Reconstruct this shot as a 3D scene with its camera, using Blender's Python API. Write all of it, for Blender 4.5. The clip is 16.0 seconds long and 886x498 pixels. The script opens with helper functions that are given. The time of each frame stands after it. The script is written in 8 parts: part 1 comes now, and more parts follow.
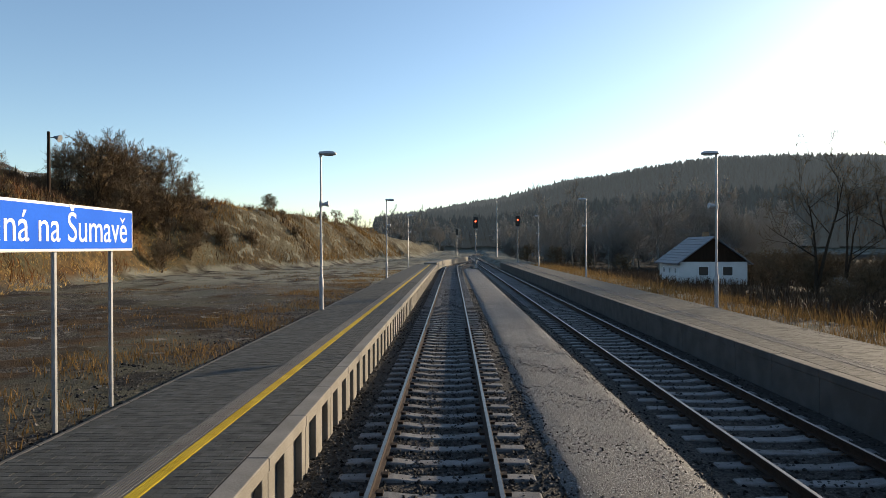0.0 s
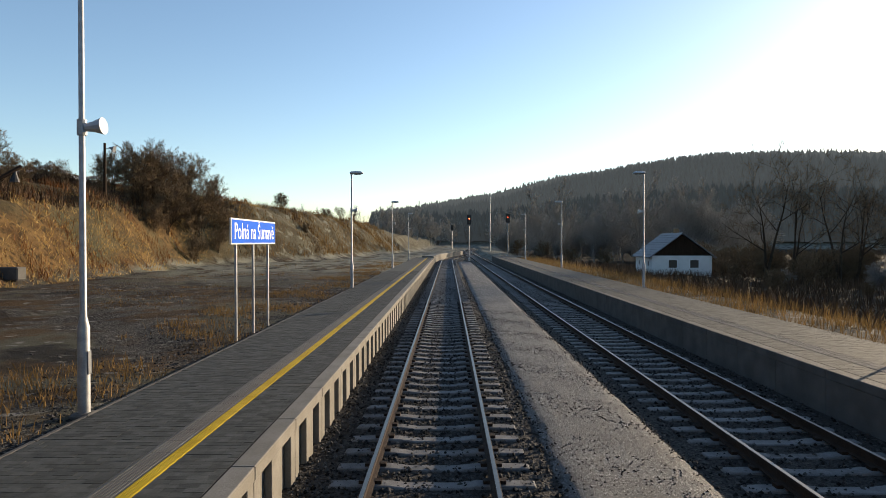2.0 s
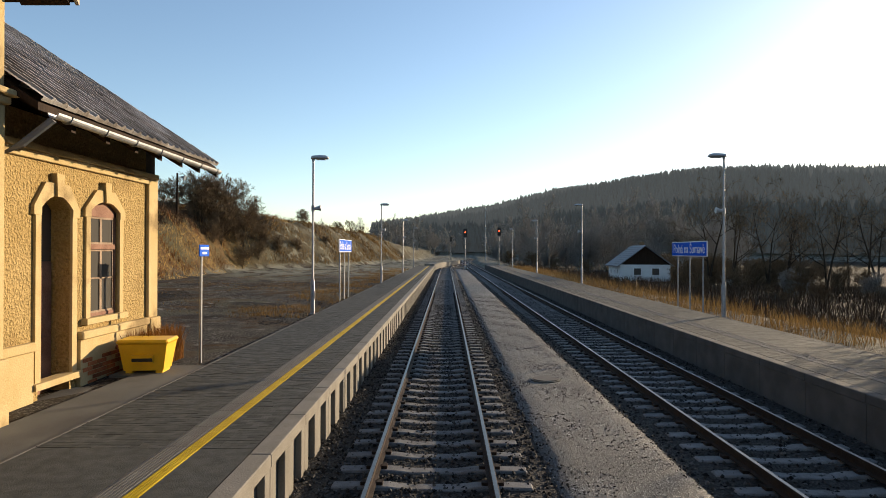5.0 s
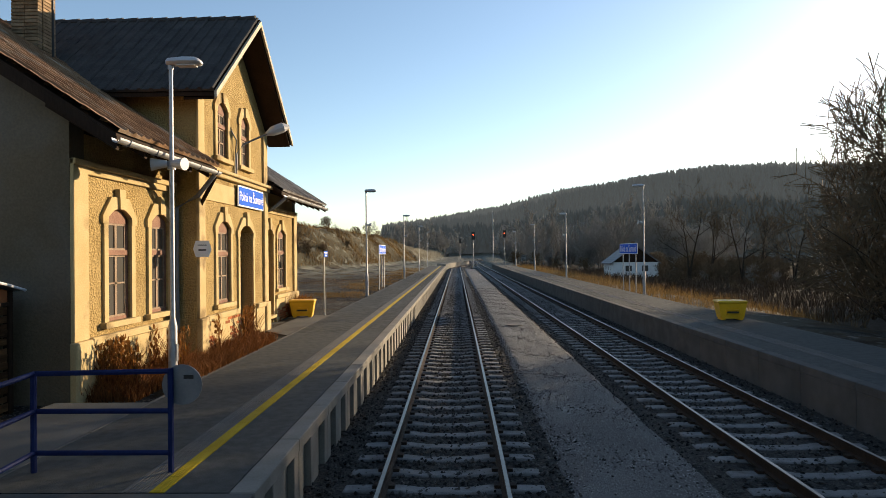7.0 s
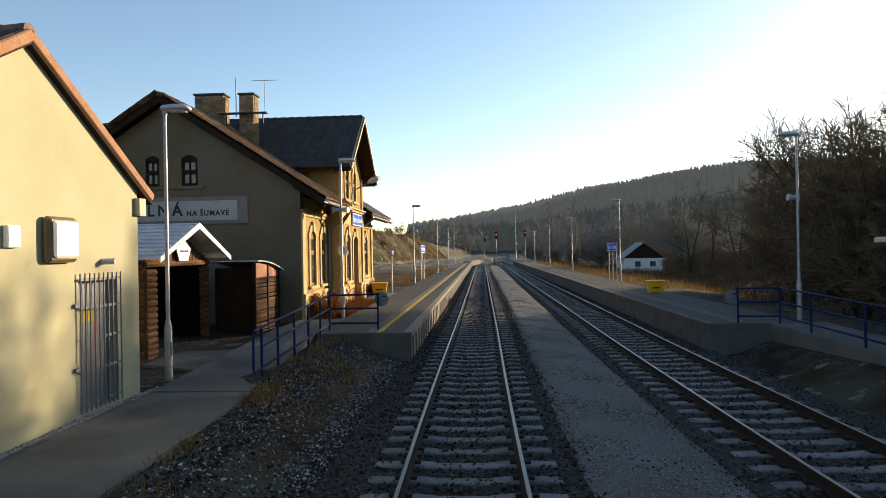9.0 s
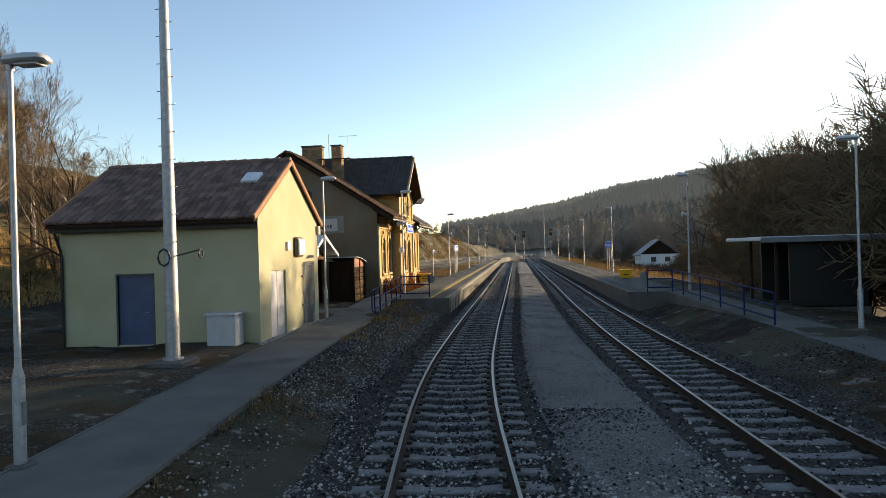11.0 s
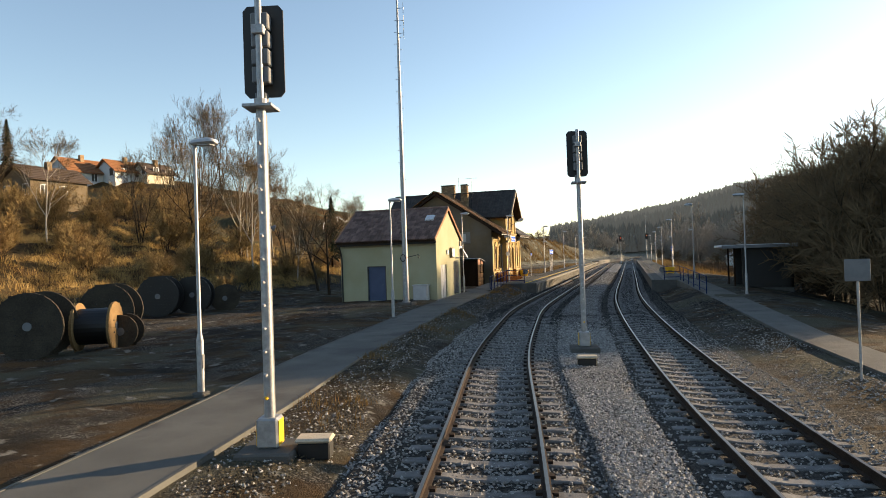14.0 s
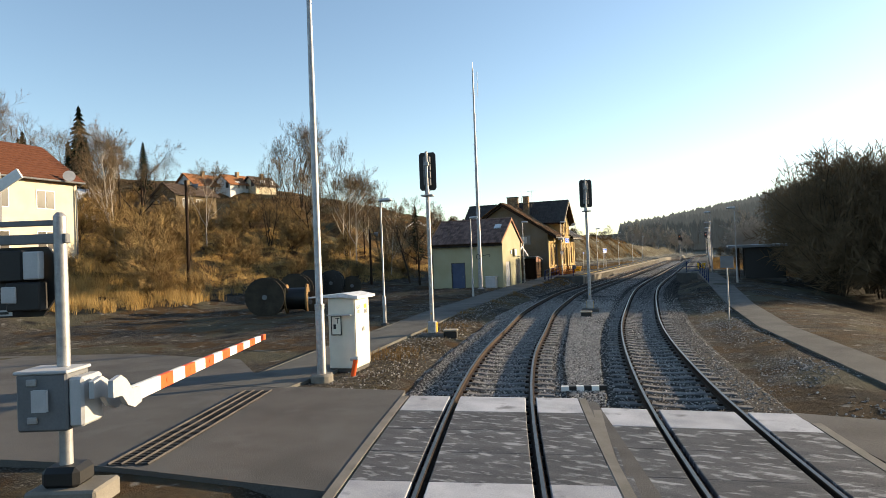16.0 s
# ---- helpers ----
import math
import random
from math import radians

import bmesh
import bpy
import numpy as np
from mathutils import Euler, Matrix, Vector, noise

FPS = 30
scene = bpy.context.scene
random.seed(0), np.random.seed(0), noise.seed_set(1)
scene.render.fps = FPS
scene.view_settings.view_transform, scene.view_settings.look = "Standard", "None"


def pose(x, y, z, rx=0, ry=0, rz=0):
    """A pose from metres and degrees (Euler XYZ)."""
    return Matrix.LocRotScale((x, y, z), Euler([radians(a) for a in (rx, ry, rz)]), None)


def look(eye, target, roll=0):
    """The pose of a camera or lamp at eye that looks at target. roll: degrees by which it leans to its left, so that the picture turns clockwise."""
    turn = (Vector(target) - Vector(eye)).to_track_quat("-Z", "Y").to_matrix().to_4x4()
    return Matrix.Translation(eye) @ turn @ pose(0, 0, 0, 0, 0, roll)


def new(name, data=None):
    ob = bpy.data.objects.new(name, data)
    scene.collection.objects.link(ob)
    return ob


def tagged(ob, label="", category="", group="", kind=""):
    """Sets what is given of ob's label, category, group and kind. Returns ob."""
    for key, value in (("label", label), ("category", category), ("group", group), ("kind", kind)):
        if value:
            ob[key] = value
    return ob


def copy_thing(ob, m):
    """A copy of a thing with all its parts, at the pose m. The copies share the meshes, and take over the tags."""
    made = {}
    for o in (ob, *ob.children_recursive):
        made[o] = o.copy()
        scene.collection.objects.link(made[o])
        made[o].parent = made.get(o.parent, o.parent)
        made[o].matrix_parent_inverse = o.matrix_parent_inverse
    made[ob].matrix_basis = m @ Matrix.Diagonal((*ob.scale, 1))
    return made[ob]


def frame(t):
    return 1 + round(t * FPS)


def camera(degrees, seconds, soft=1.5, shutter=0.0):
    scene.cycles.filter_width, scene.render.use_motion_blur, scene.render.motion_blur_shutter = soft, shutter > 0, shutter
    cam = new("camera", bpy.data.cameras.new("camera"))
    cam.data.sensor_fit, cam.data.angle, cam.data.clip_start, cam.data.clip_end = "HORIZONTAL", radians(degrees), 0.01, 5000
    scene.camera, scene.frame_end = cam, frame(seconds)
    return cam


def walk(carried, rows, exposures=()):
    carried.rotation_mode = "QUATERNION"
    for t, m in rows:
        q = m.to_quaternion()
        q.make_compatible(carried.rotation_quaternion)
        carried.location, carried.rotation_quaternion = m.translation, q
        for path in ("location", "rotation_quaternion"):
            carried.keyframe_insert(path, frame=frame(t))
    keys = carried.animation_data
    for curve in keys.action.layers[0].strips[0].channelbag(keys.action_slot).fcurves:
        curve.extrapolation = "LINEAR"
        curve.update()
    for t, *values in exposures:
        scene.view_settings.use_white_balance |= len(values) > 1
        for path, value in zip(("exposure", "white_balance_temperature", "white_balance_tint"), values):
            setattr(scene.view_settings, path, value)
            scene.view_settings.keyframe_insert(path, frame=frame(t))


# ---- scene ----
cam = camera(69.5, 16.0, soft=0.6)
# seconds, x, y, z, yaw, pitch, roll
PATH = [
    (0.0, 0.213, 1.010, 2.738, 0.89, -0.22, 0.19),
    (0.5, 0.198, -0.903, 2.737, 0.59, -0.30, -0.25),
    (1.0, 0.192, -2.868, 2.733, 0.54, -0.50, 0.01),
    (1.5, 0.193, -4.903, 2.733, 0.53, -0.73, 0.04),
    (2.0, 0.196, -7.016, 2.755, 0.48, -0.69, 0.08),
    (2.5, 0.184, -9.200, 2.748, 0.48, -0.68, 0.19),
    (3.0, 0.177, -11.443, 2.730, 0.51, 0.06, -0.47),
    (3.5, 0.179, -13.738, 2.728, 0.36, 0.02, -0.46),
    (4.0, 0.178, -16.081, 2.726, 0.20, 0.29, -0.35),
    (6.5, 0.173, -29.095, 2.725, 0.97, 0.18, 0.42),
    (7.0, 0.176, -31.825, 2.724, 1.25, 0.37, 0.59),
    (7.5, 0.161, -34.650, 2.744, 1.21, 0.30, 0.93),
    (8.0, 0.167, -37.557, 2.755, 1.70, 0.41, 0.17),
    (8.5, 0.203, -40.523, 2.747, 2.31, 0.41, 0.67),
    (9.0, 0.269, -43.512, 2.742, 3.49, 0.24, 1.03),
    (11.5, 1.950, -58.814, 2.738, 8.29, 0.18, 1.94),
    (12.0, 2.488, -61.947, 2.730, 10.51, 0.28, 2.14),
    (12.5, 3.044, -65.097, 2.729, 11.59, 0.56, 1.70),
    (13.0, 3.663, -68.241, 2.752, 13.14, 0.82, 1.49),
    (13.5, 4.365, -71.404, 2.740, 14.60, 0.66, 1.41),
    (14.0, 5.154, -74.596, 2.743, 16.29, 0.74, 1.88),
    (14.5, 6.049, -77.812, 2.721, 17.96, 0.86, 1.88),
    (15.0, 7.061, -81.053, 2.741, 19.43, 1.42, 1.61),
    (15.5, 8.138, -84.309, 2.744, 21.36, 0.79, 1.11),
    (16.0, 9.272, -87.553, 2.752, 22.41, 0.83, 2.15),
]
walk(cam, [(t, pose(x, y, z, 90 + pitch, roll, yaw)) for t, x, y, z, yaw, pitch, roll in PATH],
     exposures=[(0.0, 0.84, 6550, 10), (4.0, 0.88, 6700, 11), (7.0, 0.93, 6900, 11), (9.0, 1.08, 7050, 11), (12.5, 1.28, 7500, 12), (14.5, 1.25, 7600, 12), (16.0, 1.2, 7100, 10)])

# ---- light ----
SUN_AZ, SUN_EL = 48.0, 11.5          # degrees clockwise from +y, and above the horizon
world = bpy.data.worlds.new("sky")
scene.world = world
world.use_nodes = True
wn = world.node_tree
sky = wn.nodes.new("ShaderNodeTexSky")
sky.sky_type = "NISHITA"
sky.sun_disc = False
sky.sun_elevation = radians(SUN_EL)
sky.sun_rotation = radians(SUN_AZ)
sky.altitude = 700
sky.air_density = 1.0
sky.dust_density = 0.7
sky.ozone_density = 1.9
wn.nodes["Background"].inputs[1].default_value = 0.128
wn.links.new(sky.outputs[0], wn.nodes["Background"].inputs[0])
sun = new("sun", bpy.data.lights.new("sun", "SUN"))
sun.data.energy = 5.0
sun.data.angle = radians(0.6)
sun.data.color = (1.0, 0.80, 0.56)
_d = Vector((math.sin(radians(SUN_AZ)) * math.cos(radians(SUN_EL)), math.cos(radians(SUN_AZ)) * math.cos(radians(SUN_EL)), math.sin(radians(SUN_EL))))
sun.matrix_world = look(_d * 300, (0, 0, 0))

# ---- materials ----
def deep(c):
    """A base colour deepened, dark tones most, to put the contrast of dark shade into it."""
    return tuple(0.86 * x * (max(x, 0.02) / 0.5) ** 0.32 for x in c)


def pbr(name, c1, c2, scale=3.0, rough=0.8, bump=0.3, fine=40.0, metal=0.0, vary=0.0, island=0.0, fine_mix=0.35, spec=0.5,
        speck=None, speck_at=0.6, stain=None, stain_scale=0.6, stain_at=0.55, dist=0.02, stretch=(1, 1, 1)):
    """A surface of two tones mottled at two scales, with a fine relief; stain: a third tone in blotches."""
    if metal < 0.5:
        c1, c2 = deep(c1), deep(c2)
        stain = stain and deep(stain)
    if rough >= 0.7 and spec == 0.5:
        spec = 0.12                       # dry, dusty surfaces
    m = bpy.data.materials.new(name)
    m.use_nodes = True
    nt = m.node_tree
    N, L = nt.nodes, nt.links
    b = N["Principled BSDF"]
    b.inputs["Roughness"].default_value = rough
    b.inputs["Metallic"].default_value = metal
    b.inputs["Specular IOR Level"].default_value = spec
    geo = N.new("ShaderNodeNewGeometry")
    pos = geo.outputs["Position"]
    if stretch != (1, 1, 1):
        mp = N.new("ShaderNodeMapping")
        mp.inputs["Scale"].default_value = stretch
        L.new(pos, mp.inputs["Vector"])
        pos = mp.outputs[0]
    def nz(s, detail=4.0):
        n = N.new("ShaderNodeTexNoise")
        n.inputs["Scale"].default_value = s
        n.inputs["Detail"].default_value = detail
        L.new(pos, n.inputs["Vector"])
        return n.outputs["Fac"]
    def ramp(src, lo, hi):
        r = N.new("ShaderNodeMapRange")
        r.inputs[1].default_value, r.inputs[2].default_value = lo, hi
        L.new(src, r.inputs[0])
        return r.outputs[0]
    def mix(fac, a, c, blend="MIX"):
        x = N.new("ShaderNodeMix")
        x.data_type = "RGBA"
        x.blend_type = blend
        for sock, val in ((x.inputs[0], fac), (x.inputs[6], a), (x.inputs[7], c)):
            if isinstance(val, (int, float)):
                sock.default_value = val
            elif isinstance(val, tuple):
                sock.default_value = (*val, 1)
            else:
                L.new(val, sock)
        return x.outputs[2]
    col = mix(ramp(nz(scale), 0.35, 0.65), c1, c2)
    if stain:
        col = mix(ramp(nz(stain_scale, 6), stain_at, stain_at + 0.12), col, stain)
    f = nz(fine, 3)
    g = ramp(f, 0.25, 0.75)
    dark = tuple(x * 0.55 for x in c1)
    col = mix(fine_mix, col, mix(g, dark, tuple(min(1, x * 1.35) for x in c2)))
    if speck:
        col = mix(ramp(nz(fine * 0.8, 2), speck_at, speck_at + 0.05), col, deep(speck))
    if vary or island:
        if island:
            src, amt = geo.outputs["Random Per Island"], island
        else:
            src, amt = N.new("ShaderNodeObjectInfo").outputs["Random"], vary
        r = N.new("ShaderNodeMapRange")
        r.inputs[3].default_value, r.inputs[4].default_value = 1 - amt, 1 + amt
        L.new(src, r.inputs[0])
        cmb = N.new("ShaderNodeCombineColor")
        for i in range(3):
            L.new(r.outputs[0], cmb.inputs[i])
        col = mix(1.0, col, cmb.outputs[0], "MULTIPLY")
    L.new(col, b.inputs["Base Color"])
    if bump:
        bp = N.new("ShaderNodeBump")
        bp.inputs["Strength"].default_value = bump
        bp.inputs["Distance"].default_value = dist
        L.new(f, bp.inputs["Height"])
        L.new(bp.outputs[0], b.inputs["Normal"])
    return m


def backlit(m, share, tint=(1, 1, 1)):
    """Lets light through a thin surface: a share of its colour scatters to the far side."""
    nt = m.node_tree
    b, out = nt.nodes["Principled BSDF"], nt.nodes["Material Output"]
    tr = nt.nodes.new("ShaderNodeBsdfTranslucent")
    col = b.inputs["Base Color"]
    tn = nt.nodes.new("ShaderNodeMix")
    tn.data_type, tn.blend_type = "RGBA", "MULTIPLY"
    tn.inputs[0].default_value = 1.0
    tn.inputs[7].default_value = (*tint, 1)
    if col.links:
        nt.links.new(col.links[0].from_socket, tn.inputs[6])
    else:
        tn.inputs[6].default_value = col.default_value
    nt.links.new(tn.outputs[2], tr.inputs[0])
    mx = nt.nodes.new("ShaderNodeMixShader")
    mx.inputs[0].default_value = share
    nt.links.new(b.outputs[0], mx.inputs[1])
    nt.links.new(tr.outputs[0], mx.inputs[2])
    nt.links.new(mx.outputs[0], out.inputs[0])
    return m


def glass_mat(name, tint=(0.02, 0.025, 0.03), rough=0.06):
    m = bpy.data.materials.new(name)
    m.use_nodes = True
    b = m.node_tree.nodes["Principled BSDF"]
    b.inputs["Base Color"].default_value = (*tint, 1)
    b.inputs["Roughness"].default_value = rough
    b.inputs["Specular IOR Level"].default_value = 0.7
    return m


def glow_mat(name, col, strength):
    m = bpy.data.materials.new(name)
    m.use_nodes = True
    b = m.node_tree.nodes["Principled BSDF"]
    b.inputs["Base Color"].default_value = (*col, 1)
    b.inputs["Emission Color"].default_value = (*col, 1)
    b.inputs["Emission Strength"].default_value = strength
    return m


M_RAILTOP = pbr("rail_steel_polished", (0.118, 0.109, 0.1), (0.155, 0.146, 0.137), 8, 0.38, 0.05, 60, metal=0.9, fine_mix=0.1)
M_RAIL = pbr("rail_rust", (0.05, 0.037, 0.03), (0.08, 0.058, 0.044), 6, 0.75, 0.3, 60)
M_SLEEPER = pbr("frosted_concrete_sleeper", (0.19, 0.186, 0.18), (0.26, 0.255, 0.25), 7, 0.75, 0.35, 70, vary=0.16, stain=(0.14, 0.13, 0.12), stain_scale=3.0, stain_at=0.56)
# pale stone whose tone is raised further to carry sunlight
M_STONE_LIT = pbr("sunlit_pale_stone", (0.235, 0.226, 0.213), (0.43, 0.418, 0.40), 9, 0.85, 0.5, 60, island=0.5)
M_MOSSSTONE = pbr("mossy_stone", (0.095, 0.08, 0.056), (0.20, 0.172, 0.125), 2, 0.9, 0.5, 60, island=0.7)
M_STONE = pbr("ballast_stone", (0.06, 0.057, 0.053), (0.125, 0.12, 0.113), 9, 0.85, 0.5, 60, island=0.9)
M_BALLAST = pbr("ballast_bed", (0.045, 0.042, 0.039), (0.11, 0.104, 0.096), 14, 0.9, 1.0, 28, fine_mix=0.6, dist=0.05)
M_CINDER = pbr("fine_gravel_path", (0.095, 0.093, 0.091), (0.175, 0.171, 0.167), 0.9, 0.75, 1.0, 60, spec=0.25, speck=(0.45, 0.45, 0.45), speck_at=0.60, fine_mix=0.55, dist=0.03, stain=(0.05, 0.05, 0.05), stain_scale=0.35, stain_at=0.5)
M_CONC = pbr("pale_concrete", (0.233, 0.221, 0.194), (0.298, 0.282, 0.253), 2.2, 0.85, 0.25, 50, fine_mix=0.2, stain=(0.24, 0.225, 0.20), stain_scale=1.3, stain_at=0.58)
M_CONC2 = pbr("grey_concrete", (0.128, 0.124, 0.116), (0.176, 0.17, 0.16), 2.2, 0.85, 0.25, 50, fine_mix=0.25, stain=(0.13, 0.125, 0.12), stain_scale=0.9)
M_PAVER = pbr("grey_paver", (0.09, 0.092, 0.086), (0.13, 0.132, 0.124), 7, 0.85, 0.3, 60, island=0.22, fine_mix=0.25)
M_PAVER1 = pbr("grey_paver_single", (0.09, 0.092, 0.086), (0.13, 0.132, 0.124), 7, 0.85, 0.3, 60, vary=0.22, fine_mix=0.25)
M_JOINT = pbr("sand_joint", (0.045, 0.043, 0.041), (0.07, 0.067, 0.063), 6, 0.95, 0.5, 60)
M_TACT = pbr("tactile_slab", (0.162, 0.157, 0.149), (0.204, 0.197, 0.187), 2, 0.8, 0.2, 50, island=0.08)
M_YELLOW = pbr("yellow_line_paint", (0.432, 0.324, 0.027), (0.522, 0.405, 0.054), 3, 0.7, 0.2, 60, fine_mix=0.2, stain=(0.38, 0.30, 0.08), stain_scale=1.2, stain_at=0.6)
M_ASPH = pbr("asphalt", (0.125, 0.121, 0.115), (0.195, 0.188, 0.178), 0.7, 0.85, 0.5, 70, fine_mix=0.45, stain=(0.20, 0.196, 0.19), stain_scale=0.9, stain_at=0.52)
M_PATH = pbr("worn_pale_footpath", (0.150, 0.148, 0.138), (0.205, 0.202, 0.188), 0.8, 0.85, 0.35, 90, fine_mix=0.25, stain=(0.12, 0.115, 0.11), stain_scale=0.5, stain_at=0.55)
M_GALV = pbr("galvanised_steel", (0.27, 0.275, 0.28), (0.38, 0.385, 0.39), 9, 0.5, 0.08, 60, metal=0.55, fine_mix=0.15)
M_LAMPHEAD = pbr("pale_lamp_shell", (0.44, 0.448, 0.456), (0.496, 0.504, 0.512), 4, 0.45, 0.05, 50, fine_mix=0.1)
M_BLUE = pbr("blue_sign", (0.03, 0.16, 0.60), (0.035, 0.18, 0.66), 1.5, 0.6, 0.05, 40, fine_mix=0.1, spec=0.04)
M_WHITE = pbr("white_paint", (0.74, 0.74, 0.72), (0.80, 0.80, 0.78), 2, 0.6, 0.1, 40, fine_mix=0.1)
M_DKBLUE = pbr("dark_blue_paint", (0.02, 0.035, 0.11), (0.03, 0.05, 0.14), 4, 0.6, 0.1, 40, fine_mix=0.2, spec=0.1)
M_PLASTER = pbr("ochre_plaster", (0.381, 0.287, 0.137), (0.457, 0.357, 0.19), 1.6, 0.92, 1.0, 26, fine_mix=0.45, dist=0.06, stain=(0.22, 0.15, 0.07), stain_scale=0.7, stain_at=0.56)
M_TRIM = pbr("pale_ochre_trim", (0.475, 0.38, 0.212), (0.539, 0.441, 0.272), 1.8, 0.88, 0.3, 40, fine_mix=0.2, stain=(0.25, 0.19, 0.11), stain_scale=1.3, stain_at=0.57)
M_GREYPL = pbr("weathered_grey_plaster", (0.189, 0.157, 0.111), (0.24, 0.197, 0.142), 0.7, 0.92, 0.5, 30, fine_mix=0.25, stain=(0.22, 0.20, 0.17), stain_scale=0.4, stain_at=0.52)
M_YELPL = pbr("pale_yellow_plaster", (0.42, 0.404, 0.283), (0.457, 0.443, 0.33), 0.8, 0.88, 0.25, 60, fine_mix=0.12)
M_BROWNWOOD = pbr("red_brown_window_wood", (0.22, 0.125, 0.09), (0.33, 0.21, 0.155), 3, 0.7, 0.2, 40)
M_PALEWOOD = pbr("pale_window_wood", (0.46, 0.41, 0.33), (0.56, 0.50, 0.41), 3, 0.7, 0.2, 40)
M_SASH = pbr("worn_window_sash", (0.25, 0.19, 0.14), (0.38, 0.30, 0.23), 3, 0.7, 0.2, 40)
M_DARKWOOD = pbr("dark_wood", (0.045, 0.03, 0.02), (0.075, 0.05, 0.035), 3, 0.8, 0.4, 30, stretch=(1, 1, 0.2))
M_WOOD = pbr("brown_boards", (0.16, 0.095, 0.048), (0.24, 0.145, 0.075), 3, 0.75, 0.4, 20, vary=0.2, stretch=(0.3, 0.3, 2))
M_OLDBOARD = pbr("worn_old_boards", (0.075, 0.045, 0.026), (0.15, 0.088, 0.045), 2.2, 0.8, 0.6, 24, vary=0.45, stretch=(0.3, 0.3, 2), stain=(0.30, 0.20, 0.10), stain_scale=2.6, stain_at=0.60)
M_RUSTPAINT = pbr("orange_brown_paint", (0.30, 0.12, 0.045), (0.40, 0.17, 0.065), 2.5, 0.6, 0.2, 30, stain=(0.17, 0.07, 0.03), stain_scale=1.5, stain_at=0.6)
M_TILE_DK = pbr("dark_roof_tile", (0.08, 0.075, 0.073), (0.118, 0.112, 0.106), 2.5, 0.75, 0.3, 30, island=0.12)
M_TILE_BR = pbr("mossy_brown_roof_tile", (0.22, 0.14, 0.085), (0.32, 0.215, 0.135), 1.5, 0.85, 0.4, 30, vary=0.3, stain=(0.38, 0.35, 0.29), stain_scale=1.2, stain_at=0.55)
M_TILE_BR2 = pbr("mossy_brown_roof_tile_far", (0.22, 0.14, 0.085), (0.32, 0.215, 0.135), 1.5, 0.85, 0.4, 30, island=0.3, stain=(0.38, 0.35, 0.29), stain_scale=1.2, stain_at=0.55)
M_TILE_RB = pbr("red_brown_roof_tile", (0.17, 0.122, 0.108), (0.27, 0.195, 0.17), 2, 0.7, 0.25, 30, island=0.35)
M_TILE_FR = pbr("frosted_brown_roof_tile", (0.22, 0.19, 0.165), (0.36, 0.34, 0.315), 1.5, 0.8, 0.4, 30, island=0.3, stain=(0.42, 0.41, 0.40), stain_scale=1.2, stain_at=0.5)
M_TERRA = pbr("terracotta", (0.357, 0.209, 0.13), (0.425, 0.275, 0.182), 3, 0.75, 0.25, 30, island=0.12)
M_BRICK = pbr("chimney_brick", (0.28, 0.20, 0.13), (0.40, 0.31, 0.21), 5, 0.9, 0.4, 30, vary=0.25)
M_GLASS = glass_mat("window_glass", (0.075, 0.07, 0.062), 0.12)
M_BLACK = pbr("black_plastic", (0.012, 0.012, 0.013), (0.02, 0.02, 0.021), 4, 0.55, 0.1, 40)
M_BLUEDOOR = pbr("blue_steel_door", (0.065, 0.0975, 0.176), (0.0845, 0.124, 0.215), 2, 0.55, 0.1, 40, fine_mix=0.15)
# near-black that paints the shade of unlit hollows
M_INNERSHADE = pbr("inner_shade", (0.015, 0.013, 0.012), (0.022, 0.02, 0.018), 2, 0.95, 0.1, 20)
M_BIN = pbr("yellow_grit_bin", (0.66, 0.42, 0.015), (0.74, 0.49, 0.03), 3, 0.5, 0.1, 40, fine_mix=0.1)
M_GREYMET = pbr("grey_painted_metal", (0.17, 0.18, 0.19), (0.23, 0.24, 0.25), 3, 0.55, 0.1, 40, fine_mix=0.15)
M_CAB = pbr("white_cabinet_paint", (0.60, 0.595, 0.53), (0.68, 0.67, 0.60), 2, 0.55, 0.1, 40, fine_mix=0.1)
M_ORANGE = pbr("orange_red_paint", (0.72, 0.13, 0.03), (0.80, 0.17, 0.04), 3, 0.5, 0.1, 40, fine_mix=0.1)
M_RUBBER = pbr("rubber_panel", (0.10, 0.103, 0.11), (0.17, 0.173, 0.18), 1.5, 0.7, 0.5, 40, vary=0.1, fine_mix=0.3, stain=(0.42, 0.43, 0.44), stain_scale=3.6, stain_at=0.54, stretch=(1, 2.2, 1))
M_FROSTPANEL = pbr("frosted_rubber_panel", (0.36, 0.372, 0.396), (0.504, 0.516, 0.54), 1.5, 0.8, 0.35, 60, vary=0.12, fine_mix=0.25, stain=(0.16, 0.165, 0.17), stain_scale=2.0, stain_at=0.6)
M_BARK = pbr("bark", (0.06, 0.048, 0.036), (0.10, 0.08, 0.06), 4, 0.9, 0.5, 20)
M_TWIG = pbr("bare_twig", (0.15, 0.116, 0.0788), (0.24, 0.184, 0.121), 2, 0.9, 0.0, 20)
M_TWIG_WARM = pbr("russet_twig", (0.255, 0.179, 0.096), (0.357, 0.273, 0.144), 1, 0.9, 0.0, 20)
M_BIRCHBARK = pbr("birch_bark", (0.42, 0.38, 0.32), (0.55, 0.5, 0.43), 3, 0.8, 0.2, 15, stain=(0.08, 0.07, 0.06), stain_scale=3, stain_at=0.6)
M_NEEDLE = pbr("conifer_needle", (0.018, 0.03, 0.016), (0.035, 0.052, 0.026), 1.2, 0.85, 0.0, 12, island=0.25)
M_DRYGRASS = pbr("dry_grass", (0.399, 0.281, 0.119), (0.589, 0.454, 0.238), 0.5, 0.9, 0.0, 12, island=0.3)
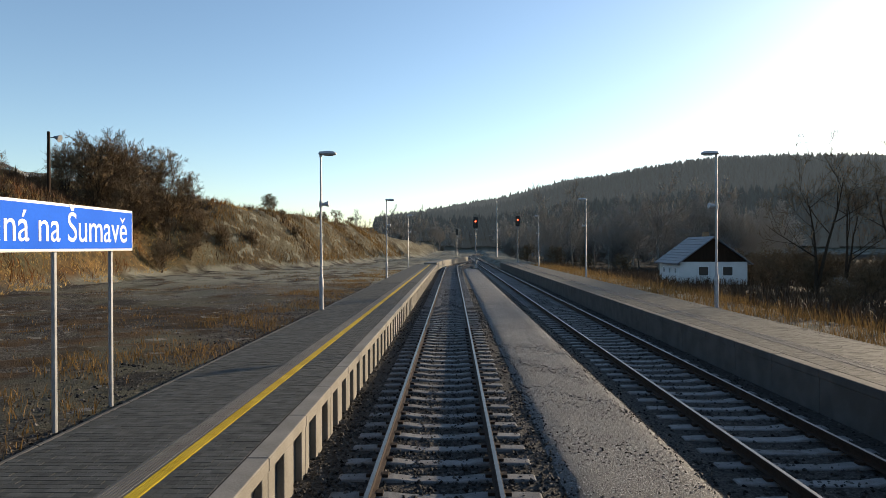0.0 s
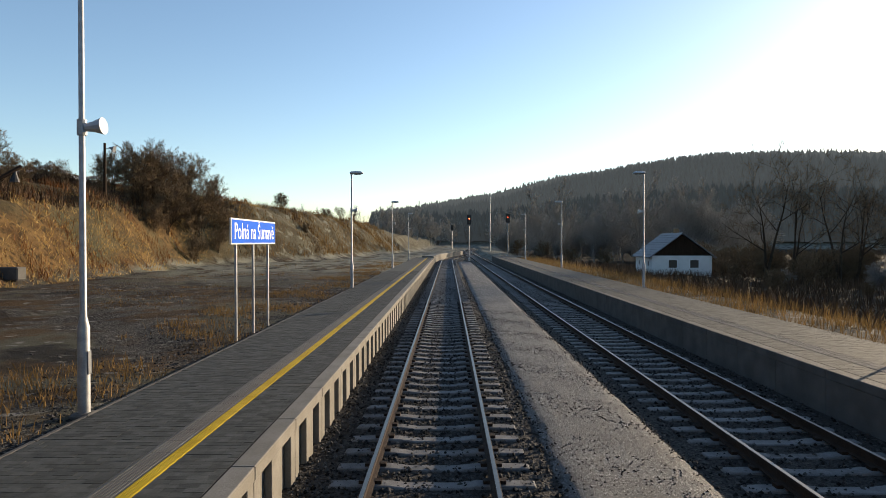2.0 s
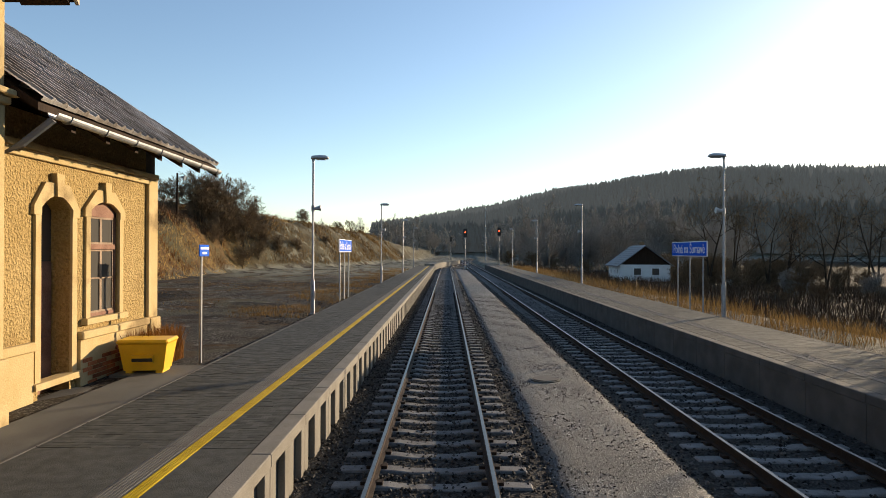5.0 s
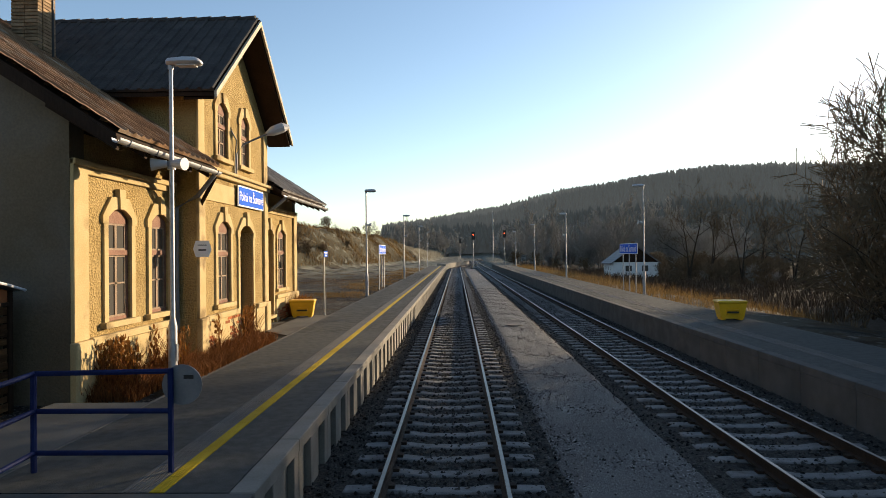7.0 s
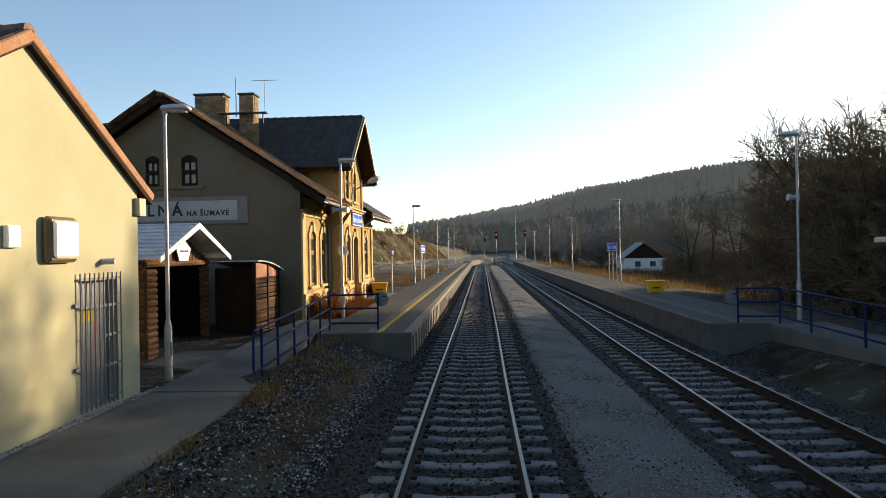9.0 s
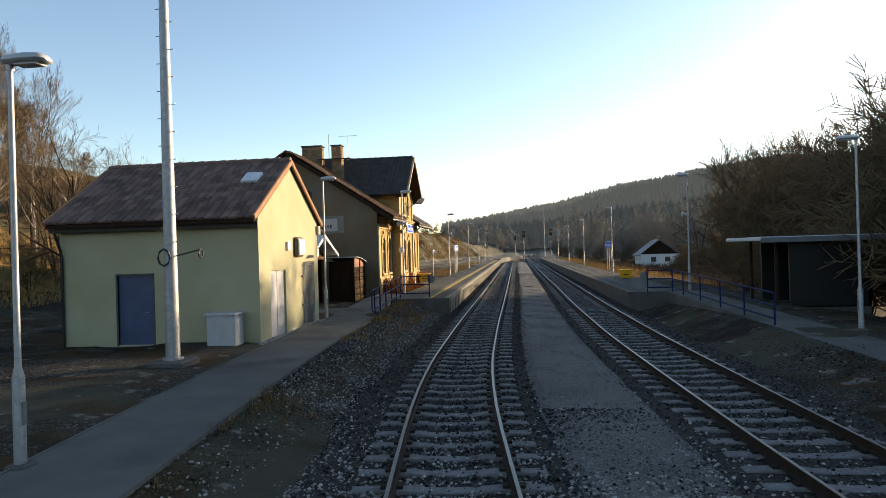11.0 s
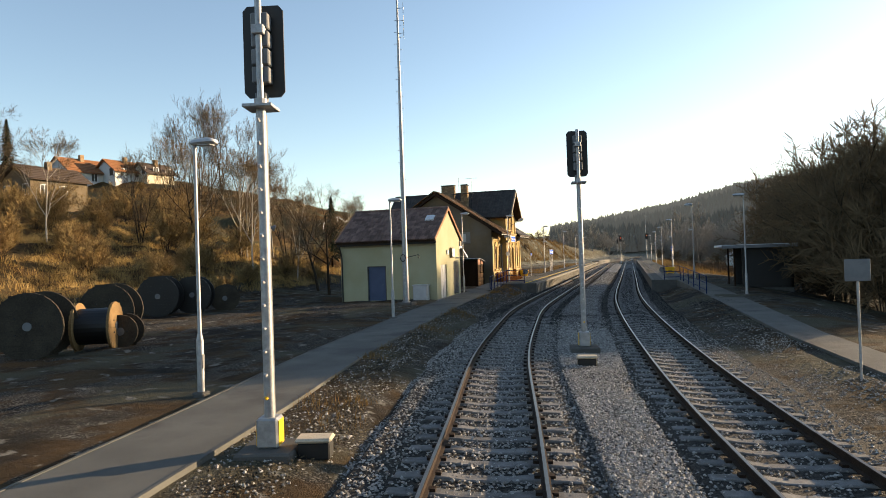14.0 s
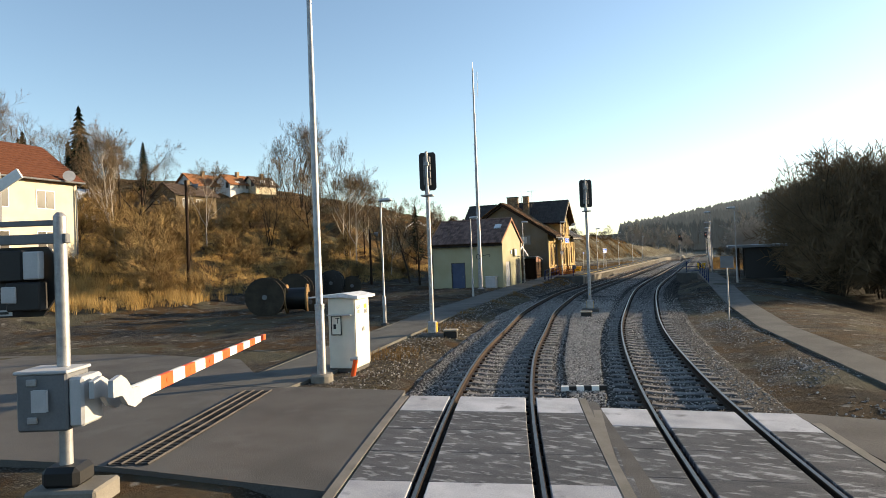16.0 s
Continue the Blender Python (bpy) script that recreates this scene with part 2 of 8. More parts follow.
M_BRAMBLE = pbr("russet_bramble", (0.16, 0.075, 0.03), (0.27, 0.14, 0.06), 0.8, 0.9, 0.0, 12, island=0.5)
M_DULLWEED = pbr("dull_withered_weed", (0.17, 0.12, 0.06), (0.30, 0.21, 0.10), 0.8, 0.9, 0.0, 12, island=0.4)
M_REDWEED = pbr("russet_weed", (0.21, 0.105, 0.0375), (0.315, 0.173, 0.06), 0.8, 0.9, 0.0, 12, island=0.35)
M_HOUSEWALL = pbr("cream_house_wall", (0.62, 0.56, 0.44), (0.68, 0.62, 0.5), 1, 0.9, 0.2, 30, fine_mix=0.15)
M_WHITEWALL = pbr("white_house_wall", (0.66, 0.66, 0.64), (0.72, 0.72, 0.70), 1, 0.9, 0.2, 30, fine_mix=0.15)
M_REDROOF = pbr("red_tile_roof", (0.31, 0.16, 0.09), (0.39, 0.22, 0.125), 2, 0.8, 0.3, 12, stretch=(1, 1, 6))
M_BROWNROOF = pbr("red_brown_tile_roof", (0.15, 0.075, 0.05), (0.21, 0.105, 0.07), 2, 0.8, 0.3, 12, stretch=(1, 1, 6))
M_OLDROOF = pbr("old_brown_roof", (0.105, 0.082, 0.07), (0.165, 0.135, 0.118), 2, 0.8, 0.3, 12, stretch=(1, 1, 6))
M_SLATE = pbr("grey_slate_roof", (0.19, 0.19, 0.20), (0.26, 0.26, 0.27), 2, 0.6, 0.3, 12)
M_FROSTROOF = pbr("frosted_sheet_roof", (0.55, 0.57, 0.60), (0.66, 0.68, 0.70), 2, 0.6, 0.2, 12)
M_SPOOL = pbr("weathered_spool_wood", (0.075, 0.066, 0.055), (0.12, 0.105, 0.085), 2, 0.85, 0.3, 20)
M_GRATE = pbr("worn_iron_grating", (0.10, 0.095, 0.09), (0.17, 0.16, 0.15), 6, 0.7, 0.3, 60)
M_SPOOL2 = pbr("fresh_spool_wood", (0.266, 0.182, 0.098), (0.322, 0.231, 0.133), 2, 0.8, 0.3, 20)
M_CABLE = pbr("black_cable", (0.014, 0.013, 0.013), (0.024, 0.022, 0.021), 2, 0.5, 0.2, 20)
M_BRONZE = pbr("brown_lamp_frame", (0.16, 0.12, 0.06), (0.22, 0.17, 0.09), 3, 0.5, 0.1, 40)
M_SCRUB = pbr("dark_withered_scrub", (0.10, 0.07, 0.045), (0.17, 0.12, 0.08), 0.4, 0.9, 0.0, 12, island=0.4)
M_PANEL = pbr("faded_white_panel", (0.40, 0.40, 0.38), (0.48, 0.475, 0.455), 1.2, 0.85, 0.2, 40, stain=(0.25, 0.24, 0.22), stain_scale=0.9, stain_at=0.58)
# valley haze is put into the pale base colour of these twigs
M_FARTWIG = backlit(pbr("haze_paled_twig", (0.34, 0.33, 0.315), (0.42, 0.41, 0.39), 0.05, 0.95, 0.0, 20), 0.5)
M_BRICKWALL = pbr("bare_wall_brick", (0.33, 0.13, 0.06), (0.45, 0.2, 0.10), 5, 0.9, 0.4, 30, vary=0.3)
for _m, _s in ((M_DRYGRASS, 0.4), (M_BRAMBLE, 0.2), (M_DULLWEED, 0.3), (M_REDWEED, 0.3)):
    backlit(_m, _s)
M_RED_LIGHT = glow_mat("red_signal_light", (1.0, 0.08, 0.03), 6.0)


# ---- geometry ----
class Geo:
    """Collects faces for one mesh."""
    def __init__(self):
        self.v, self.f = [], []

    def add(self, verts, faces):
        o = len(self.v)
        self.v.extend(tuple(p) for p in verts)
        self.f.extend(tuple(i + o for i in q) for q in faces)
        return self

    def box(self, x0, y0, z0, x1, y1, z1, m=None, c=0.0):
        """A box between two corners; c: chamfer on all its edges; m: a pose."""
        if c <= 0:
            vs = [(x, y, z) for z in (z0, z1) for y in (y0, y1) for x in (x0, x1)]
            fs = [(0, 2, 3, 1), (4, 5, 7, 6), (0, 1, 5, 4), (2, 6, 7, 3), (0, 4, 6, 2), (1, 3, 7, 5)]
        else:
            lo, hi = (x0, y0, z0), (x1, y1, z1)
            c = min(c, (x1 - x0) * .45, (y1 - y0) * .45, (z1 - z0) * .45)
            vs, ix = [], {}
            for sx in (0, 1):
                for sy in (0, 1):
                    for sz in (0, 1):
                        s = (sx, sy, sz)
                        for a in range(3):
                            p = [hi[k] if s[k] else lo[k] for k in range(3)]
                            for k in range(3):
                                if k != a:
                                    p[k] += -c if s[k] else c
                            ix[s, a] = len(vs)
                            vs.append(tuple(p))
            fs = []
            for a in range(3):
                b, d = (a + 1) % 3, (a + 2) % 3
                for sa in (0, 1):
                    def key(vb, vd):
                        s = [0, 0, 0]
                        s[a], s[b], s[d] = sa, vb, vd
                        return tuple(s)
                    fs.append(tuple(ix[key(*q), a] for q in ((0, 0), (1, 0), (1, 1), (0, 1))))
                for vb in (0, 1):
                    for vd in (0, 1):
                        def key2(va):
                            s = [0, 0, 0]
                            s[a], s[b], s[d] = va, vb, vd
                            return tuple(s)
                        fs.append((ix[key2(0), b], ix[key2(1), b], ix[key2(1), d], ix[key2(0), d]))
            for s in [(i, j, k) for i in (0, 1) for j in (0, 1) for k in (0, 1)]:
                fs.append((ix[s, 0], ix[s, 1], ix[s, 2]))
        if m is not None:
            vs = [m @ Vector(p) for p in vs]
        return self.add(vs, fs)

    def tube(self, pts, radii, n=8, cap=True):
        """A round bar through points."""
        pts = [Vector(p) for p in pts]
        if isinstance(radii, (int, float)):
            radii = [radii] * len(pts)
        vs, fs = [], []
        for i, p in enumerate(pts):
            d = (pts[min(i + 1, len(pts) - 1)] - pts[max(i - 1, 0)])
            d = d.normalized() if d.length > 1e-9 else Vector((0, 0, 1))
            a = d.cross(Vector((0, 0, 1)) if abs(d.z) < 0.95 else Vector((1, 0, 0))).normalized()
            b = d.cross(a)
            for k in range(n):
                t = 2 * math.pi * k / n
                vs.append(p + radii[i] * (math.cos(t) * a + math.sin(t) * b))
        for i in range(len(pts) - 1):
            for k in range(n):
                fs.append((i * n + k, i * n + (k + 1) % n, (i + 1) * n + (k + 1) % n, (i + 1) * n + k))
        if cap:
            fs.append(tuple(range(n)))
            fs.append(tuple(range((len(pts) - 1) * n, len(pts) * n)))
        return self.add(vs, fs)

    def prism(self, poly, fn, w0, w1):
        """A flat outline (u, v) thickened from w0 to w1, placed by fn(u, v, w)."""
        n = len(poly)
        vs = [fn(u, v, w0) for u, v in poly] + [fn(u, v, w1) for u, v in poly]
        fs = [tuple(range(n)), tuple(range(2 * n - 1, n - 1, -1))]
        fs += [(i, i + n, (i + 1) % n + n, (i + 1) % n) for i in range(n)]
        return self.add(vs, fs)

    def sweep(self, prof, path):
        """A profile (side, up) carried along path points (x, y, z) that run level."""
        path = [Vector(p) for p in path]
        n = len(prof)
        vs, fs = [], []
        for i, p in enumerate(path):
            d = path[min(i + 1, len(path) - 1)] - path[max(i - 1, 0)]
            d.z = 0
            d.normalize()
            s = Vector((d.y, -d.x, 0))
            vs += [p + s * a + Vector((0, 0, b)) for a, b in prof]
        for i in range(len(path) - 1):
            for k in range(n):
                fs.append((i * n + k, i * n + (k + 1) % n, (i + 1) * n + (k + 1) % n, (i + 1) * n + k))
        fs += [tuple(range(n)), tuple(range((len(path) - 1) * n, len(path) * n))]
        return self.add(vs, fs)


def mesh_of(name, geo, material, smooth=False):
    me = bpy.data.meshes.new(name)
    me.from_pydata([tuple(p) for p in geo.v], [], geo.f)
    me.materials.append(material)
    if len(geo.f) < 15000:
        bm = bmesh.new()
        bm.from_mesh(me)
        bmesh.ops.recalc_face_normals(bm, faces=bm.faces)
        bm.to_mesh(me)
        bm.free()
    if smooth:
        me.polygons.foreach_set("use_smooth", [True] * len(me.polygons))
        me.set_sharp_from_angle(angle=radians(40))
    me.update()
    return me


def part(name, geo, material, parent=None, label="", smooth=False):
    """Links a mesh as one object, under a thing or a part."""
    ob = new(name, mesh_of(name, geo, material, smooth))
    if parent is not None:
        ob.parent = parent
    if label:
        ob["label"] = label
    return ob


def piece(name, mesh, parent, m):
    """One more piece on a mesh that alike pieces share."""
    ob = new(name, mesh)
    ob.parent = parent
    ob.matrix_basis = m
    return ob


def thing(name, label, category, at=(0, 0, 0), group="", kind=""):
    ob = new(name)
    ob.empty_display_size = 0.2
    ob.location = at
    return tagged(ob, label, category, group, kind)


def curve_at(knots):
    """A smooth x(y) through knots (y, x), by monotone cubic pieces."""
    k = sorted(knots)
    ys, xs = np.array([a for a, _ in k], float), np.array([b for _, b in k], float)
    m = np.gradient(xs, ys)
    def f(y):
        y = np.asarray(y, float)
        i = np.clip(np.searchsorted(ys, y) - 1, 0, len(ys) - 2)
        h = ys[i + 1] - ys[i]
        t = np.clip((y - ys[i]) / h, 0, 1)
        return ((2 * t**3 - 3 * t**2 + 1) * xs[i] + (t**3 - 2 * t**2 + t) * h * m[i]
                + (-2 * t**3 + 3 * t**2) * xs[i + 1] + (t**3 - t**2) * h * m[i + 1])
    return f


def smooth01(a, b, x):
    t = np.clip((np.asarray(x, float) - a) / (b - a), 0, 1)
    return t * t * (3 - 2 * t)


def lettering(name, text, material, parent, m, size, depth=0.004, squeeze=1.0, bold=0.0, space=1.0):
    """Raised letters as a mesh of their own, centred at the pose m, reading along its x."""
    cu = bpy.data.curves.new(name, "FONT")
    last = text[-1]
    cu.body = text[:-1] + {"ě": "e", "Ě": "E"}.get(last, last)
    cu.size = size
    cu.extrude = depth
    cu.align_x, cu.align_y = "CENTER", "CENTER"
    cu.space_character = space
    cu.offset = bold
    tmp = new(name, cu)
    bpy.context.view_layer.update()
    me = bpy.data.meshes.new_from_object(tmp.evaluated_get(bpy.context.evaluated_depsgraph_get()))
    bpy.data.objects.remove(tmp)
    bpy.data.curves.remove(cu)
    if last in "ěĚ":
        # the hook over the last letter
        xs = max(v.co.x for v in me.vertices)
        c = xs - 0.25 * size
        top = max(v.co.y for v in me.vertices if v.co.x > xs - 0.42 * size) + 0.045 * size
        bm = bmesh.new()
        bm.from_mesh(me)
        for s in (-1, 1):
            q = [(c, top), (c, top + 0.075 * size), (c + s * 0.10 * size, top + 0.15 * size), (c + s * 0.145 * size, top + 0.15 * size)]
            vs = [bm.verts.new((x, y, depth)) for x, y in q]
            bm.faces.new(vs if s > 0 else vs[::-1])
        bm.to_mesh(me)
        bm.free()
    me.materials.clear()
    me.materials.append(material)
    ob = new(name, me)
    ob.parent = parent
    ob.matrix_basis = m @ Matrix.Diagonal((squeeze, 1, 1, 1))
    return ob

# ---- ground ----
track1_x = curve_at([(-125, 22.5), (-110, 16.8), (-100, 13.2), (-87.6, 9.0), (-80.2, 6.62), (-74.2, 4.92), (-70.3, 4.0), (-64, 2.85), (-57.5, 1.7), (-49, 0.72), (-44, 0.25), (-40, 0.05),
                     (-36, 0), (-20, 0), (30, 0), (75, 0), (85, 0.02), (95, 0.4), (105, 1.5), (115, 2.95), (125, 4.2), (135, 4.9), (150, 5.2)])
track2_x = curve_at([(-125, 23.6), (-110, 18.7), (-100, 15.8), (-90, 12.75), (-79.2, 9.85), (-75.5, 9.02), (-69.2, 7.88), (-64, 7.12), (-52, 5.98), (-43, 5.35), (-36, 5.04), (-30, 4.95), (-10, 4.95),
                     (40, 4.95), (110, 4.95), (150, 5.1), (190, 6.2), (240, 10)])
path_x = curve_at([(-74.6, -0.3), (-70, -1.22), (-64, -2.1), (-58.7, -2.98), (-51, -3.75), (-45, -4.32), (-38.4, -4.72), (-33, -4.86), (-31, -4.9)])


def cant(y):
    """Cross fall of the lines in the curve, as a slope; the inner side is lower."""
    return 0.027 * (1 - smooth01(-56, -36, y))


def tilt(x, y):
    return np.clip(track1_x(np.clip(y, -124, 149)) - np.asarray(x, float), -9, 5) * cant(y)


def hill_elev(az):
    """How high the far hills stand, in degrees, by direction."""
    return np.interp(az, [-180, -120, -70, -40, -20, -8, -3.6, 4, 10, 14, 19, 23, 28, 36, 50, 75, 120, 180],
                     [3.5, 3.5, 4.0, 4.0, 2.2, 1.8, 2.3, 3.4, 4.9, 5.4, 6.1, 6.4, 6.2, 5.6, 4.6, 4, 3.5, 3.5])


def rough(x, y, s, seed=0.0):
    return (np.sin(x * s + 1.7 * np.sin(y * s * 0.73 + seed)) + np.sin(y * s * 1.21 + 1.3 * np.sin(x * s * 0.61 + 2.1 + seed))
            + 0.5 * np.sin(x * s * 2.3 + y * s * 1.9 + seed)) / 2.5


def ground_z(x, y):
    """Height of the ground sheet."""
    x, y = np.asarray(x, float), np.asarray(y, float)
    t1 = track1_x(np.clip(y, -124, 149))
    yard = 0.50 - 0.27 * (1 - smooth01(-30, -14, y)) - 0.27 * (1 - smooth01(-66, -42, y))
    d = t1 - x                                    # metres to the side of the first track
    side = smooth01(2.0, np.interp(y, [-62, -46], [2.9, 4.4]), d)
    z = (1 - side) * (-0.42 + 0.11 * smooth01(1.6, 1.9, d) * (1 - smooth01(-45, -40, y)) + tilt(x, y)) + side * yard
    near = smooth01(-47, -36, y) * (1 - smooth01(-26, -25, y)) * smooth01(1.7, 2.0, d) * (1 - smooth01(4, 5, d))
    z = np.maximum(z, z * (1 - near) + near * (-0.2 + 0.6 * smooth01(1.8, 3.9, d)))
    # the yard falls a little towards the cable drums
    z = z - 0.08 * smooth01(6, 14, d) * (1 - smooth01(-50, -34, y)) * smooth01(-90, -60, y)
    # the footpath lies in a shallow bed
    bed = (1 - smooth01(1.15, 1.9, np.abs(x - path_x(np.clip(y, -74.5, -31.2))))) * smooth01(-77, -74, y) * (1 - smooth01(-32, -31, y))
    z = z * (1 - bed) + bed * np.minimum(z, np.interp(y, [-75, -60, -45, -36, -32], [0.02, 0.04, 0.16, 0.24, 0.27]) - 0.05)
    # bank on that side
    foot = np.interp(y, [-110, -75, -58, -45, -30, -8, 10, 25, 35, 53, 62, 72, 84, 110, 150, 220], [24, 24, 21, 21.5, 21, 20, 20.5, 21, 22, 23.5, 19.5, 15.2, 13.6, 9.5, 5.5, 5.0])
    e = -x - foot
    steep = smooth01(-2, 14, y)
    first = (1.2 * smooth01(-1, 6, e) * (1 - steep) + np.interp(y, [30, 56, 75, 115, 150, 220], [4.7, 6.2, 6.0, 5.3, 4.0, 3.0]) * smooth01(-0.5, np.interp(y, [50, 75], [4.8, 7.5]), e) * steep)
    upper = np.maximum(e - 5, 0) * np.interp(y, [-110, -40, 0, 30, 60, 100, 160, 250], [0.16, 0.24, 0.30, 0.37, 0.20, 0.07, 0.05, 0.05])
    upper = 27 * (1 - np.exp(-upper / 27))
    z = z + first + upper
    # low ground on the other side
    t2 = track2_x(np.clip(y, -124, 239))
    r = x - t2
    z = np.where(r > -2.5, -0.42 + tilt(x, y) + smooth01(2.0, 4.2, r) * (0.62 - 0.35 * (1 - smooth01(-48, -30, y))) - 1.75 * smooth01(6.5, 17, r) - 1.2 * smooth01(25, 60, r), z)
    # unevenness away from the line
    off = np.clip((np.maximum(d - 4.6, r - 5.5)) / 6, 0, 1)
    z = z + off * (0.13 * rough(x, y, 0.55) + 0.095 * rough(x, y, 2.1, 2.0)) * (1 + 3.0 * smooth01(0, 5, e) * (1 - 0.5 * smooth01(20, 50, e)))
    # far hills
    dist = np.hypot(x, y - 5)
    az = np.degrees(np.arctan2(x, y - 5))
    far = smooth01(260, 760, dist)
    z = z * (1 - far) + far * (np.tan(np.radians(hill_elev(az))) * 760 + 4 * rough(x, y, 0.013)) + 0 * x
    return z + np.maximum(dist - 760, 0) * 0.015


def axis(lo, hi, fine_lo, fine_hi, step):
    a = list(np.arange(fine_lo, fine_hi + 1e-6, step))
    s, p = step, fine_hi
    while p < hi:
        s *= 1.13
        p = min(p + s, hi)
        a.append(p)
    s, p = step, fine_lo
    while p > lo:
        s *= 1.13
        p = max(p - s, lo)
        a.insert(0, p)
    return np.array(a)


def ground_material():
    m = bpy.data.materials.new("yard_earth_and_grass")
    m.use_nodes = True
    nt = m.node_tree
    N, L = nt.nodes, nt.links
    b = N["Principled BSDF"]
    b.inputs["Roughness"].default_value = 0.95
    b.inputs["Specular IOR Level"].default_value = 0.1
    pos = N.new("ShaderNodeNewGeometry").outputs["Position"]
    sep = N.new("ShaderNodeSeparateXYZ")
    L.new(pos, sep.inputs[0])
    def noise_at(s, d=5):
        n = N.new("ShaderNodeTexNoise")
        n.inputs["Scale"].default_value, n.inputs["Detail"].default_value = s, d
        L.new(pos, n.inputs["Vector"])
        return n.outputs["Fac"]
    def rng(src, a, c):
        r = N.new("ShaderNodeMapRange")
        r.inputs[1].default_value, r.inputs[2].default_value = a, c
        L.new(src, r.inputs[0])
        return r.outputs[0]
    def mul(a, c, op="MULTIPLY"):
        n = N.new("ShaderNodeMath")
        n.operation = op
        for s, v in zip(n.inputs, (a, c)):
            if isinstance(v, (int, float)):
                s.default_value = v
            else:
                L.new(v, s)
        return n.outputs[0]
    def mix(f, a, c):
        x = N.new("ShaderNodeMix")
        x.data_type = "RGBA"
        for s, v in ((x.inputs[0], f), (x.inputs[6], a), (x.inputs[7], c)):
            if isinstance(v, tuple):
                s.default_value = (*v, 1)
            else:
                L.new(v, s)
        return x.outputs[2]
    grit = mix(rng(noise_at(0.35), 0.4, 0.6), (0.026, 0.023, 0.02), (0.055, 0.049, 0.04))
    grit = mix(rng(noise_at(22, 2), 0.52, 0.62), grit, (0.16, 0.15, 0.13))
    soil = mix(rng(noise_at(0.8), 0.4, 0.62), (0.032, 0.022, 0.012), (0.075, 0.046, 0.021))
    flat = mix(rng(mul(noise_at(0.17, 6), noise_at(1.1, 4), "ADD"), 0.97, 1.10), grit, soil)
    flat = mix(rng(noise_at(0.23, 7), 0.52, 0.60), flat, (0.085, 0.081, 0.056))
    flat = mix(rng(noise_at(0.41, 6), 0.56, 0.66), flat, (0.078, 0.05, 0.024))
    flat = mix(rng(noise_at(0.31, 8), 0.58, 0.66), flat, (0.022, 0.02, 0.017))
    flat = mix(rng(noise_at(1.9, 6), 0.62, 0.68), flat, (0.20, 0.19, 0.165))
    far_yard = rng(mul(sep.outputs[1], mul(noise_at(0.12, 3), 26.0), "ADD"), 42, 56)
    flat = mix(mul(far_yard, rng(noise_at(0.55, 7), 0.40, 0.52)), flat, (0.22, 0.22, 0.175))
    bank = mix(rng(noise_at(0.5, 6), 0.38, 0.62), (0.095, 0.052, 0.02), (0.20, 0.122, 0.046))
    bank = mix(rng(noise_at(2.7, 5), 0.5, 0.65), bank, (0.045, 0.030, 0.014))
    bank = mix(rng(noise_at(0.11, 5), 0.48, 0.6), bank, (0.085, 0.075, 0.04))
    dull = mix(rng(noise_at(0.33, 7), 0.42, 0.58), (0.07, 0.056, 0.032), (0.115, 0.105, 0.07))
    dull = mix(rng(noise_at(0.9, 6), 0.55, 0.63), dull, (0.2, 0.195, 0.15))
    bank = mix(rng(mul(sep.outputs[1], mul(noise_at(0.1, 3), 20.0), "ADD"), 64, 76), bank, dull)
    up = rng(mul(sep.outputs[2], mul(noise_at(0.6), 1.2), "ADD"), 1.35, 1.9)
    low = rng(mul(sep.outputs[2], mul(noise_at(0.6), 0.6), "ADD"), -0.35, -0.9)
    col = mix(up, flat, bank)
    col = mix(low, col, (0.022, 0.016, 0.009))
    fine = noise_at(45, 3)
    col = mix(mul(rng(fine, 0.3, 0.7), 0.35), col, (0.025, 0.02, 0.015))
    L.new(col, b.inputs["Base Color"])
    h = mul(fine, mul(noise_at(4, 5), 2.0), "ADD")
    bp = N.new("ShaderNodeBump")
    bp.inputs["Strength"].default_value, bp.inputs["Distance"].default_value = 0.9, 0.06
    L.new(h, bp.inputs["Height"])
    L.new(bp.outputs[0], b.inputs["Normal"])
    return m


M_GROUND = ground_material()
gx, gy = axis(-2600, 2600, -48, 42, 0.75), axis(-2200, 2600, -100, 96, 1.0)
XX, YY = np.meshgrid(gx, gy)
ZZ = ground_z(XX, YY)
nx, ny = len(gx), len(gy)
gverts = np.stack([XX.ravel(), YY.ravel(), ZZ.ravel()], 1)
ii = (np.arange(ny - 1)[:, None] * nx + np.arange(nx - 1)[None, :]).ravel()
me = bpy.data.meshes.new("ground")
me.from_pydata(gverts.tolist(), [], np.stack([ii, ii + 1, ii + nx + 1, ii + nx], 1).tolist())
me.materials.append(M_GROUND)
me.polygons.foreach_set("use_smooth", [True] * len(me.polygons))
tagged(new("ground", me), "trodden yard earth, gravel and dry grass banks", "ground", kind="structure")


# ---- tracks ----
def line_of(fx, y0, y1, step, side=0.0, z=0.0):
    ys = np.arange(y0, y1 + 1e-6, step)
    xs = fx(ys)
    dx = (fx(ys + 0.05) - fx(ys - 0.05)) / 0.1
    n = np.sqrt(1 + dx * dx)
    px, py = xs + side / n, ys - side * dx / n
    return [(float(a), float(b), float(z + c)) for a, b, c in zip(px, py, tilt(px, ys))]


RAIL_PROF = [(-0.062, -0.149), (-0.062, -0.138), (-0.012, -0.122), (-0.009, -0.045), (-0.033, -0.032), (-0.034, -0.006), (-0.027, -0.002),
             (0.027, -0.002), (0.034, -0.006), (0.033, -0.032), (0.009, -0.045), (0.012, -0.122), (0.062, -0.138), (0.062, -0.149)]


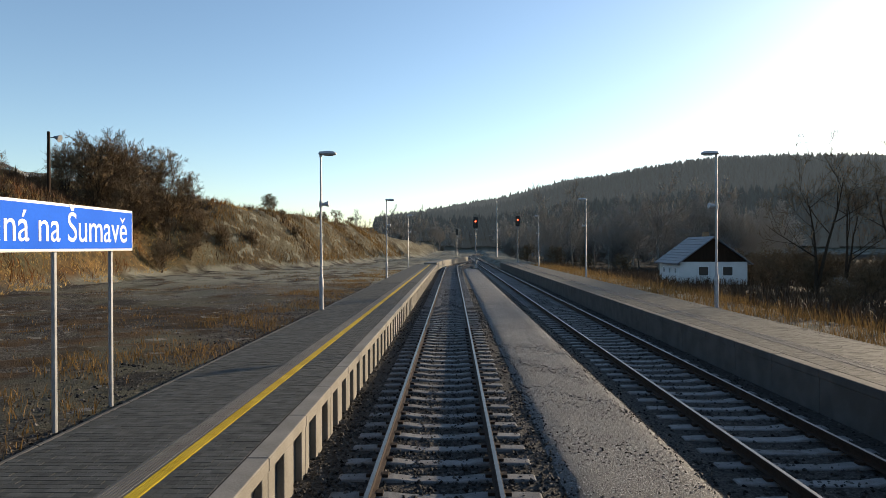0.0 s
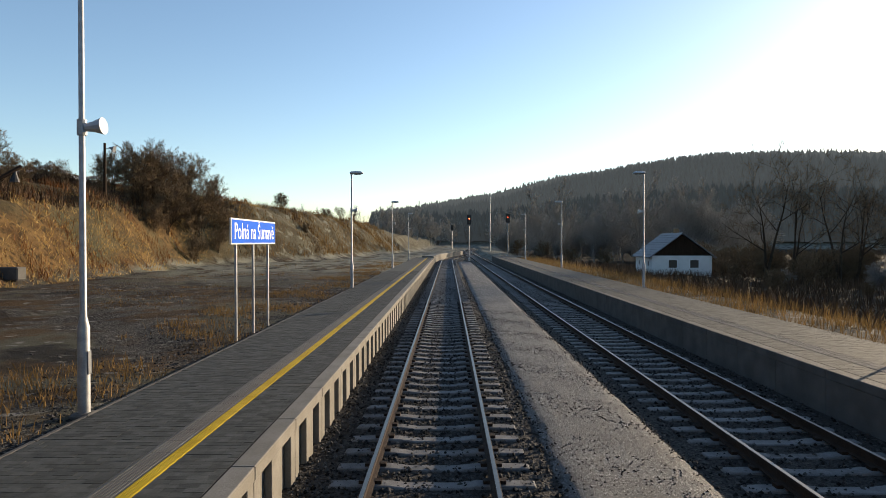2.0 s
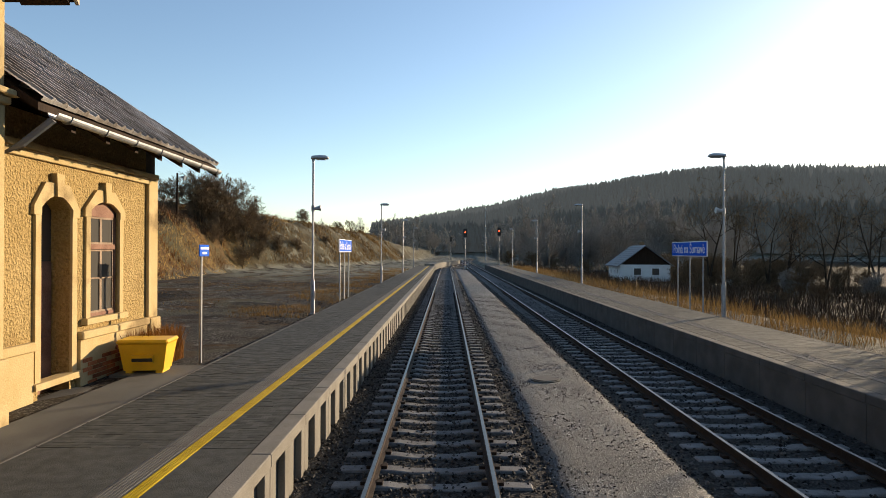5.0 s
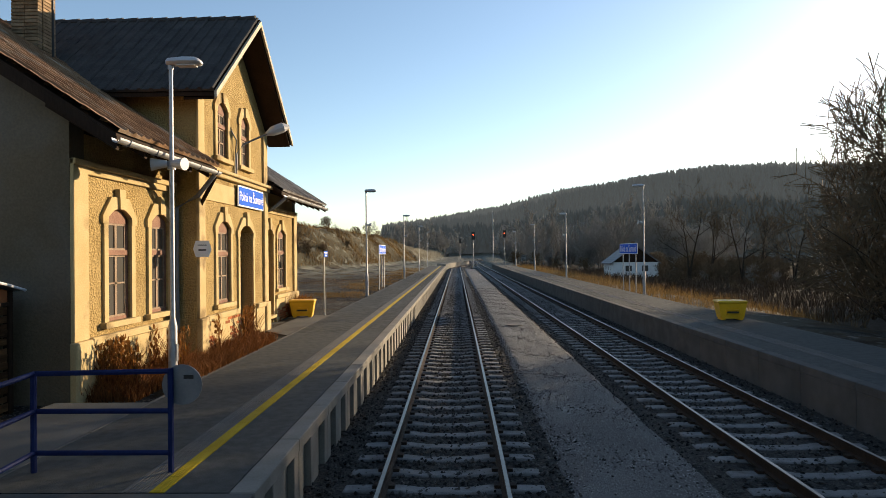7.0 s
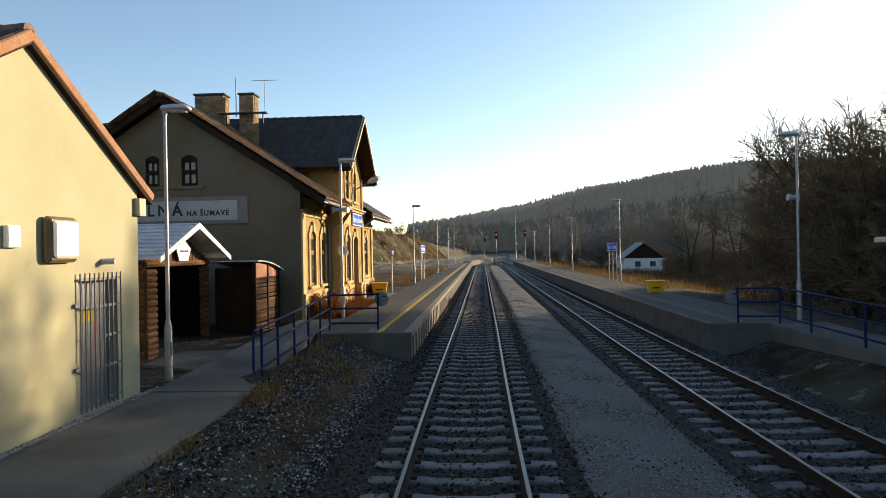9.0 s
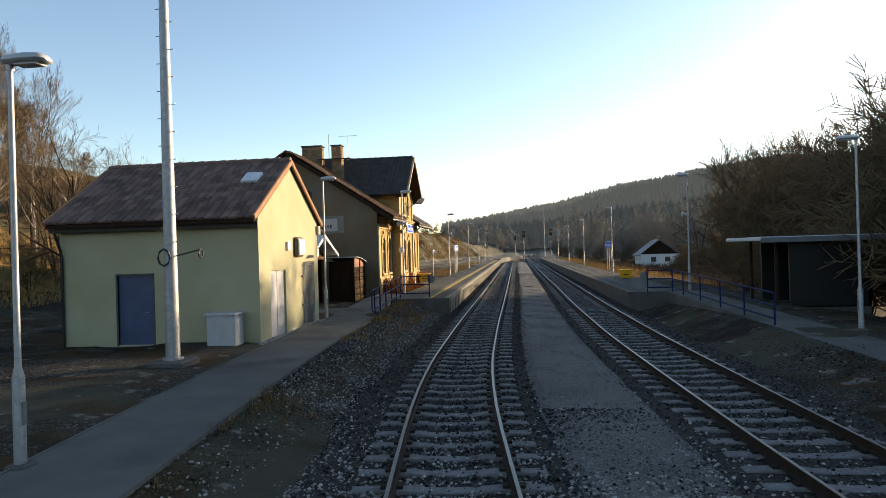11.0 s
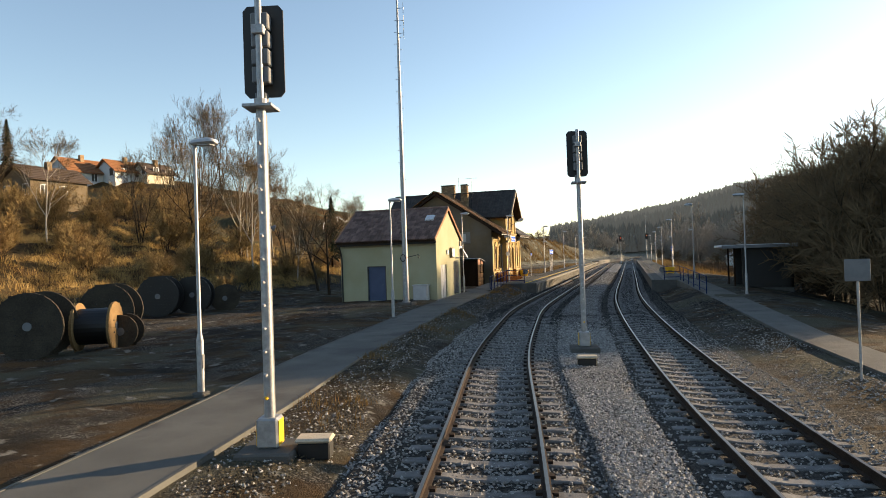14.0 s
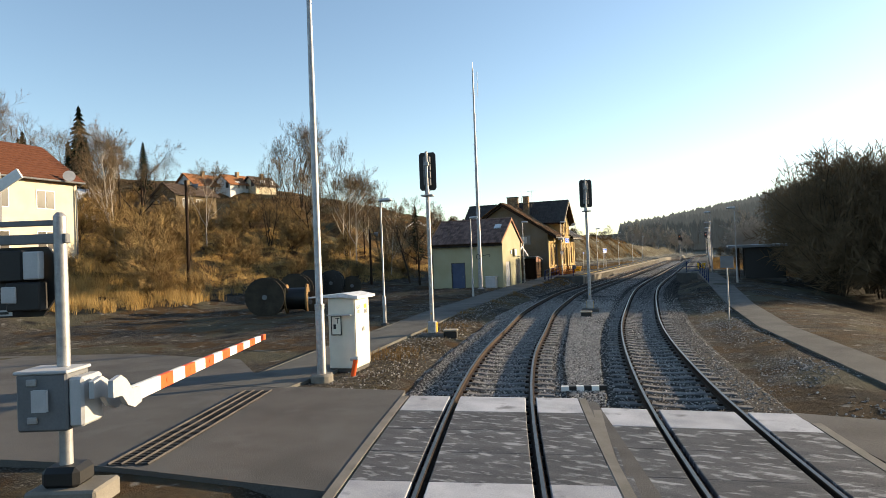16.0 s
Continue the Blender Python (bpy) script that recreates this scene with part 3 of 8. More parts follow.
def sleeper_mesh():
    g = Geo()
    # tapered concrete body, lower in the middle
    xs = [-1.25, -1.23, -0.95, -0.55, -0.3, 0.3, 0.55, 0.95, 1.23, 1.25]
    top = [-0.19, -0.175, -0.168, -0.168, -0.198, -0.198, -0.168, -0.168, -0.175, -0.19]
    vs = []
    for x, t in zip(xs, top):
        vs += [(x, -0.14, -0.36), (x, -0.105, t - 0.012), (x, -0.09, t), (x, 0.09, t), (x, 0.105, t - 0.012), (x, 0.14, -0.36)]
    fs = []
    for i in range(len(xs) - 1):
        for k in range(6):
            fs.append((i * 6 + k, i * 6 + (k + 1) % 6, (i + 1) * 6 + (k + 1) % 6, (i + 1) * 6 + k))
    fs += [tuple(range(6)), tuple(range(54, 60))]
    g.add(vs, fs)
    return mesh_of("sleeper", g, M_SLEEPER)


SLEEPER_ME = sleeper_mesh()


def make_track(name, label, fx, y0, y1, solid0, solid1):
    t = thing(name, label, "railway track", kind="structure")
    for s in (-0.751, 0.751):
        part("rail", Geo().sweep(RAIL_PROF, line_of(fx, y0, y1, 1.5, s)), M_RAIL, t, "rust-brown rail flank")
        part("rail_head", Geo().sweep([(-0.024, -0.004), (-0.024, 0.0), (0.024, 0.0), (0.024, -0.004)], line_of(fx, y0, y1, 1.5, s)), M_RAILTOP, t, "polished running surface of the rail")
    rest = Geo()
    rng = random.Random(7)
    s_len, y = 0.0, y1
    while y > y0:
        g = float((fx(y + 0.05) - fx(y - 0.05)) / 0.1)
        x = float(fx(y))
        m = pose(x, y, float(tilt(x, y)), 0, math.degrees(math.atan(float(cant(y)))), -math.degrees(math.atan(g)) + rng.uniform(-0.4, 0.4))
        if solid0 <= y <= solid1:
            piece("sleeper", SLEEPER_ME, t, m)
        else:
            rest.box(-1.25, -0.11, -0.3, 1.25, 0.11, -0.175, m)
        y -= 0.6 / math.sqrt(1 + g * g)
    if rest.f:
        tagged(part("sleeper_rest", rest, M_SLEEPER, t), kind="stuff")
    clips = Geo()
    y = y1
    while y > y0:
        g = float((fx(y + 0.05) - fx(y - 0.05)) / 0.1)
        if -86 < y < 24:
            x = float(fx(y))
            m = pose(x, y, float(tilt(x, y)), 0, math.degrees(math.atan(float(cant(y)))), -math.degrees(math.atan(g)))
            for s in (-1, 1):
                for q in (-1, 1):
                    c = s * 0.751 + q * 0.098
                    clips.box(c - 0.04, -0.055, -0.172, c + 0.04, 0.055, -0.128, m)
        y -= 0.6 / math.sqrt(1 + g * g)
    tagged(part("rail_fastening", clips, M_RAIL, t), kind="stuff")
    return t


make_track("track_1", "single line of worn steel rails on concrete sleepers", track1_x, -118, 148, -92, 62)
make_track("track_2", "second line of rusty rails on concrete sleepers", track2_x, -118, 238, -80, 72)


def ballast_bed():
    """A low mound of stone under each line."""
    g = Geo()
    for fx, y0, y1 in ((track1_x, -118, 148), (track2_x, -118, 238)):
        prof = [(-2.35, -0.55), (-1.9, -0.24), (-1.25, -0.20), (-0.75, -0.212), (0, -0.225), (0.75, -0.212), (1.25, -0.20), (1.9, -0.24), (2.35, -0.55)]
        k = len(g.v)
        g.sweep(prof, [(x, y, 0.004 if fx is track2_x else 0.0) for x, y, _ in line_of(fx, y0, y1, 1.0)])
        g.v[k:] = [(x, y, z + float(tilt(x, y))) for x, y, z in g.v[k:]]
    return tagged(part("ballast_bed", g, M_BALLAST), "dark grey crushed stone bed under the rails", "ballast", kind="structure")


ballast_bed()


def stones(name, label, spots, mat, lo, hi, squash=0.75):
    """Broken stones as one object; spots: n x 3."""
    rs = np.random.RandomState(len(spots))
    base = np.array([(1, 0, 0), (-1, 0, 0), (0, 1, 0), (0, -1, 0), (0, 0, 1), (0, 0, -1)], float)
    fc = np.array([(0, 2, 4), (2, 1, 4), (1, 3, 4), (3, 0, 4), (2, 0, 5), (1, 2, 5), (3, 1, 5), (0, 3, 5)])
    n = len(spots)
    r = rs.uniform(lo, hi, (n, 1, 1))
    v = base[None] * rs.uniform(0.65, 1.25, (n, 6, 1)) + rs.uniform(-0.3, 0.3, (n, 6, 3))
    a = rs.uniform(0, 6.28, n)
    c, s = np.cos(a)[:, None], np.sin(a)[:, None]
    x, y = v[:, :, 0] * c - v[:, :, 1] * s, v[:, :, 0] * s + v[:, :, 1] * c
    v = np.stack([x, y, v[:, :, 2] * squash], 2) * r + spots[:, None, :]
    f = (fc[None] + 6 * np.arange(n)[:, None, None]).reshape(-1, 3)
    me = bpy.data.meshes.new(name)
    me.from_pydata(v.reshape(-1, 3).tolist(), [], f.tolist())
    me.materials.append(mat)
    return tagged(new(name, me), label, "ballast", kind="stuff")


def ballast_spots():
    rs = np.random.RandomState(3)
    out = []
    for fx, y0, y1, dens, lo, hi in ((track1_x, -84, -45, 230, -2.3, 2.3), (track1_x, -45, 14, 190, -2.3, 2.3), (track1_x, 14, 45, 60, -2.3, 2.3), (track2_x, -78, 10, 120, -2.3, 2.1), (track2_x, 10, 40, 50, -2.3, 2.1)):
        n = int((y1 - y0) * (hi - lo) * dens)
        y = rs.uniform(y0, y1, n)
        s = rs.uniform(lo, hi, n)
        keep = (np.abs(np.abs(s) - 0.751) > 0.07)
        y, s = y[keep], s[keep]
        x = fx(y) + s
        z = np.interp(np.abs(s), [0, 1.2, 1.9, 2.35], [-0.212, -0.19, -0.235, -0.5]) + rs.uniform(-0.015, 0.015, len(y)) + tilt(x, y)
        out.append(np.stack([x, y, z], 1))
    # loose stone left of the line beyond the platform
    n = 50000
    y = rs.uniform(-76, -26, n)
    d = rs.uniform(1.9, 4.0, n)
    x = track1_x(y) - d
    out.append(np.stack([x, y, ground_z(x, y) + 0.0], 1))
    n = 52000
    y = rs.uniform(-76, -44, n)
    x = track1_x(y) + rs.uniform(1.6, 4.2, n)
    hold = rough(x, y, 0.7) + rs.uniform(-0.8, 0.8, n) + (-50 - y) * 0.05 > 0
    x, y = x[hold], y[hold]
    keep = x < track2_x(y) - 1.5
    x, y = x[keep], y[keep]
    out.append(np.stack([x, y, -0.20 + tilt(x, y) + 0.05], 1))
    n = 16000
    y = rs.uniform(-74, -36, n)
    u = rs.uniform(0, 1, n)
    x = track2_x(y) + 2.0 + u * 3.2
    k = rough(x, y, 0.9) + rs.uniform(-0.8, 0.8, n) > 0.5 * u
    out.append(np.stack([x, y, ground_z(x, y)], 1)[k])
    p = np.concatenate(out)
    road = (p[:, 1] < -75.4) & (p[:, 1] > -83)
    return p[~road]


_sp = ballast_spots()
_rs = np.random.RandomState(2)
_sunlit = _sp[:, 1] + _rs.normal(0, 2.5, len(_sp)) < -47           # paler stone towards the crossing, sunlight put into its colour
_d = track1_x(_sp[:, 1]) - _sp[:, 0]
_moss = (_sp[:, 1] + _rs.normal(0, 2.0, len(_sp)) < -42) & (_d > 2.15) & (_d < 5) & (_rs.uniform(0, 1, len(_sp)) < 0.9)
_thin = _moss & (_d > 2.6) & (_rs.uniform(0, 1, len(_sp)) < 0.35)
stones("ballast_stones", "dark crushed stone between the sleepers, partly toned for shade", _sp[~_sunlit & ~_moss], M_STONE, 0.02, 0.04)
stones("ballast_stones", "pale crushed stone towards the crossing, brightened as if sunlit", _sp[_sunlit & ~_moss], M_STONE_LIT, 0.018, 0.036)
stones("ballast_stones", "mossy brown gravel beside the line", _sp[_moss & ~_thin], M_MOSSSTONE, 0.008, 0.024)


def centre_walk():
    g = Geo()
    ys = np.arange(-75, 84.1, 1.0)
    l = track1_x(ys) + 1.5
    r = track2_x(ys) - 1.5
    ok = r - l > 0.1
    ys, l, r = ys[ok], l[ok], r[ok]
    k = len(ys)
    cols = 9
    vs = []
    for i in range(k):
        for j in range(cols):
            t = j / (cols - 1)
            edge = min(t, 1 - t) * (r[i] - l[i])
            vs.append((l[i] + (r[i] - l[i]) * t, ys[i], -0.24 + 0.09 * min(1, edge / 0.12) + 0.008 * math.sin(ys[i] * 2.1 + t * 5) + float(tilt(l[i] + (r[i] - l[i]) * t, ys[i]))))
    fs = [(i * cols + j, i * cols + j + 1, (i + 1) * cols + j + 1, (i + 1) * cols + j) for i in range(k - 1) for j in range(cols - 1)]
    g.add(vs, fs)
    ob = tagged(part("pavement", g, M_CINDER), "fine frosted gravel walk between the two tracks", "gravel path", kind="structure")
    ob.data.polygons.foreach_set("use_smooth", [True] * len(ob.data.polygons))


centre_walk()
_rs = np.random.RandomState(8)
_y = -75 + 95 * _rs.uniform(0, 1, 26000) ** 1.2
_u = _rs.uniform(0.03, 0.97, 26000)
_x = (track1_x(_y) + 1.5) * (1 - _u) + (track2_x(_y) - 1.5) * _u
stones("walk_gravel", "frosted loose gravel on the walk between the tracks", np.stack([_x, _y, -0.152 + tilt(_x, _y)], 1), M_STONE, 0.008, 0.022)


# ---- platforms ----
def edge_block_mesh(side, slots):
    """A precast edge unit 1.68 m long, its face towards +x for side 1; recesses in the face where slots."""
    g = Geo()
    L, t = 1.67, 0.24
    def bx(x0, y0, z0, x1, y1, z1, c=0.0):
        a, b = sorted((x0 * side, x1 * side))
        g.box(a, y0, z0, b, y1, z1, c=c)
    bx(-t, 0, 0.40, 0.0, L, 0.552, 0.012)            # cap
    bx(-t, 0.0, -0.42, -0.10, L, 0.40)               # back of the recess
    if slots:
        for y in (0.0, 0.63, 1.47):
            bx(-0.10, y, -0.42, -0.012, min(y + (0.21 if y != 0.63 else 0.42), L), 0.40, 0.008)
    else:
        bx(-0.10, 0, -0.42, -0.012, L, 0.40, 0.008)
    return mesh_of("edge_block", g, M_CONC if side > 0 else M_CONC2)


def platform(name, label, side, x_edge, x_back, y0, y1, slots, paver0, paver1):
    """side 1: the track lies towards +x."""
    t = thing(name, label, "platform", kind="structure")
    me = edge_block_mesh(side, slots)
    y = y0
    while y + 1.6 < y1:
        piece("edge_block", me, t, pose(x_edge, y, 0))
        y += 1.68
    def strip(a, b, z, mat, nm, lab="", ya=y0, yb=y1, dz=0.4):
        p, q = sorted((x_edge - side * a, x_edge - side * b))
        part(nm, Geo().box(p, ya, z - dz, q, yb, z), mat, t, lab)
    w = abs(x_edge - x_back)
    strip(0.235, w - 0.06, 0.544, M_JOINT, "bedding", "concrete body and sandy joints under the pavers", dz=1.0)
    # back kerb in metre lengths
    k = mesh_of("kerb", Geo().box(-0.03, 0, 0.2, 0.03, 0.99, 0.553, c=0.008), M_CONC2)
    for i in range(int(y1 - y0)):
        piece("kerb", k, t, pose(x_back, y0 + i, 0))
    # the tactile band and the yellow line
    tact = Geo()
    yy = y0
    while yy < y1 - 0.3:
        for j in range(6):
            p, q = sorted((x_edge - side * (1.01 + j * 0.037), x_edge - side * (1.01 + j * 0.037 + 0.022)))
            tact.box(p, yy + 0.004, 0.53, q, yy + 0.396, 0.556)
        p, q = sorted((x_edge - side * 0.985, x_edge - side * 1.245))
        tact.box(p, yy + 0.003, 0.50, q, yy + 0.397, 0.550)
        yy += 0.4
    tagged(part("tactile_slab", tact, M_TACT, t, "pale ribbed tactile slabs"), kind="stuff")
    yl = Geo()
    yy = y0
    while yy < y1 - 0.3:
        for j in range(4):
            p, q = sorted((x_edge - side * (0.845 + j * 0.034), x_edge - side * (0.845 + j * 0.034 + 0.024)))
            yl.box(p, yy + 0.003, 0.53, q, yy + 0.397, 0.557)
        p, q = sorted((x_edge - side * 0.84, x_edge - side * 0.98))
        yl.box(p, yy + 0.002, 0.5, q, yy + 0.398, 0.552)
        yy += 0.4
    tagged(part("yellow_line", yl, M_YELLOW if slots else M_TACT, t, "worn yellow ribbed safety line" if slots else "pale safety line"), kind="stuff")
    # pavers in running bond, their long sides across the platform
    one = mesh_of("paver", Geo().box(-0.098, -0.048, 0.50, 0.098, 0.048, 0.5515, c=0.003), M_PAVER1)
    rng = random.Random(11)
    many = Geo()
    count = 0
    bands = ((0.25, 0.835), (1.25, w - 0.035))
    k, yy = 0, paver0
    while yy < paver1:
        for a, b in bands:
            p = a - (0.1 if k % 2 else 0.0)
            while p < b - 0.01:
                u0, u1 = max(p, a), min(p + 0.2, b)
                if u1 - u0 > 0.03:
                    dz = rng.uniform(-0.002, 0.002)
                    x = x_edge - side * (u0 + u1) / 2
                    if slots and u1 - u0 > 0.19 and 5.6 <= yy <= 8.3 and count < 300:
                        piece("paver", one, t, pose(x, yy, dz))
                        count += 1
                    else:
                        h = (u1 - u0) / 2 - 0.002
                        many.box(x - h, yy - 0.048, 0.52, x + h, yy + 0.048, 0.5505 + dz)
                p += 0.2
        k += 1
        yy += 0.1
    tagged(part("paver_field", many, M_PAVER, t, "grey concrete pavers laid in running bond"), kind="stuff")
    far = [(y0, paver0), (paver1, y1)]
    for a, b in far:
        if b - a > 0.5:
            strip(0.245, 0.835, 0.549, M_PAVER, "paving", "grey paving", a, b, 0.05)
            strip(1.25, w - 0.04, 0.549, M_PAVER, "paving", "grey paving", a, b, 0.05)
    return t


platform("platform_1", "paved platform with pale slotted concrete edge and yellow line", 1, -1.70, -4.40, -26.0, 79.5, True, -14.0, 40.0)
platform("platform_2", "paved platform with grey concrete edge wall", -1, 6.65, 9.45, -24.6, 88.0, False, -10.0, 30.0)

# ---- station building ----
def arch_pts(ua, ub, v, rise, n=8):
    return [(ua + (ub - ua) * i / n, v + rise * (1 - (2 * i / n - 1) ** 2)) for i in range(n + 1)]


APEX = {}


def wall_geo(fn, u0, u1, v0, top, openings, thick):
    """A wall with arched openings (ua, ub, va, vb, rise); top(u) gives its height."""
    g = Geo()
    apex_u = APEX.get(id(top))
    def column(a, b):
        if b - a > 1e-3:
            mid = [(m, top(m)) for m in (apex_u,) if a < m < b] if apex_u is not None else []
            g.prism([(a, v0), (b, v0), (b, top(b))] + mid + [(a, top(a))], fn, 0, thick)
    u = u0
    groups = {}
    for o in openings:
        groups.setdefault((o[0], o[1]), []).append(o)
    for (a, b), os_ in sorted(groups.items()):
        column(u, a)
        low = v0
        for o in sorted(os_, key=lambda q: q[2]):
            if o[2] - low > 1e-3:
                bot = [(a, low), (b, low)]
                g.prism([(a, low), (b, low), (b, o[2]), (a, o[2])], fn, 0, thick)
            arc = arch_pts(a, b, o[3], o[4]) if o[4] else [(a, o[3]), (b, o[3])]
            # the piece from the arch up to a level line
            lv = o[3] + o[4] + 0.02
            g.prism(arc + [(b, lv), (a, lv)], fn, 0, thick)
            low = lv
        mid = [(apex_u, top(apex_u))] if apex_u is not None and a < apex_u < b else []
        g.prism([(a, low), (b, low), (b, top(b))] + mid + [(a, top(a))], fn, 0, thick)
        u = b
    column(u, u1)
    return g


def window(parent, fn, ua, ub, va, vb, rise, wood, deep=0.035, cols=2, bars=(0.36, 0.66), name="window"):
    """A casement window set back in its opening; bars: heights of the cross bars."""
    h = vb - va
    fr = Geo()
    t = 0.06
    fr.prism([(ua, va), (ub, va), (ub, va + t), (ua, va + t)], fn, deep, deep + 0.07)
    for a in (ua, ub - t):
        fr.prism([(a, va + t), (a + t, va + t), (a + t, vb), (a, vb)], fn, deep, deep + 0.07)
    arc = arch_pts(ua, ub, vb, rise) if rise else [(ua, vb), (ub, vb)]
    fr.prism([(ua, vb - 0.10), (ub, vb - 0.10)] + arc[::-1], fn, deep, deep + 0.07)
    w = part(name, fr, wood, parent)
    trans = va + h * bars[-1]
    part("transom", Geo().prism([(ua + t, trans - 0.045), (ub - t, trans - 0.045), (ub - t, trans + 0.045), (ua + t, trans + 0.045)], fn, deep - 0.02, deep + 0.07), wood, w)
    um = (ua + ub) / 2
    sash = Geo()
    for a, b in ((ua + t, um), (um, ub - t)):
        for lo, hi in ((va + t, trans - 0.045), (trans + 0.045, vb - 0.10)):
            s = 0.035
            sash.prism([(a, lo), (a + s, lo), (a + s, hi), (a, hi)], fn, deep + 0.012, deep + 0.05)
            sash.prism([(b - s, lo), (b, lo), (b, hi), (b - s, hi)], fn, deep + 0.012, deep + 0.05)
            sash.prism([(a + s, lo), (b - s, lo), (b - s, lo + s), (a + s, lo + s)], fn, deep + 0.012, deep + 0.05)
            sash.prism([(a + s, hi - s), (b - s, hi - s), (b - s, hi), (a + s, hi)], fn, deep + 0.012, deep + 0.05)
        for f in bars[:-1]:
            z = va + h * f
            sash.prism([(a, z - 0.015), (b, z - 0.015), (b, z + 0.015), (a, z + 0.015)], fn, deep + 0.012, deep + 0.05)
    part("sash", sash, M_SASH if wood is M_BROWNWOOD else wood, w, "weathered brown sash bars")
    for a, b in ((ua + t, um - 0.002), (um + 0.002, ub - t)):
        part("pane", Geo().prism([(a, va + t), (b, va + t), (b, vb - 0.06), (a, vb - 0.06)], fn, deep + 0.03, deep + 0.036), M_GLASS, w, "dark reflecting window glass")
    return w


def surround(parent, fn, ua, ub, va, vb, rise, key=0.34):
    """Raised plaster frame with shoulders and a keystone."""
    g = Geo()
    b, p = 0.13, -0.045
    for a, c in ((ua - b, ua), (ub, ub + b)):
        g.prism([(a, va), (c, va), (c, vb - 0.12), (a, vb - 0.12)], fn, p, 0.0)
    n = 8
    inn = arch_pts(ua, ub, vb, rise, n)
    um = (ua + ub) / 2
    out = [(ua - b - 0.05, vb - 0.12), (ua - b - 0.05, vb + 0.02), (um - 0.30, vb + rise + 0.19), (um + 0.30, vb + rise + 0.19), (ub + b + 0.05, vb + 0.02), (ub + b + 0.05, vb - 0.12)]
    g.prism([(ua, vb - 0.12)] + inn + [(ub, vb - 0.12)] + out[::-1], fn, p - 0.01, 0.0)
    part("architrave", g, M_TRIM, parent, "pale raised plaster window frame")
    part("keystone", Geo().prism([(um - 0.075, vb + rise - 0.02), (um + 0.075, vb + rise - 0.02), (um + 0.10, vb + rise + key), (um - 0.10, vb + rise + key)], fn, -0.095, 0.0), M_TRIM, parent)
    part("sill", Geo().prism([(ua - 0.2, va - 0.10), (ub + 0.2, va - 0.10), (ub + 0.2, va), (ua - 0.2, va)], fn, -0.11, 0.12), M_TRIM, parent)


def tiles_on(origin, along, up, n_along, n_up, tw, tl, name, mat, parent, single=None, lift=0.03):
    """Courses of tiles on a roof slope; single=(mesh holder) makes each an object of its own."""
    a, u = Vector(along).normalized(), Vector(up).normalized()
    nrm = a.cross(u)
    if nrm.z < 0:
        nrm = -nrm
    rng = random.Random(n_along * 7 + n_up)
    g = Geo()
    def tile():
        t = Geo()
        # a pan tile: a flat pan with a raised roll at one side, thick at its lower edge
        t.add([(0, 0, 0.022), (tw * 0.62, 0, 0.018), (tw * 0.72, 0, 0.056), (tw * 0.9, 0, 0.056), (tw * 0.985, 0, 0.022), (0, 0, -0.035), (tw * 0.985, 0, -0.035),
               (0, tl * 1.12, -0.012), (tw * 0.62, tl * 1.12, -0.016), (tw * 0.72, tl * 1.12, 0.018), (tw * 0.9, tl * 1.12, 0.018), (tw * 0.985, tl * 1.12, -0.012)],
              [(0, 1, 8, 7), (1, 2, 9, 8), (2, 3, 10, 9), (3, 4, 11, 10), (0, 5, 6, 4, 3, 2, 1)])
        return t
    t0 = tile()
    me = mesh_of(name, t0, mat) if single else None
    for j in range(n_up):
        for i in range(n_along):
            o = Vector(origin) + a * (i * tw) + u * (j * tl) + nrm * (lift + rng.uniform(-0.004, 0.006))
            m = Matrix((a, u, nrm)).transposed().to_4x4()
            m = Matrix.Translation(o) @ m @ pose(0, 0, 0, 7.0 + rng.uniform(-0.5, 0.5), 0, rng.uniform(-0.4, 0.4))
            if single:
                piece(name, me, parent, m)
            else:
                g.add([m @ Vector(p) for p in t0.v], t0.f)
    if not single:
        ob = part(name + "_field", g, mat, parent)
        ob["kind"] = "stuff"
        return ob


def gutter(parent, x, y0, y1, z):
    g = Geo()
    n = 8
    ring = [(x + 0.075 * math.cos(math.pi + math.pi * k / n), z + 0.075 * math.sin(math.pi + math.pi * k / n)) for k in range(n + 1)]
    ring += [(px * 1 + 0.0, pz) for px, pz in [(x + 0.066 * math.cos(2 * math.pi - math.pi * k / n), z + 0.066 * math.sin(2 * math.pi - math.pi * k / n) + 0.004) for k in range(n + 1)]]
    vs = [(px, y0, pz) for px, pz in ring] + [(px, y1, pz) for px, pz in ring]
    k = len(ring)
    g.add(vs, [(i, (i + 1) % k, (i + 1) % k + k, i + k) for i in range(k)] + [tuple(range(k)), tuple(range(2 * k - 1, k - 1, -1))])
    gt = part("gutter", g, M_GALV, parent, "grey zinc gutter")
    y = y0 + 0.3
    while y < y1:
        part("bracket", Geo().tube([(x - 0.09, y, z + 0.03), (x - 0.05, y, z - 0.07), (x, y, z - 0.09), (x + 0.05, y, z - 0.07), (x + 0.085, y, z + 0.01)], 0.012, 5), M_GREYMET, gt)
        y += 0.9
    return gt


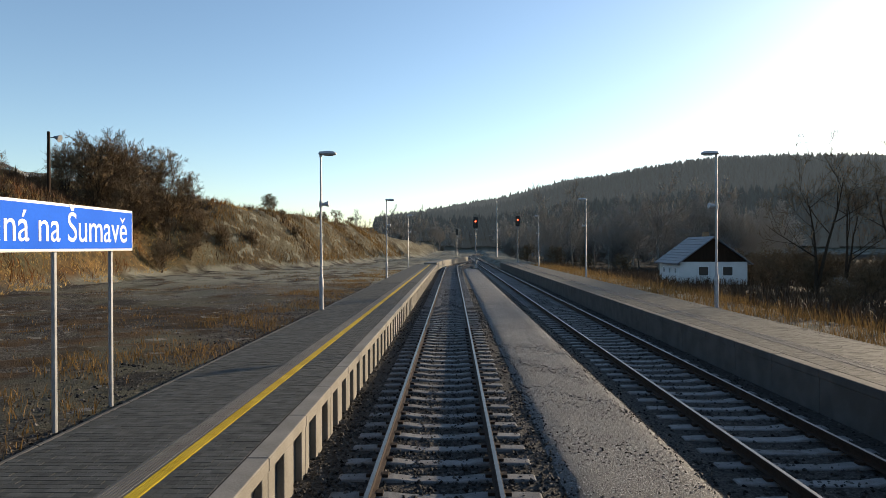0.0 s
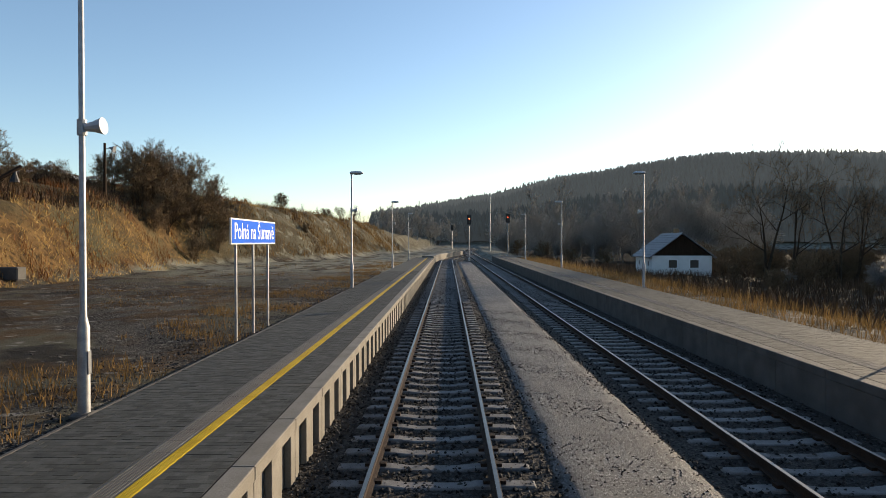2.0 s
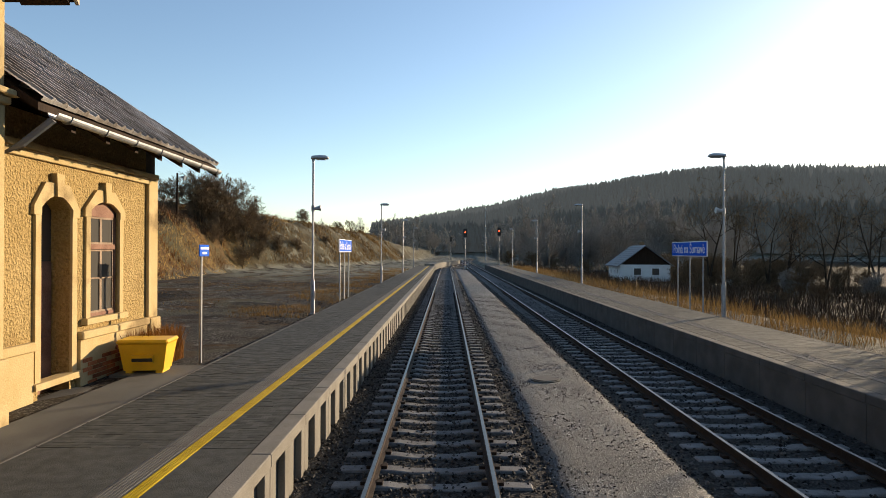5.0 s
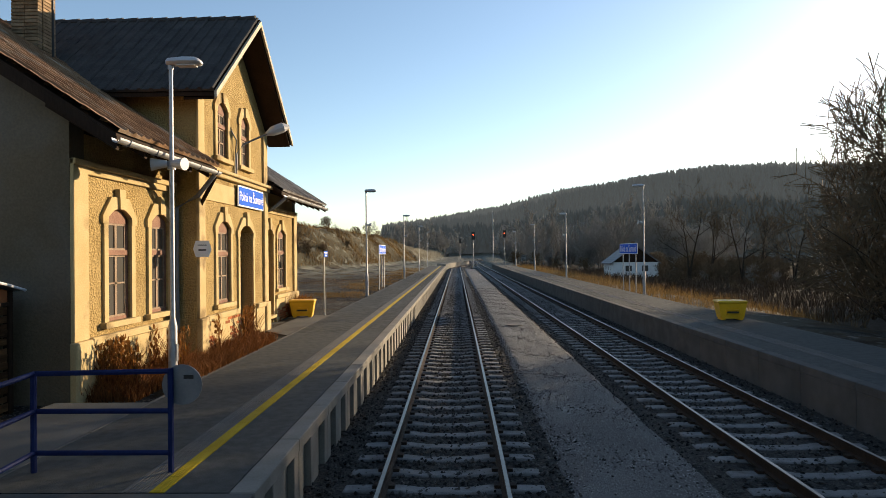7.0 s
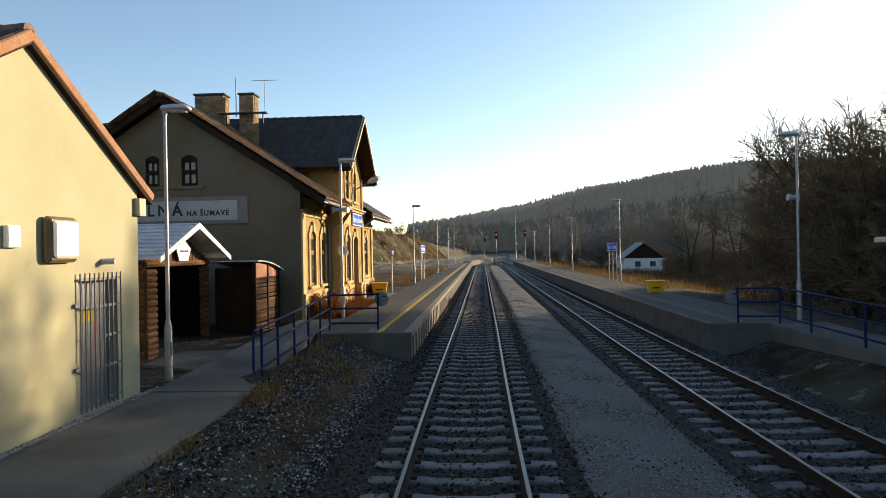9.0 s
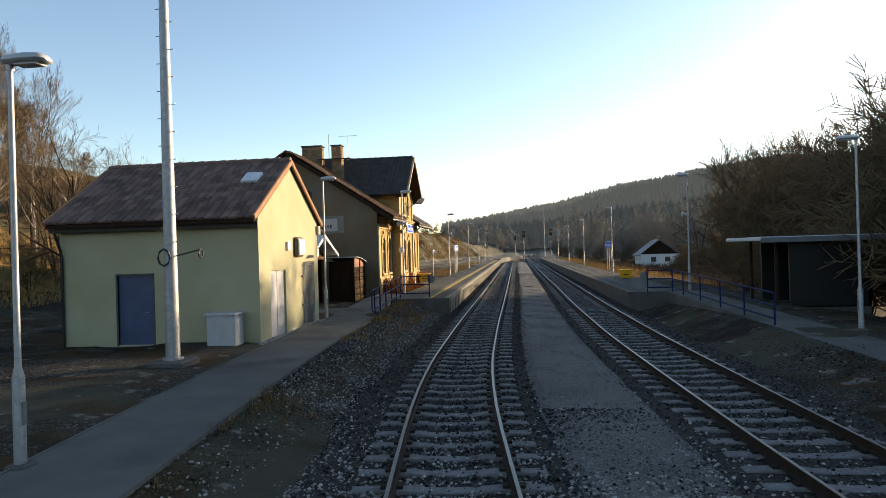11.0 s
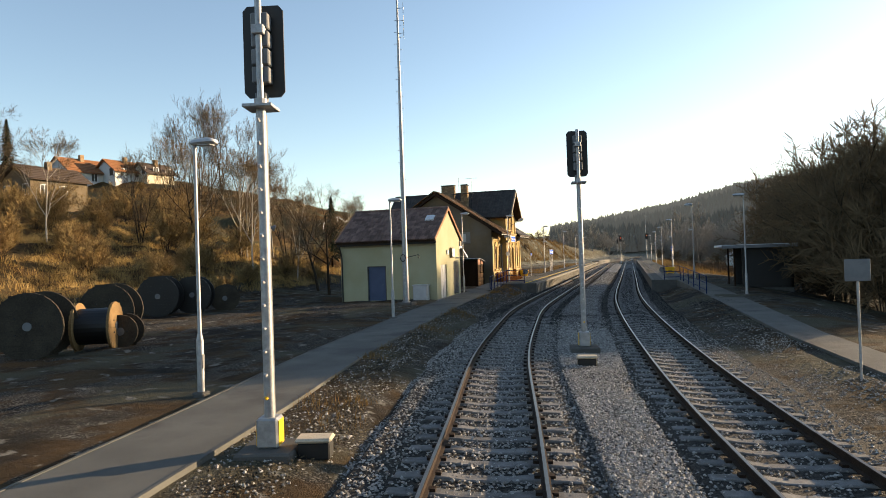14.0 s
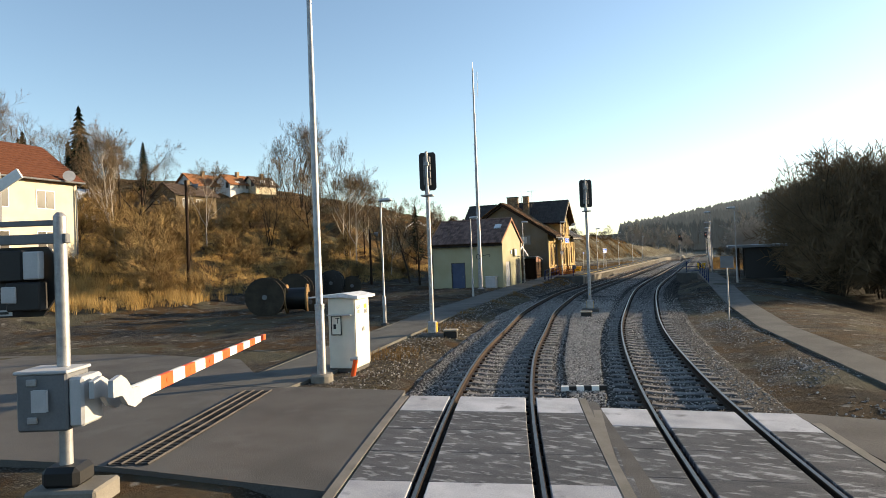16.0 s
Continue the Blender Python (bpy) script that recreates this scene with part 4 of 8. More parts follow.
def station():
    st = thing("station_building", "old ochre plastered country station with steep tiled gables", "building")
    XW, XB, YN, YF = -5.95, -5.45, -21.85, -7.75
    ZB, ZT = 0.05, 4.75
    front = lambda X: (lambda u, v, w: (X - w, u, v))
    end = lambda Y, s: (lambda u, v, w: (u, Y + s * w, v))
    flat = lambda u: ZT
    RX, RZ, SL = -10.7, 8.22, 0.652
    under = lambda x: RZ - 0.14 - abs(x - RX) * SL
    APEX[id(under)] = RX
    winL = [(-20.80, -20.0, 1.58, 3.42, 0.17), (-19.22, -18.44, 1.58, 3.42, 0.17)]
    winR = [(-11.55, -10.75, 0.45, 3.38, 0.20), (-10.22, -9.25, 1.58, 3.42, 0.17)]
    bayO = [(-17.0, -16.14, 1.58, 3.38, 0.17), (-15.48, -14.42, 0.5, 3.32, 0.2), (-16.98, -16.28, 5.05, 6.22, 0.16), (-15.34, -14.7, 5.05, 6.22, 0.16)]
    # the bay has two storeys of openings, built as two lifts
    part("wall", wall_geo(front(XW), YN + 0.4, -18.15, ZB, flat, winL, 0.4), M_PLASTER, st, "rough ochre plaster wall of the front wing")
    part("wall", wall_geo(front(XW), -13.1, YF - 0.4, ZB, flat, winR, 0.4), M_PLASTER, st, "rough ochre plaster wall of the far wing")
    low = lambda u: 4.58
    part("wall", wall_geo(front(XB), -18.15, -13.1, ZB, low, bayO[:2], 0.4), M_PLASTER, st, "rough ochre plaster wall of the middle bay")
    apex_y = -15.65
    def baytop(u):
        return 8.65 - 0.16 - abs(u - apex_y) * 0.842
    APEX[id(baytop)] = apex_y
    part("wall", wall_geo(front(XB), -18.15, -13.1, 4.58, baytop, bayO[2:], 0.4), M_PLASTER, st, "gabled upper wall of the middle bay")
    for y0, y1, z0, xa in ((-18.15, -17.85, 4.3, -9.5), (-13.4, -13.1, 4.3, -9.5)):
        part("bay_cheek", Geo().box(xa, y0, z0, XB - 0.4, y1, 6.35), M_PLASTER, st)
    part("bay_cheek", Geo().box(XW - 0.02, -18.148, ZB, XB - 0.4, -17.9, 4.3), M_PLASTER, st)
    part("bay_cheek", Geo().box(XW - 0.02, -13.35, ZB, XB - 0.4, -13.102, 4.3), M_PLASTER, st)
    gab = [(-11.43, -10.93, 5.2, 6.15, 0.12), (-10.14, -9.56, 5.2, 6.15, 0.12)]
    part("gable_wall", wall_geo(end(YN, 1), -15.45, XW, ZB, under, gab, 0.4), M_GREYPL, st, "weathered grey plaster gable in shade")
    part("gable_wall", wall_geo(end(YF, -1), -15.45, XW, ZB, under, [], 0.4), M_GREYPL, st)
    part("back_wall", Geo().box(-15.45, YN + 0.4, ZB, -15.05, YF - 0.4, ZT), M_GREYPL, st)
    part("attic_wall", Geo().box(XW - 0.4, YN + 0.4, ZT - 0.02, XW - 0.1, -18.2, 5.0), M_DARKWOOD, st)
    part("attic_wall", Geo().box(XW - 0.4, -13.0, ZT - 0.02, XW - 0.1, YF - 0.4, 5.0), M_DARKWOOD, st)
    for o in winL + [winR[1]] + [bayO[0]]:
        fn = front(XB if o is bayO[0] else XW)
        window(st, fn, *o, M_BROWNWOOD)
        surround(st, fn, *o)
    for o in bayO[2:]:
        window(st, front(XB), *o, M_BROWNWOOD, bars=(0.33, 0.66))
        surround(st, front(XB), *o, key=0.22)
    for o, X in ((bayO[1], XB), (winR[0], XW)):
        surround(st, front(X), o[0], o[1], 0.75, o[3], o[4])
        fn = front(X)
        d = part("door", Geo().prism([(o[0], o[2]), (o[1], o[2]), (o[1], 2.55), (o[0], 2.55)], fn, 0.30, 0.36), M_BROWNWOOD, st, "dark brown panelled wooden door")
        for a, b in ((0.05, 0.45), (0.55, 0.95)):
            for lo, hi in ((0.65, 1.35), (1.45, 2.45)):
                ua, ub = o[0] + (o[1] - o[0]) * a, o[0] + (o[1] - o[0]) * b
                part("panel", Geo().prism([(ua, lo), (ub, lo), (ub, hi), (ua, hi)], fn, 0.275, 0.30), M_BROWNWOOD, d)
        part("fanlight", Geo().prism([(o[0], 2.55), (o[1], 2.55), (o[1], o[3] + 0.2), (o[0], o[3] + 0.2)], fn, 0.31, 0.33), M_GLASS, st)
        part("step", Geo().box(X - 0.1, o[0] - 0.15, 0.1, X + 0.35, o[1] + 0.15, 0.48, c=0.02), M_CONC2, st, "worn stone doorstep")
    # attic windows in the gable
    for o in gab:
        window(st, end(YN, 1), *o, M_DARKWOOD, bars=(0.5,))
    part("sill", Geo().box(-11.6, YN - 0.07, 5.08, -9.3, YN, 5.19), M_GREYPL, st)
    # pilasters, plinth and cornices
    for X, a, b in ((XW, YN, YN + 0.42), (XW, YF - 0.4, YF), (XB, -18.15, -17.8), (XB, -13.45, -13.1), (XW, -13.05, -12.8)):
        part("pilaster", Geo().box(X, a, 1.36, X + 0.07, b, 4.3 if X == XW else 4.55, c=0.012), M_TRIM, st, "pale plaster corner strip")
        part("pilaster_base", Geo().box(X, a - 0.03, ZB, X + 0.13, b + 0.03, 1.36, c=0.02), M_TRIM, st)
    for X, a, b in ((XB, -18.15, -17.8), (XB, -13.45, -13.1)):
        part("pilaster", Geo().box(X, a, 4.72, X + 0.06, b, 6.25, c=0.012), M_TRIM, st)
    for X, a, b in ((XW, YN + 0.45, -18.17), (XB, -17.77, -15.7), (XB, -14.22, -13.48), (XW, -12.77, -11.75), (XW, -10.55, YF - 0.43)):
        part("plinth", Geo().box(X, a, ZB, X + 0.07, b, 1.24), M_TRIM, st, "crumbling pale plinth")
        part("plinth_band", Geo().box(X, a, 1.24, X + 0.12, b, 1.38, c=0.02), M_TRIM, st)
    part("cornice", Geo().box(XW, YN + 0.02, 4.08, XW + 0.06, -18.17, 4.2, c=0.01).box(XW, YN, 4.2, XW + 0.10, -18.17, 4.30, c=0.01), M_TRIM, st, "weathered cornice strip")
    part("cornice", Geo().box(XW, -13.08, 4.08, XW + 0.06, YF, 4.2, c=0.01).box(XW, -13.08, 4.2, XW + 0.10, YF, 4.30, c=0.01), M_TRIM, st)
    part("cornice", Geo().box(XB, -18.2, 4.56, XB + 0.12, -13.05, 4.66, c=0.015).box(XB, -18.25, 4.66, XB + 0.2, -13.0, 4.74, c=0.015), M_TRIM, st, "string course under the upper windows")
    part("name_band", Geo().box(XB, -17.7, 3.98, XB + 0.03, -15.85, 4.42), M_TRIM, st, "faded yellow painted name band")
    bmesh_brick = mesh_of("brick", Geo().box(-0.03, -0.14, 0, 0.012, 0.14, 0.066, c=0.006), M_BRICKWALL)
    brng = random.Random(6)
    for X, ya, yb, z1 in ((XB + 0.07, -16.5, -15.72, 1.2), (XW + 0.07, -10.5, -8.2, 1.0), (XB + 0.07, -17.7, -17.2, 0.9)):
        k, z = 0, 0.46
        while z < z1:
            y = ya + (0.15 if k % 2 else 0.0)
            while y < yb:
                if brng.random() < 0.85 - 0.5 * abs((y - (ya + yb) / 2) / (yb - ya)) - 0.3 * (z - 0.46):
                    piece("brick", bmesh_brick, st, pose(X, y, z))
                y += 0.3
            z += 0.078
            k += 1
    # roofs: decks, tiles, verges
    deck = Geo()
    for ya, yb, xe in ((-22.25, -18.17, -4.98), (-18.17, -13.08, -7.24), (-13.08, -6.9, -4.98)):
        ze = 4.60 + (-4.98 - xe) * 0.6469
        deck.prism([(xe, ze - 0.10), (xe, ze), (RX, RZ + 0.08), (RX, RZ - 0.04)], end(ya, 1), 0, yb - ya)
    deck.prism([(-16.42, 4.50), (-16.42, 4.60), (RX, RZ + 0.08), (RX, RZ - 0.04)], end(-22.25, 1), 0, 15.35)
    rf = part("roof", deck, M_DARKWOOD, st, "main roof of mossy brown tiles")
    ln = math.hypot(5.72, 3.72)
    upv = (-5.72, 0, 3.72)
    tiles_on((-4.95, -22.25, 4.62), (0, 1, 0), upv, 15, 20, 0.255, ln / 20, "roof_tile", M_TILE_BR, rf, single=True)
    tiles_on((-4.95, -22.25 + 15 * 0.255, 4.62), (0, 1, 0), upv, 1, 20, 0.255, ln / 20, "roof_tile", M_TILE_BR2, rf)
    tiles_on((-4.95 - 8 * 0.286, -18.17, 4.62 + 8 * 0.186), (0, 1, 0), upv, 20, 12, 0.255, ln / 20, "roof_tile", M_TILE_BR2, rf)
    tiles_on((-4.95, -13.07, 4.62), (0, 1, 0), upv, 24, 20, 0.257, ln / 20, "roof_tile", M_TILE_FR, rf)
    tiles_on((-16.45, -6.9, 4.62), (0, -1, 0), (5.72, 0, 3.72), 61, 20, 0.255, ln / 20, "roof_tile", M_TILE_BR2, rf)
    for s in (1, -1):
        for Y in (-22.27, -6.92):
            part("barge_board", Geo().prism([(RX, RZ + 0.02), (RX + s * 5.74, 4.55), (RX + s * 5.74, 4.37), (RX, RZ - 0.18)], end(Y, 1), 0, 0.05), M_DARKWOOD, rf, "dark weathered barge board")
    y = -22.2
    while y < -7.05:
        if not -18.6 < y < -12.7:
            part("rafter_end", Geo().prism([(-5.02, 4.36), (-5.02, 4.49), (-6.1, 5.21), (-6.1, 5.03)], end(y, 1), 0, 0.11), M_DARKWOOD, rf)
        y += 0.9
    rd = Geo()
    y = -22.25
    while y < -7.1:
        rd.tube([(RX, y, RZ + 0.10), (RX, y + 0.40, RZ + 0.115)], [0.10, 0.115], 8)
        y += 0.38
    tagged(part("ridge_tile", rd, M_TILE_BR2, rf), kind="stuff")
    # cross roof over the bay
    cr = Geo()
    for s in (1, -1):
        cr.prism([(apex_y + s * 3.05, 6.04), (apex_y + s * 3.05, 6.12), (apex_y, 8.66), (apex_y, 8.56)], front(-4.8), 0, 11.9)
    cf = part("cross_roof", cr, M_DARKWOOD, st, "steep cross gable of dark grey tiles")
    cl = math.hypot(3.05, 2.54)
    tiles_on((-16.7, apex_y - 3.08, 6.14), (1, 0, 0), (0, 3.05, 2.54), 47, 13, 0.253, cl / 13, "dark_tile", M_TILE_DK, cf)
    tiles_on((-4.8, apex_y + 3.08, 6.14), (-1, 0, 0), (0, -3.05, 2.54), 47, 13, 0.253, cl / 13, "dark_tile", M_TILE_DK, cf)
    rd = Geo()
    x = -16.7
    while x < -5.0:
        rd.tube([(x, apex_y, 8.72), (x + 0.4, apex_y, 8.735)], [0.10, 0.115], 8)
        x += 0.38
    tagged(part("ridge_tile", rd, M_TILE_DK, cf), kind="stuff")
    for s in (1, -1):
        part("barge_board", Geo().prism([(apex_y + s * 3.08, 6.14), (apex_y + s * 3.08, 6.01), (apex_y, 8.56), (apex_y, 8.70)], front(-4.76), 0, 0.05), M_PALEWOOD, cf, "pale weathered barge board")
    soff = Geo()
    for s in (1, -1):
        soff.prism([(apex_y + s * 3.0, 5.98), (apex_y + s * 3.0, 6.03), (apex_y, 8.55), (apex_y, 8.50)], front(-4.84), 0, 0.65)
    part("soffit", soff, M_DARKWOOD, cf)
    gutter(st, -4.90, -22.4, -18.3, 4.50)
    gutter(st, -4.90, -12.9, -6.95, 4.50)
    # downpipes
    dp = Geo().tube([(-4.93, -18.45, 4.42), (-5.3, -18.4, 4.0), (-5.82, -18.28, 3.75), (-5.82, -18.28, 0.2)], 0.05, 8)
    part("downpipe", dp, M_GREYMET, st, "grey downpipe in the corner")
    part("downpipe", Geo().tube([(-4.93, -12.85, 4.42), (-5.3, -12.9, 4.1), (-5.82, -12.98, 3.8), (-5.82, -12.98, 0.2)], 0.05, 8), M_GREYMET, st)
    part("eave_bracket", Geo().tube([(-5.45, -17.95, 3.8), (-4.95, -18.35, 4.4)], 0.045, 6), M_DARKWOOD, st)
    # chimneys of brick, one piece a brick
    bm = mesh_of("brick", Geo().box(-0.145, -0.07, 0, 0.145, 0.07, 0.066, c=0.006), M_BRICK)
    for cx, cy, wx, wy, z0, z1 in ((-9.15, -17.9, 0.6, 0.6, 6.6, 9.25), (-10.65, -18.0, 1.2, 0.6, 7.6, 9.25)):
        ch = part("chimney", Geo().box(cx - wx / 2 + 0.02, cy - wy / 2 + 0.02, z0, cx + wx / 2 - 0.02, cy + wy / 2 - 0.02, z1), M_CONC2, st, "square brick chimney")
        k = 0
        z = z0 + 0.05
        while z < z1 - 0.07:
            for s in (-1, 1):
                for i in range(int(wx / 0.3)):
                    piece("brick", bm, ch, pose(cx - wx / 2 + 0.15 + 0.3 * i, cy + s * (wy / 2 - 0.06), z))
                if int(wy / 0.3) > 1:
                    piece("brick", bm, ch, pose(cx + s * (wx / 2 - 0.06), cy, z, 0, 0, 90))
            z += 0.078
        part("chimney_cap", Geo().box(cx - wx / 2 - 0.05, cy - wy / 2 - 0.05, z1, cx + wx / 2 + 0.05, cy + wy / 2 + 0.05, z1 + 0.07, c=0.015), M_CONC2, ch)
    part("roof_walk", Geo().box(-10.2, -18.55, 8.42, -8.2, -18.3, 8.46).tube([(-8.4, -18.4, 7.0), (-8.4, -18.4, 8.44)], 0.025, 6).tube([(-9.9, -18.4, 7.9), (-9.9, -18.4, 8.44)], 0.025, 6), M_BLACK, st, "dark chimney sweep's walkway")
    part("aerial", Geo().tube([(-9.65, -18.0, 8.4), (-9.65, -18.0, 10.0)], 0.02, 5).tube([(-8.45, -18.0, 8.4), (-8.45, -18.0, 9.9)], 0.015, 5).tube([(-9.0, -18.0, 9.85), (-7.9, -18.0, 9.85)], 0.012, 5), M_GREYMET, st, "thin television aerial")
    # faded name panel on the gable
    nb = part("name_panel", Geo().box(-13.62, YN - 0.05, 3.84, -7.78, YN, 4.80, c=0.012), M_CONC, st, "faded painted name panel on the gable")
    part("panel_field", Geo().box(-13.2, YN - 0.056, 3.98, -8.15, YN - 0.05, 4.66), M_PANEL, nb)
    lettering("lettering", "POLNÁ", M_BLACK, nb, pose(-11.2, YN - 0.062, 4.32, 90), 0.54, 0.003, 1.0, 0.012, 1.4)
    lettering("lettering", "NA ŠUMAVĚ", M_BLACK, nb, pose(-9.2, YN - 0.062, 4.22, 90), 0.255, 0.003, 0.95, 0.008, 1.2)
    # blue name sign on the bay
    sg = part("name_sign", Geo().box(XB + 0.05, -15.72, 3.98, XB + 0.09, -13.62, 4.52, c=0.008), M_WHITE, st, "blue station name sign with white edge")
    part("sign_field", Geo().box(XB + 0.088, -15.68, 4.02, XB + 0.095, -13.66, 4.48), M_BLUE, sg)
    lettering("lettering", "Polná na Šumavě", M_WHITE, sg, pose(XB + 0.096, -14.67, 4.24, 90, 0, 90), 0.34, 0.002, 0.86)
    return st


station()


def hex_sign(name, label, m, w, h):
    t = new(name, mesh_of(name, Geo().prism([(-w, 0), (-w * 0.72, -h), (w * 0.72, -h), (w, 0), (w * 0.72, h), (-w * 0.72, h)], lambda u, v, q: (u, v, q), 0, 0.025), M_WHITE))
    t.matrix_world = m
    tagged(t, label, "sign")
    part("text_bar", Geo().box(-w * 0.5, 0.07, 0.025, w * 0.5, 0.09, 0.029), M_GREYMET, t)
    part("symbol_bar", Geo().box(-w * 0.42, -0.04, 0.025, w * 0.42, -0.01, 0.029), M_BLACK, t)


hex_sign("hexagonal_sign", "white six-sided board fixed to the station wall", pose(-5.30, -18.2, 2.87, 90, 0, 22), 0.185, 0.175)


def wall_lamp():
    t = thing("wall_lamp", "old swan-neck lamp on the station gable", "lamp")
    part("arm", Geo().tube([(-5.4, -15.75, 4.75), (-5.38, -15.75, 5.3), (-5.25, -15.65, 5.55), (-4.7, -15.3, 5.9)], 0.025, 8), M_GREYMET, t)
    part("arm", Geo().tube([(-5.4, -15.85, 4.75), (-5.38, -15.85, 5.3), (-5.3, -16.0, 5.6), (-5.36, -16.2, 5.8)], 0.018, 8), M_GREYMET, t)
    part("head", Geo().tube([(-4.75, -15.33, 5.87), (-4.6, -15.22, 5.97), (-4.4, -15.08, 6.08), (-4.25, -14.98, 6.12)], [0.05, 0.13, 0.14, 0.05], 10), M_LAMPHEAD, t, "pale oval lamp head")


wall_lamp()


# ---- pale yellow technical building ----
def technical_house():
    X0, X1, Y0, Y1, ZB, ZE, RY, RZ = -12.35, -6.05, -37.7, -32.12, -0.05, 3.85, -34.98, 5.84
    t = thing("technical_building", "small pale yellow rendered railway building with brown tiled roof", "building")
    end = lambda X, s: (lambda u, v, w: (X - s * w, u, v))
    fr = lambda Y, s: (lambda u, v, w: (u, Y + s * w, v))
    top = lambda u: RZ - 0.1 - abs(u - RY) * 0.63
    APEX[id(top)] = RY
    flat = lambda u: ZE
    part("gable_wall", wall_geo(end(X1, 1), Y0, Y1, ZB + 0.18, top, [(-36.85, -35.55, 0.18, 2.28, 0), (-33.88, -32.82, 0.3, 2.42, 0)], 0.3), M_YELPL, t, "sunlit pale yellow gable wall")
    part("gable_wall", wall_geo(end(X0, -1), Y0, Y1, ZB + 0.18, top, [], 0.3), M_YELPL, t)
    part("wall", wall_geo(fr(Y0, 1), X0 + 0.3, X1 - 0.3, ZB + 0.18, flat, [(-10.5, -9.38, 0.18, 2.26, 0)], 0.3), M_YELPL, t, "shaded pale yellow long wall")
    part("wall", wall_geo(fr(Y1, -1), X0 + 0.3, X1 - 0.3, ZB + 0.18, flat, [], 0.3), M_YELPL, t)
    part("plinth", Geo().box(X0 + 0.02, Y0 + 0.02, ZB - 0.4, X1 - 0.02, Y1 - 0.02, ZB + 0.18), M_GREYMET, t, "dark plinth")
    d = part("door", Geo().box(-10.5, Y0 + 0.06, 0.14, -9.38, Y0 + 0.12, 2.26), M_BLUEDOOR, t, "dark blue steel door")
    part("door_frame", Geo().box(-10.56, Y0 - 0.01, 0.14, -10.5, Y0 + 0.1, 2.32).box(-9.38, Y0 - 0.01, 0.14, -9.32, Y0 + 0.1, 2.32).box(-10.5, Y0 - 0.01, 2.26, -9.38, Y0 + 0.1, 2.32), M_CONC2, d)
    part("handle", Geo().tube([(-9.5, Y0 + 0.05, 1.15), (-9.5, Y0 - 0.01, 1.15), (-9.62, Y0 - 0.01, 1.15)], 0.012, 6), M_GALV, d)
    d = part("door", Geo().box(X1 - 0.12, -36.85, 0.14, X1 - 0.06, -35.55, 2.28), M_LAMPHEAD, t, "pale grey steel door")
    part("door_leaf_gap", Geo().box(X1 - 0.062, -36.215, 0.16, X1 - 0.056, -36.195, 2.26), M_BLACK, d)
    d = part("door", Geo().box(X1 - 0.2, -33.88, 0.26, X1 - 0.14, -32.82, 2.42), M_GREYMET, t, "grey door behind a barred grille")
    bars = Geo()
    for i in range(10):
        y = -33.9 + i * 0.124
        part("grille_bar", Geo().tube([(X1 + 0.05, y, 0.30), (X1 + 0.05, y, 2.5)], 0.013, 6), M_GREYMET, d)
    for z in (0.42, 0.95, 1.45, 1.95, 2.4):
        part("grille_rail", Geo().box(X1 + 0.035, -33.94, z - 0.02, X1 + 0.043, -32.80, z + 0.02), M_GREYMET, d)
    for z, y in ((1.0, -33.96), (2.0, -33.96)):
        part("hinge", Geo().box(X1, y - 0.06, z - 0.03, X1 + 0.05, y + 0.04, z + 0.03), M_GREYMET, d)
    part("sticker", Geo().box(X1 - 0.139, -33.62, 1.7, X1 - 0.136, -33.3, 1.95), M_YELLOW, d, "yellow warning sticker")
    part("sticker", Geo().box(X1 - 0.139, -33.2, 1.25, X1 - 0.136, -33.26, 1.68), M_ORANGE, d, "red warning sticker")
    # wall fittings
    lb = part("bulkhead_light", Geo().box(X1, -34.72, 2.68, X1 + 0.14, -34.05, 3.36, c=0.05), M_BRONZE, t, "square bulkhead light")
    part("lens", Geo().box(X1 + 0.13, -34.66, 2.75, X1 + 0.19, -34.11, 3.29, c=0.04), M_WHITE, lb, "white glass cover")
    part("alarm_box", Geo().box(X1, -35.45, 2.9, X1 + 0.08, -35.2, 3.2, c=0.015), M_WHITE, t, "small white alarm box")
    part("wall_camera", Geo().tube([(X1, -33.26, 2.68), (X1 + 0.2, -33.2, 2.68)], 0.05, 8), M_LAMPHEAD, t)
    # roof
    end_prof = lambda u, v, w: (X1 + 0.10 - w, u, v)
    rg = Geo()
    for s in (1, -1):
        rg.prism([(RY + s * 3.2, RZ - 3.2 * 0.63 - 0.1), (RY + s * 3.2, RZ - 3.2 * 0.63), (RY, RZ), (RY, RZ - 0.1)], end_prof, 0, X1 - X0 + 0.2)
    rf = part("roof", rg, M_DARKWOOD, t, "red-brown tiled saddle roof")
    sl = math.hypot(3.2, 3.2 * 0.63)
    zt = RZ - 3.2 * 0.63 + 0.02
    tiles_on((X0 - 0.10, RY - 3.23, zt), (1, 0, 0), (0, 3.2, 3.2 * 0.63), 26, 12, 0.25, sl / 12, "roof_tile", M_TILE_RB, rf)
    tiles_on((X1 + 0.10, RY + 3.23, zt), (-1, 0, 0), (0, -3.2, 3.2 * 0.63), 26, 12, 0.25, sl / 12, "roof_tile", M_TILE_RB, rf)
    vm = mesh_of("verge_tile", Geo().box(-0.08, -0.19, -0.10, 0.03, 0.19, 0.065, c=0.02), M_TERRA)
    for X in (X1 + 0.10, X0 - 0.10):
        for s in (1, -1):
            for i in range(11):
                q = (i + 0.5) / 11
                piece("verge_tile", vm, rf, pose(X, RY + s * 3.22 * (1 - q), zt + 0.03 + 3.2 * 0.63 * q, -s * math.degrees(math.atan(0.63)), 0, 0))
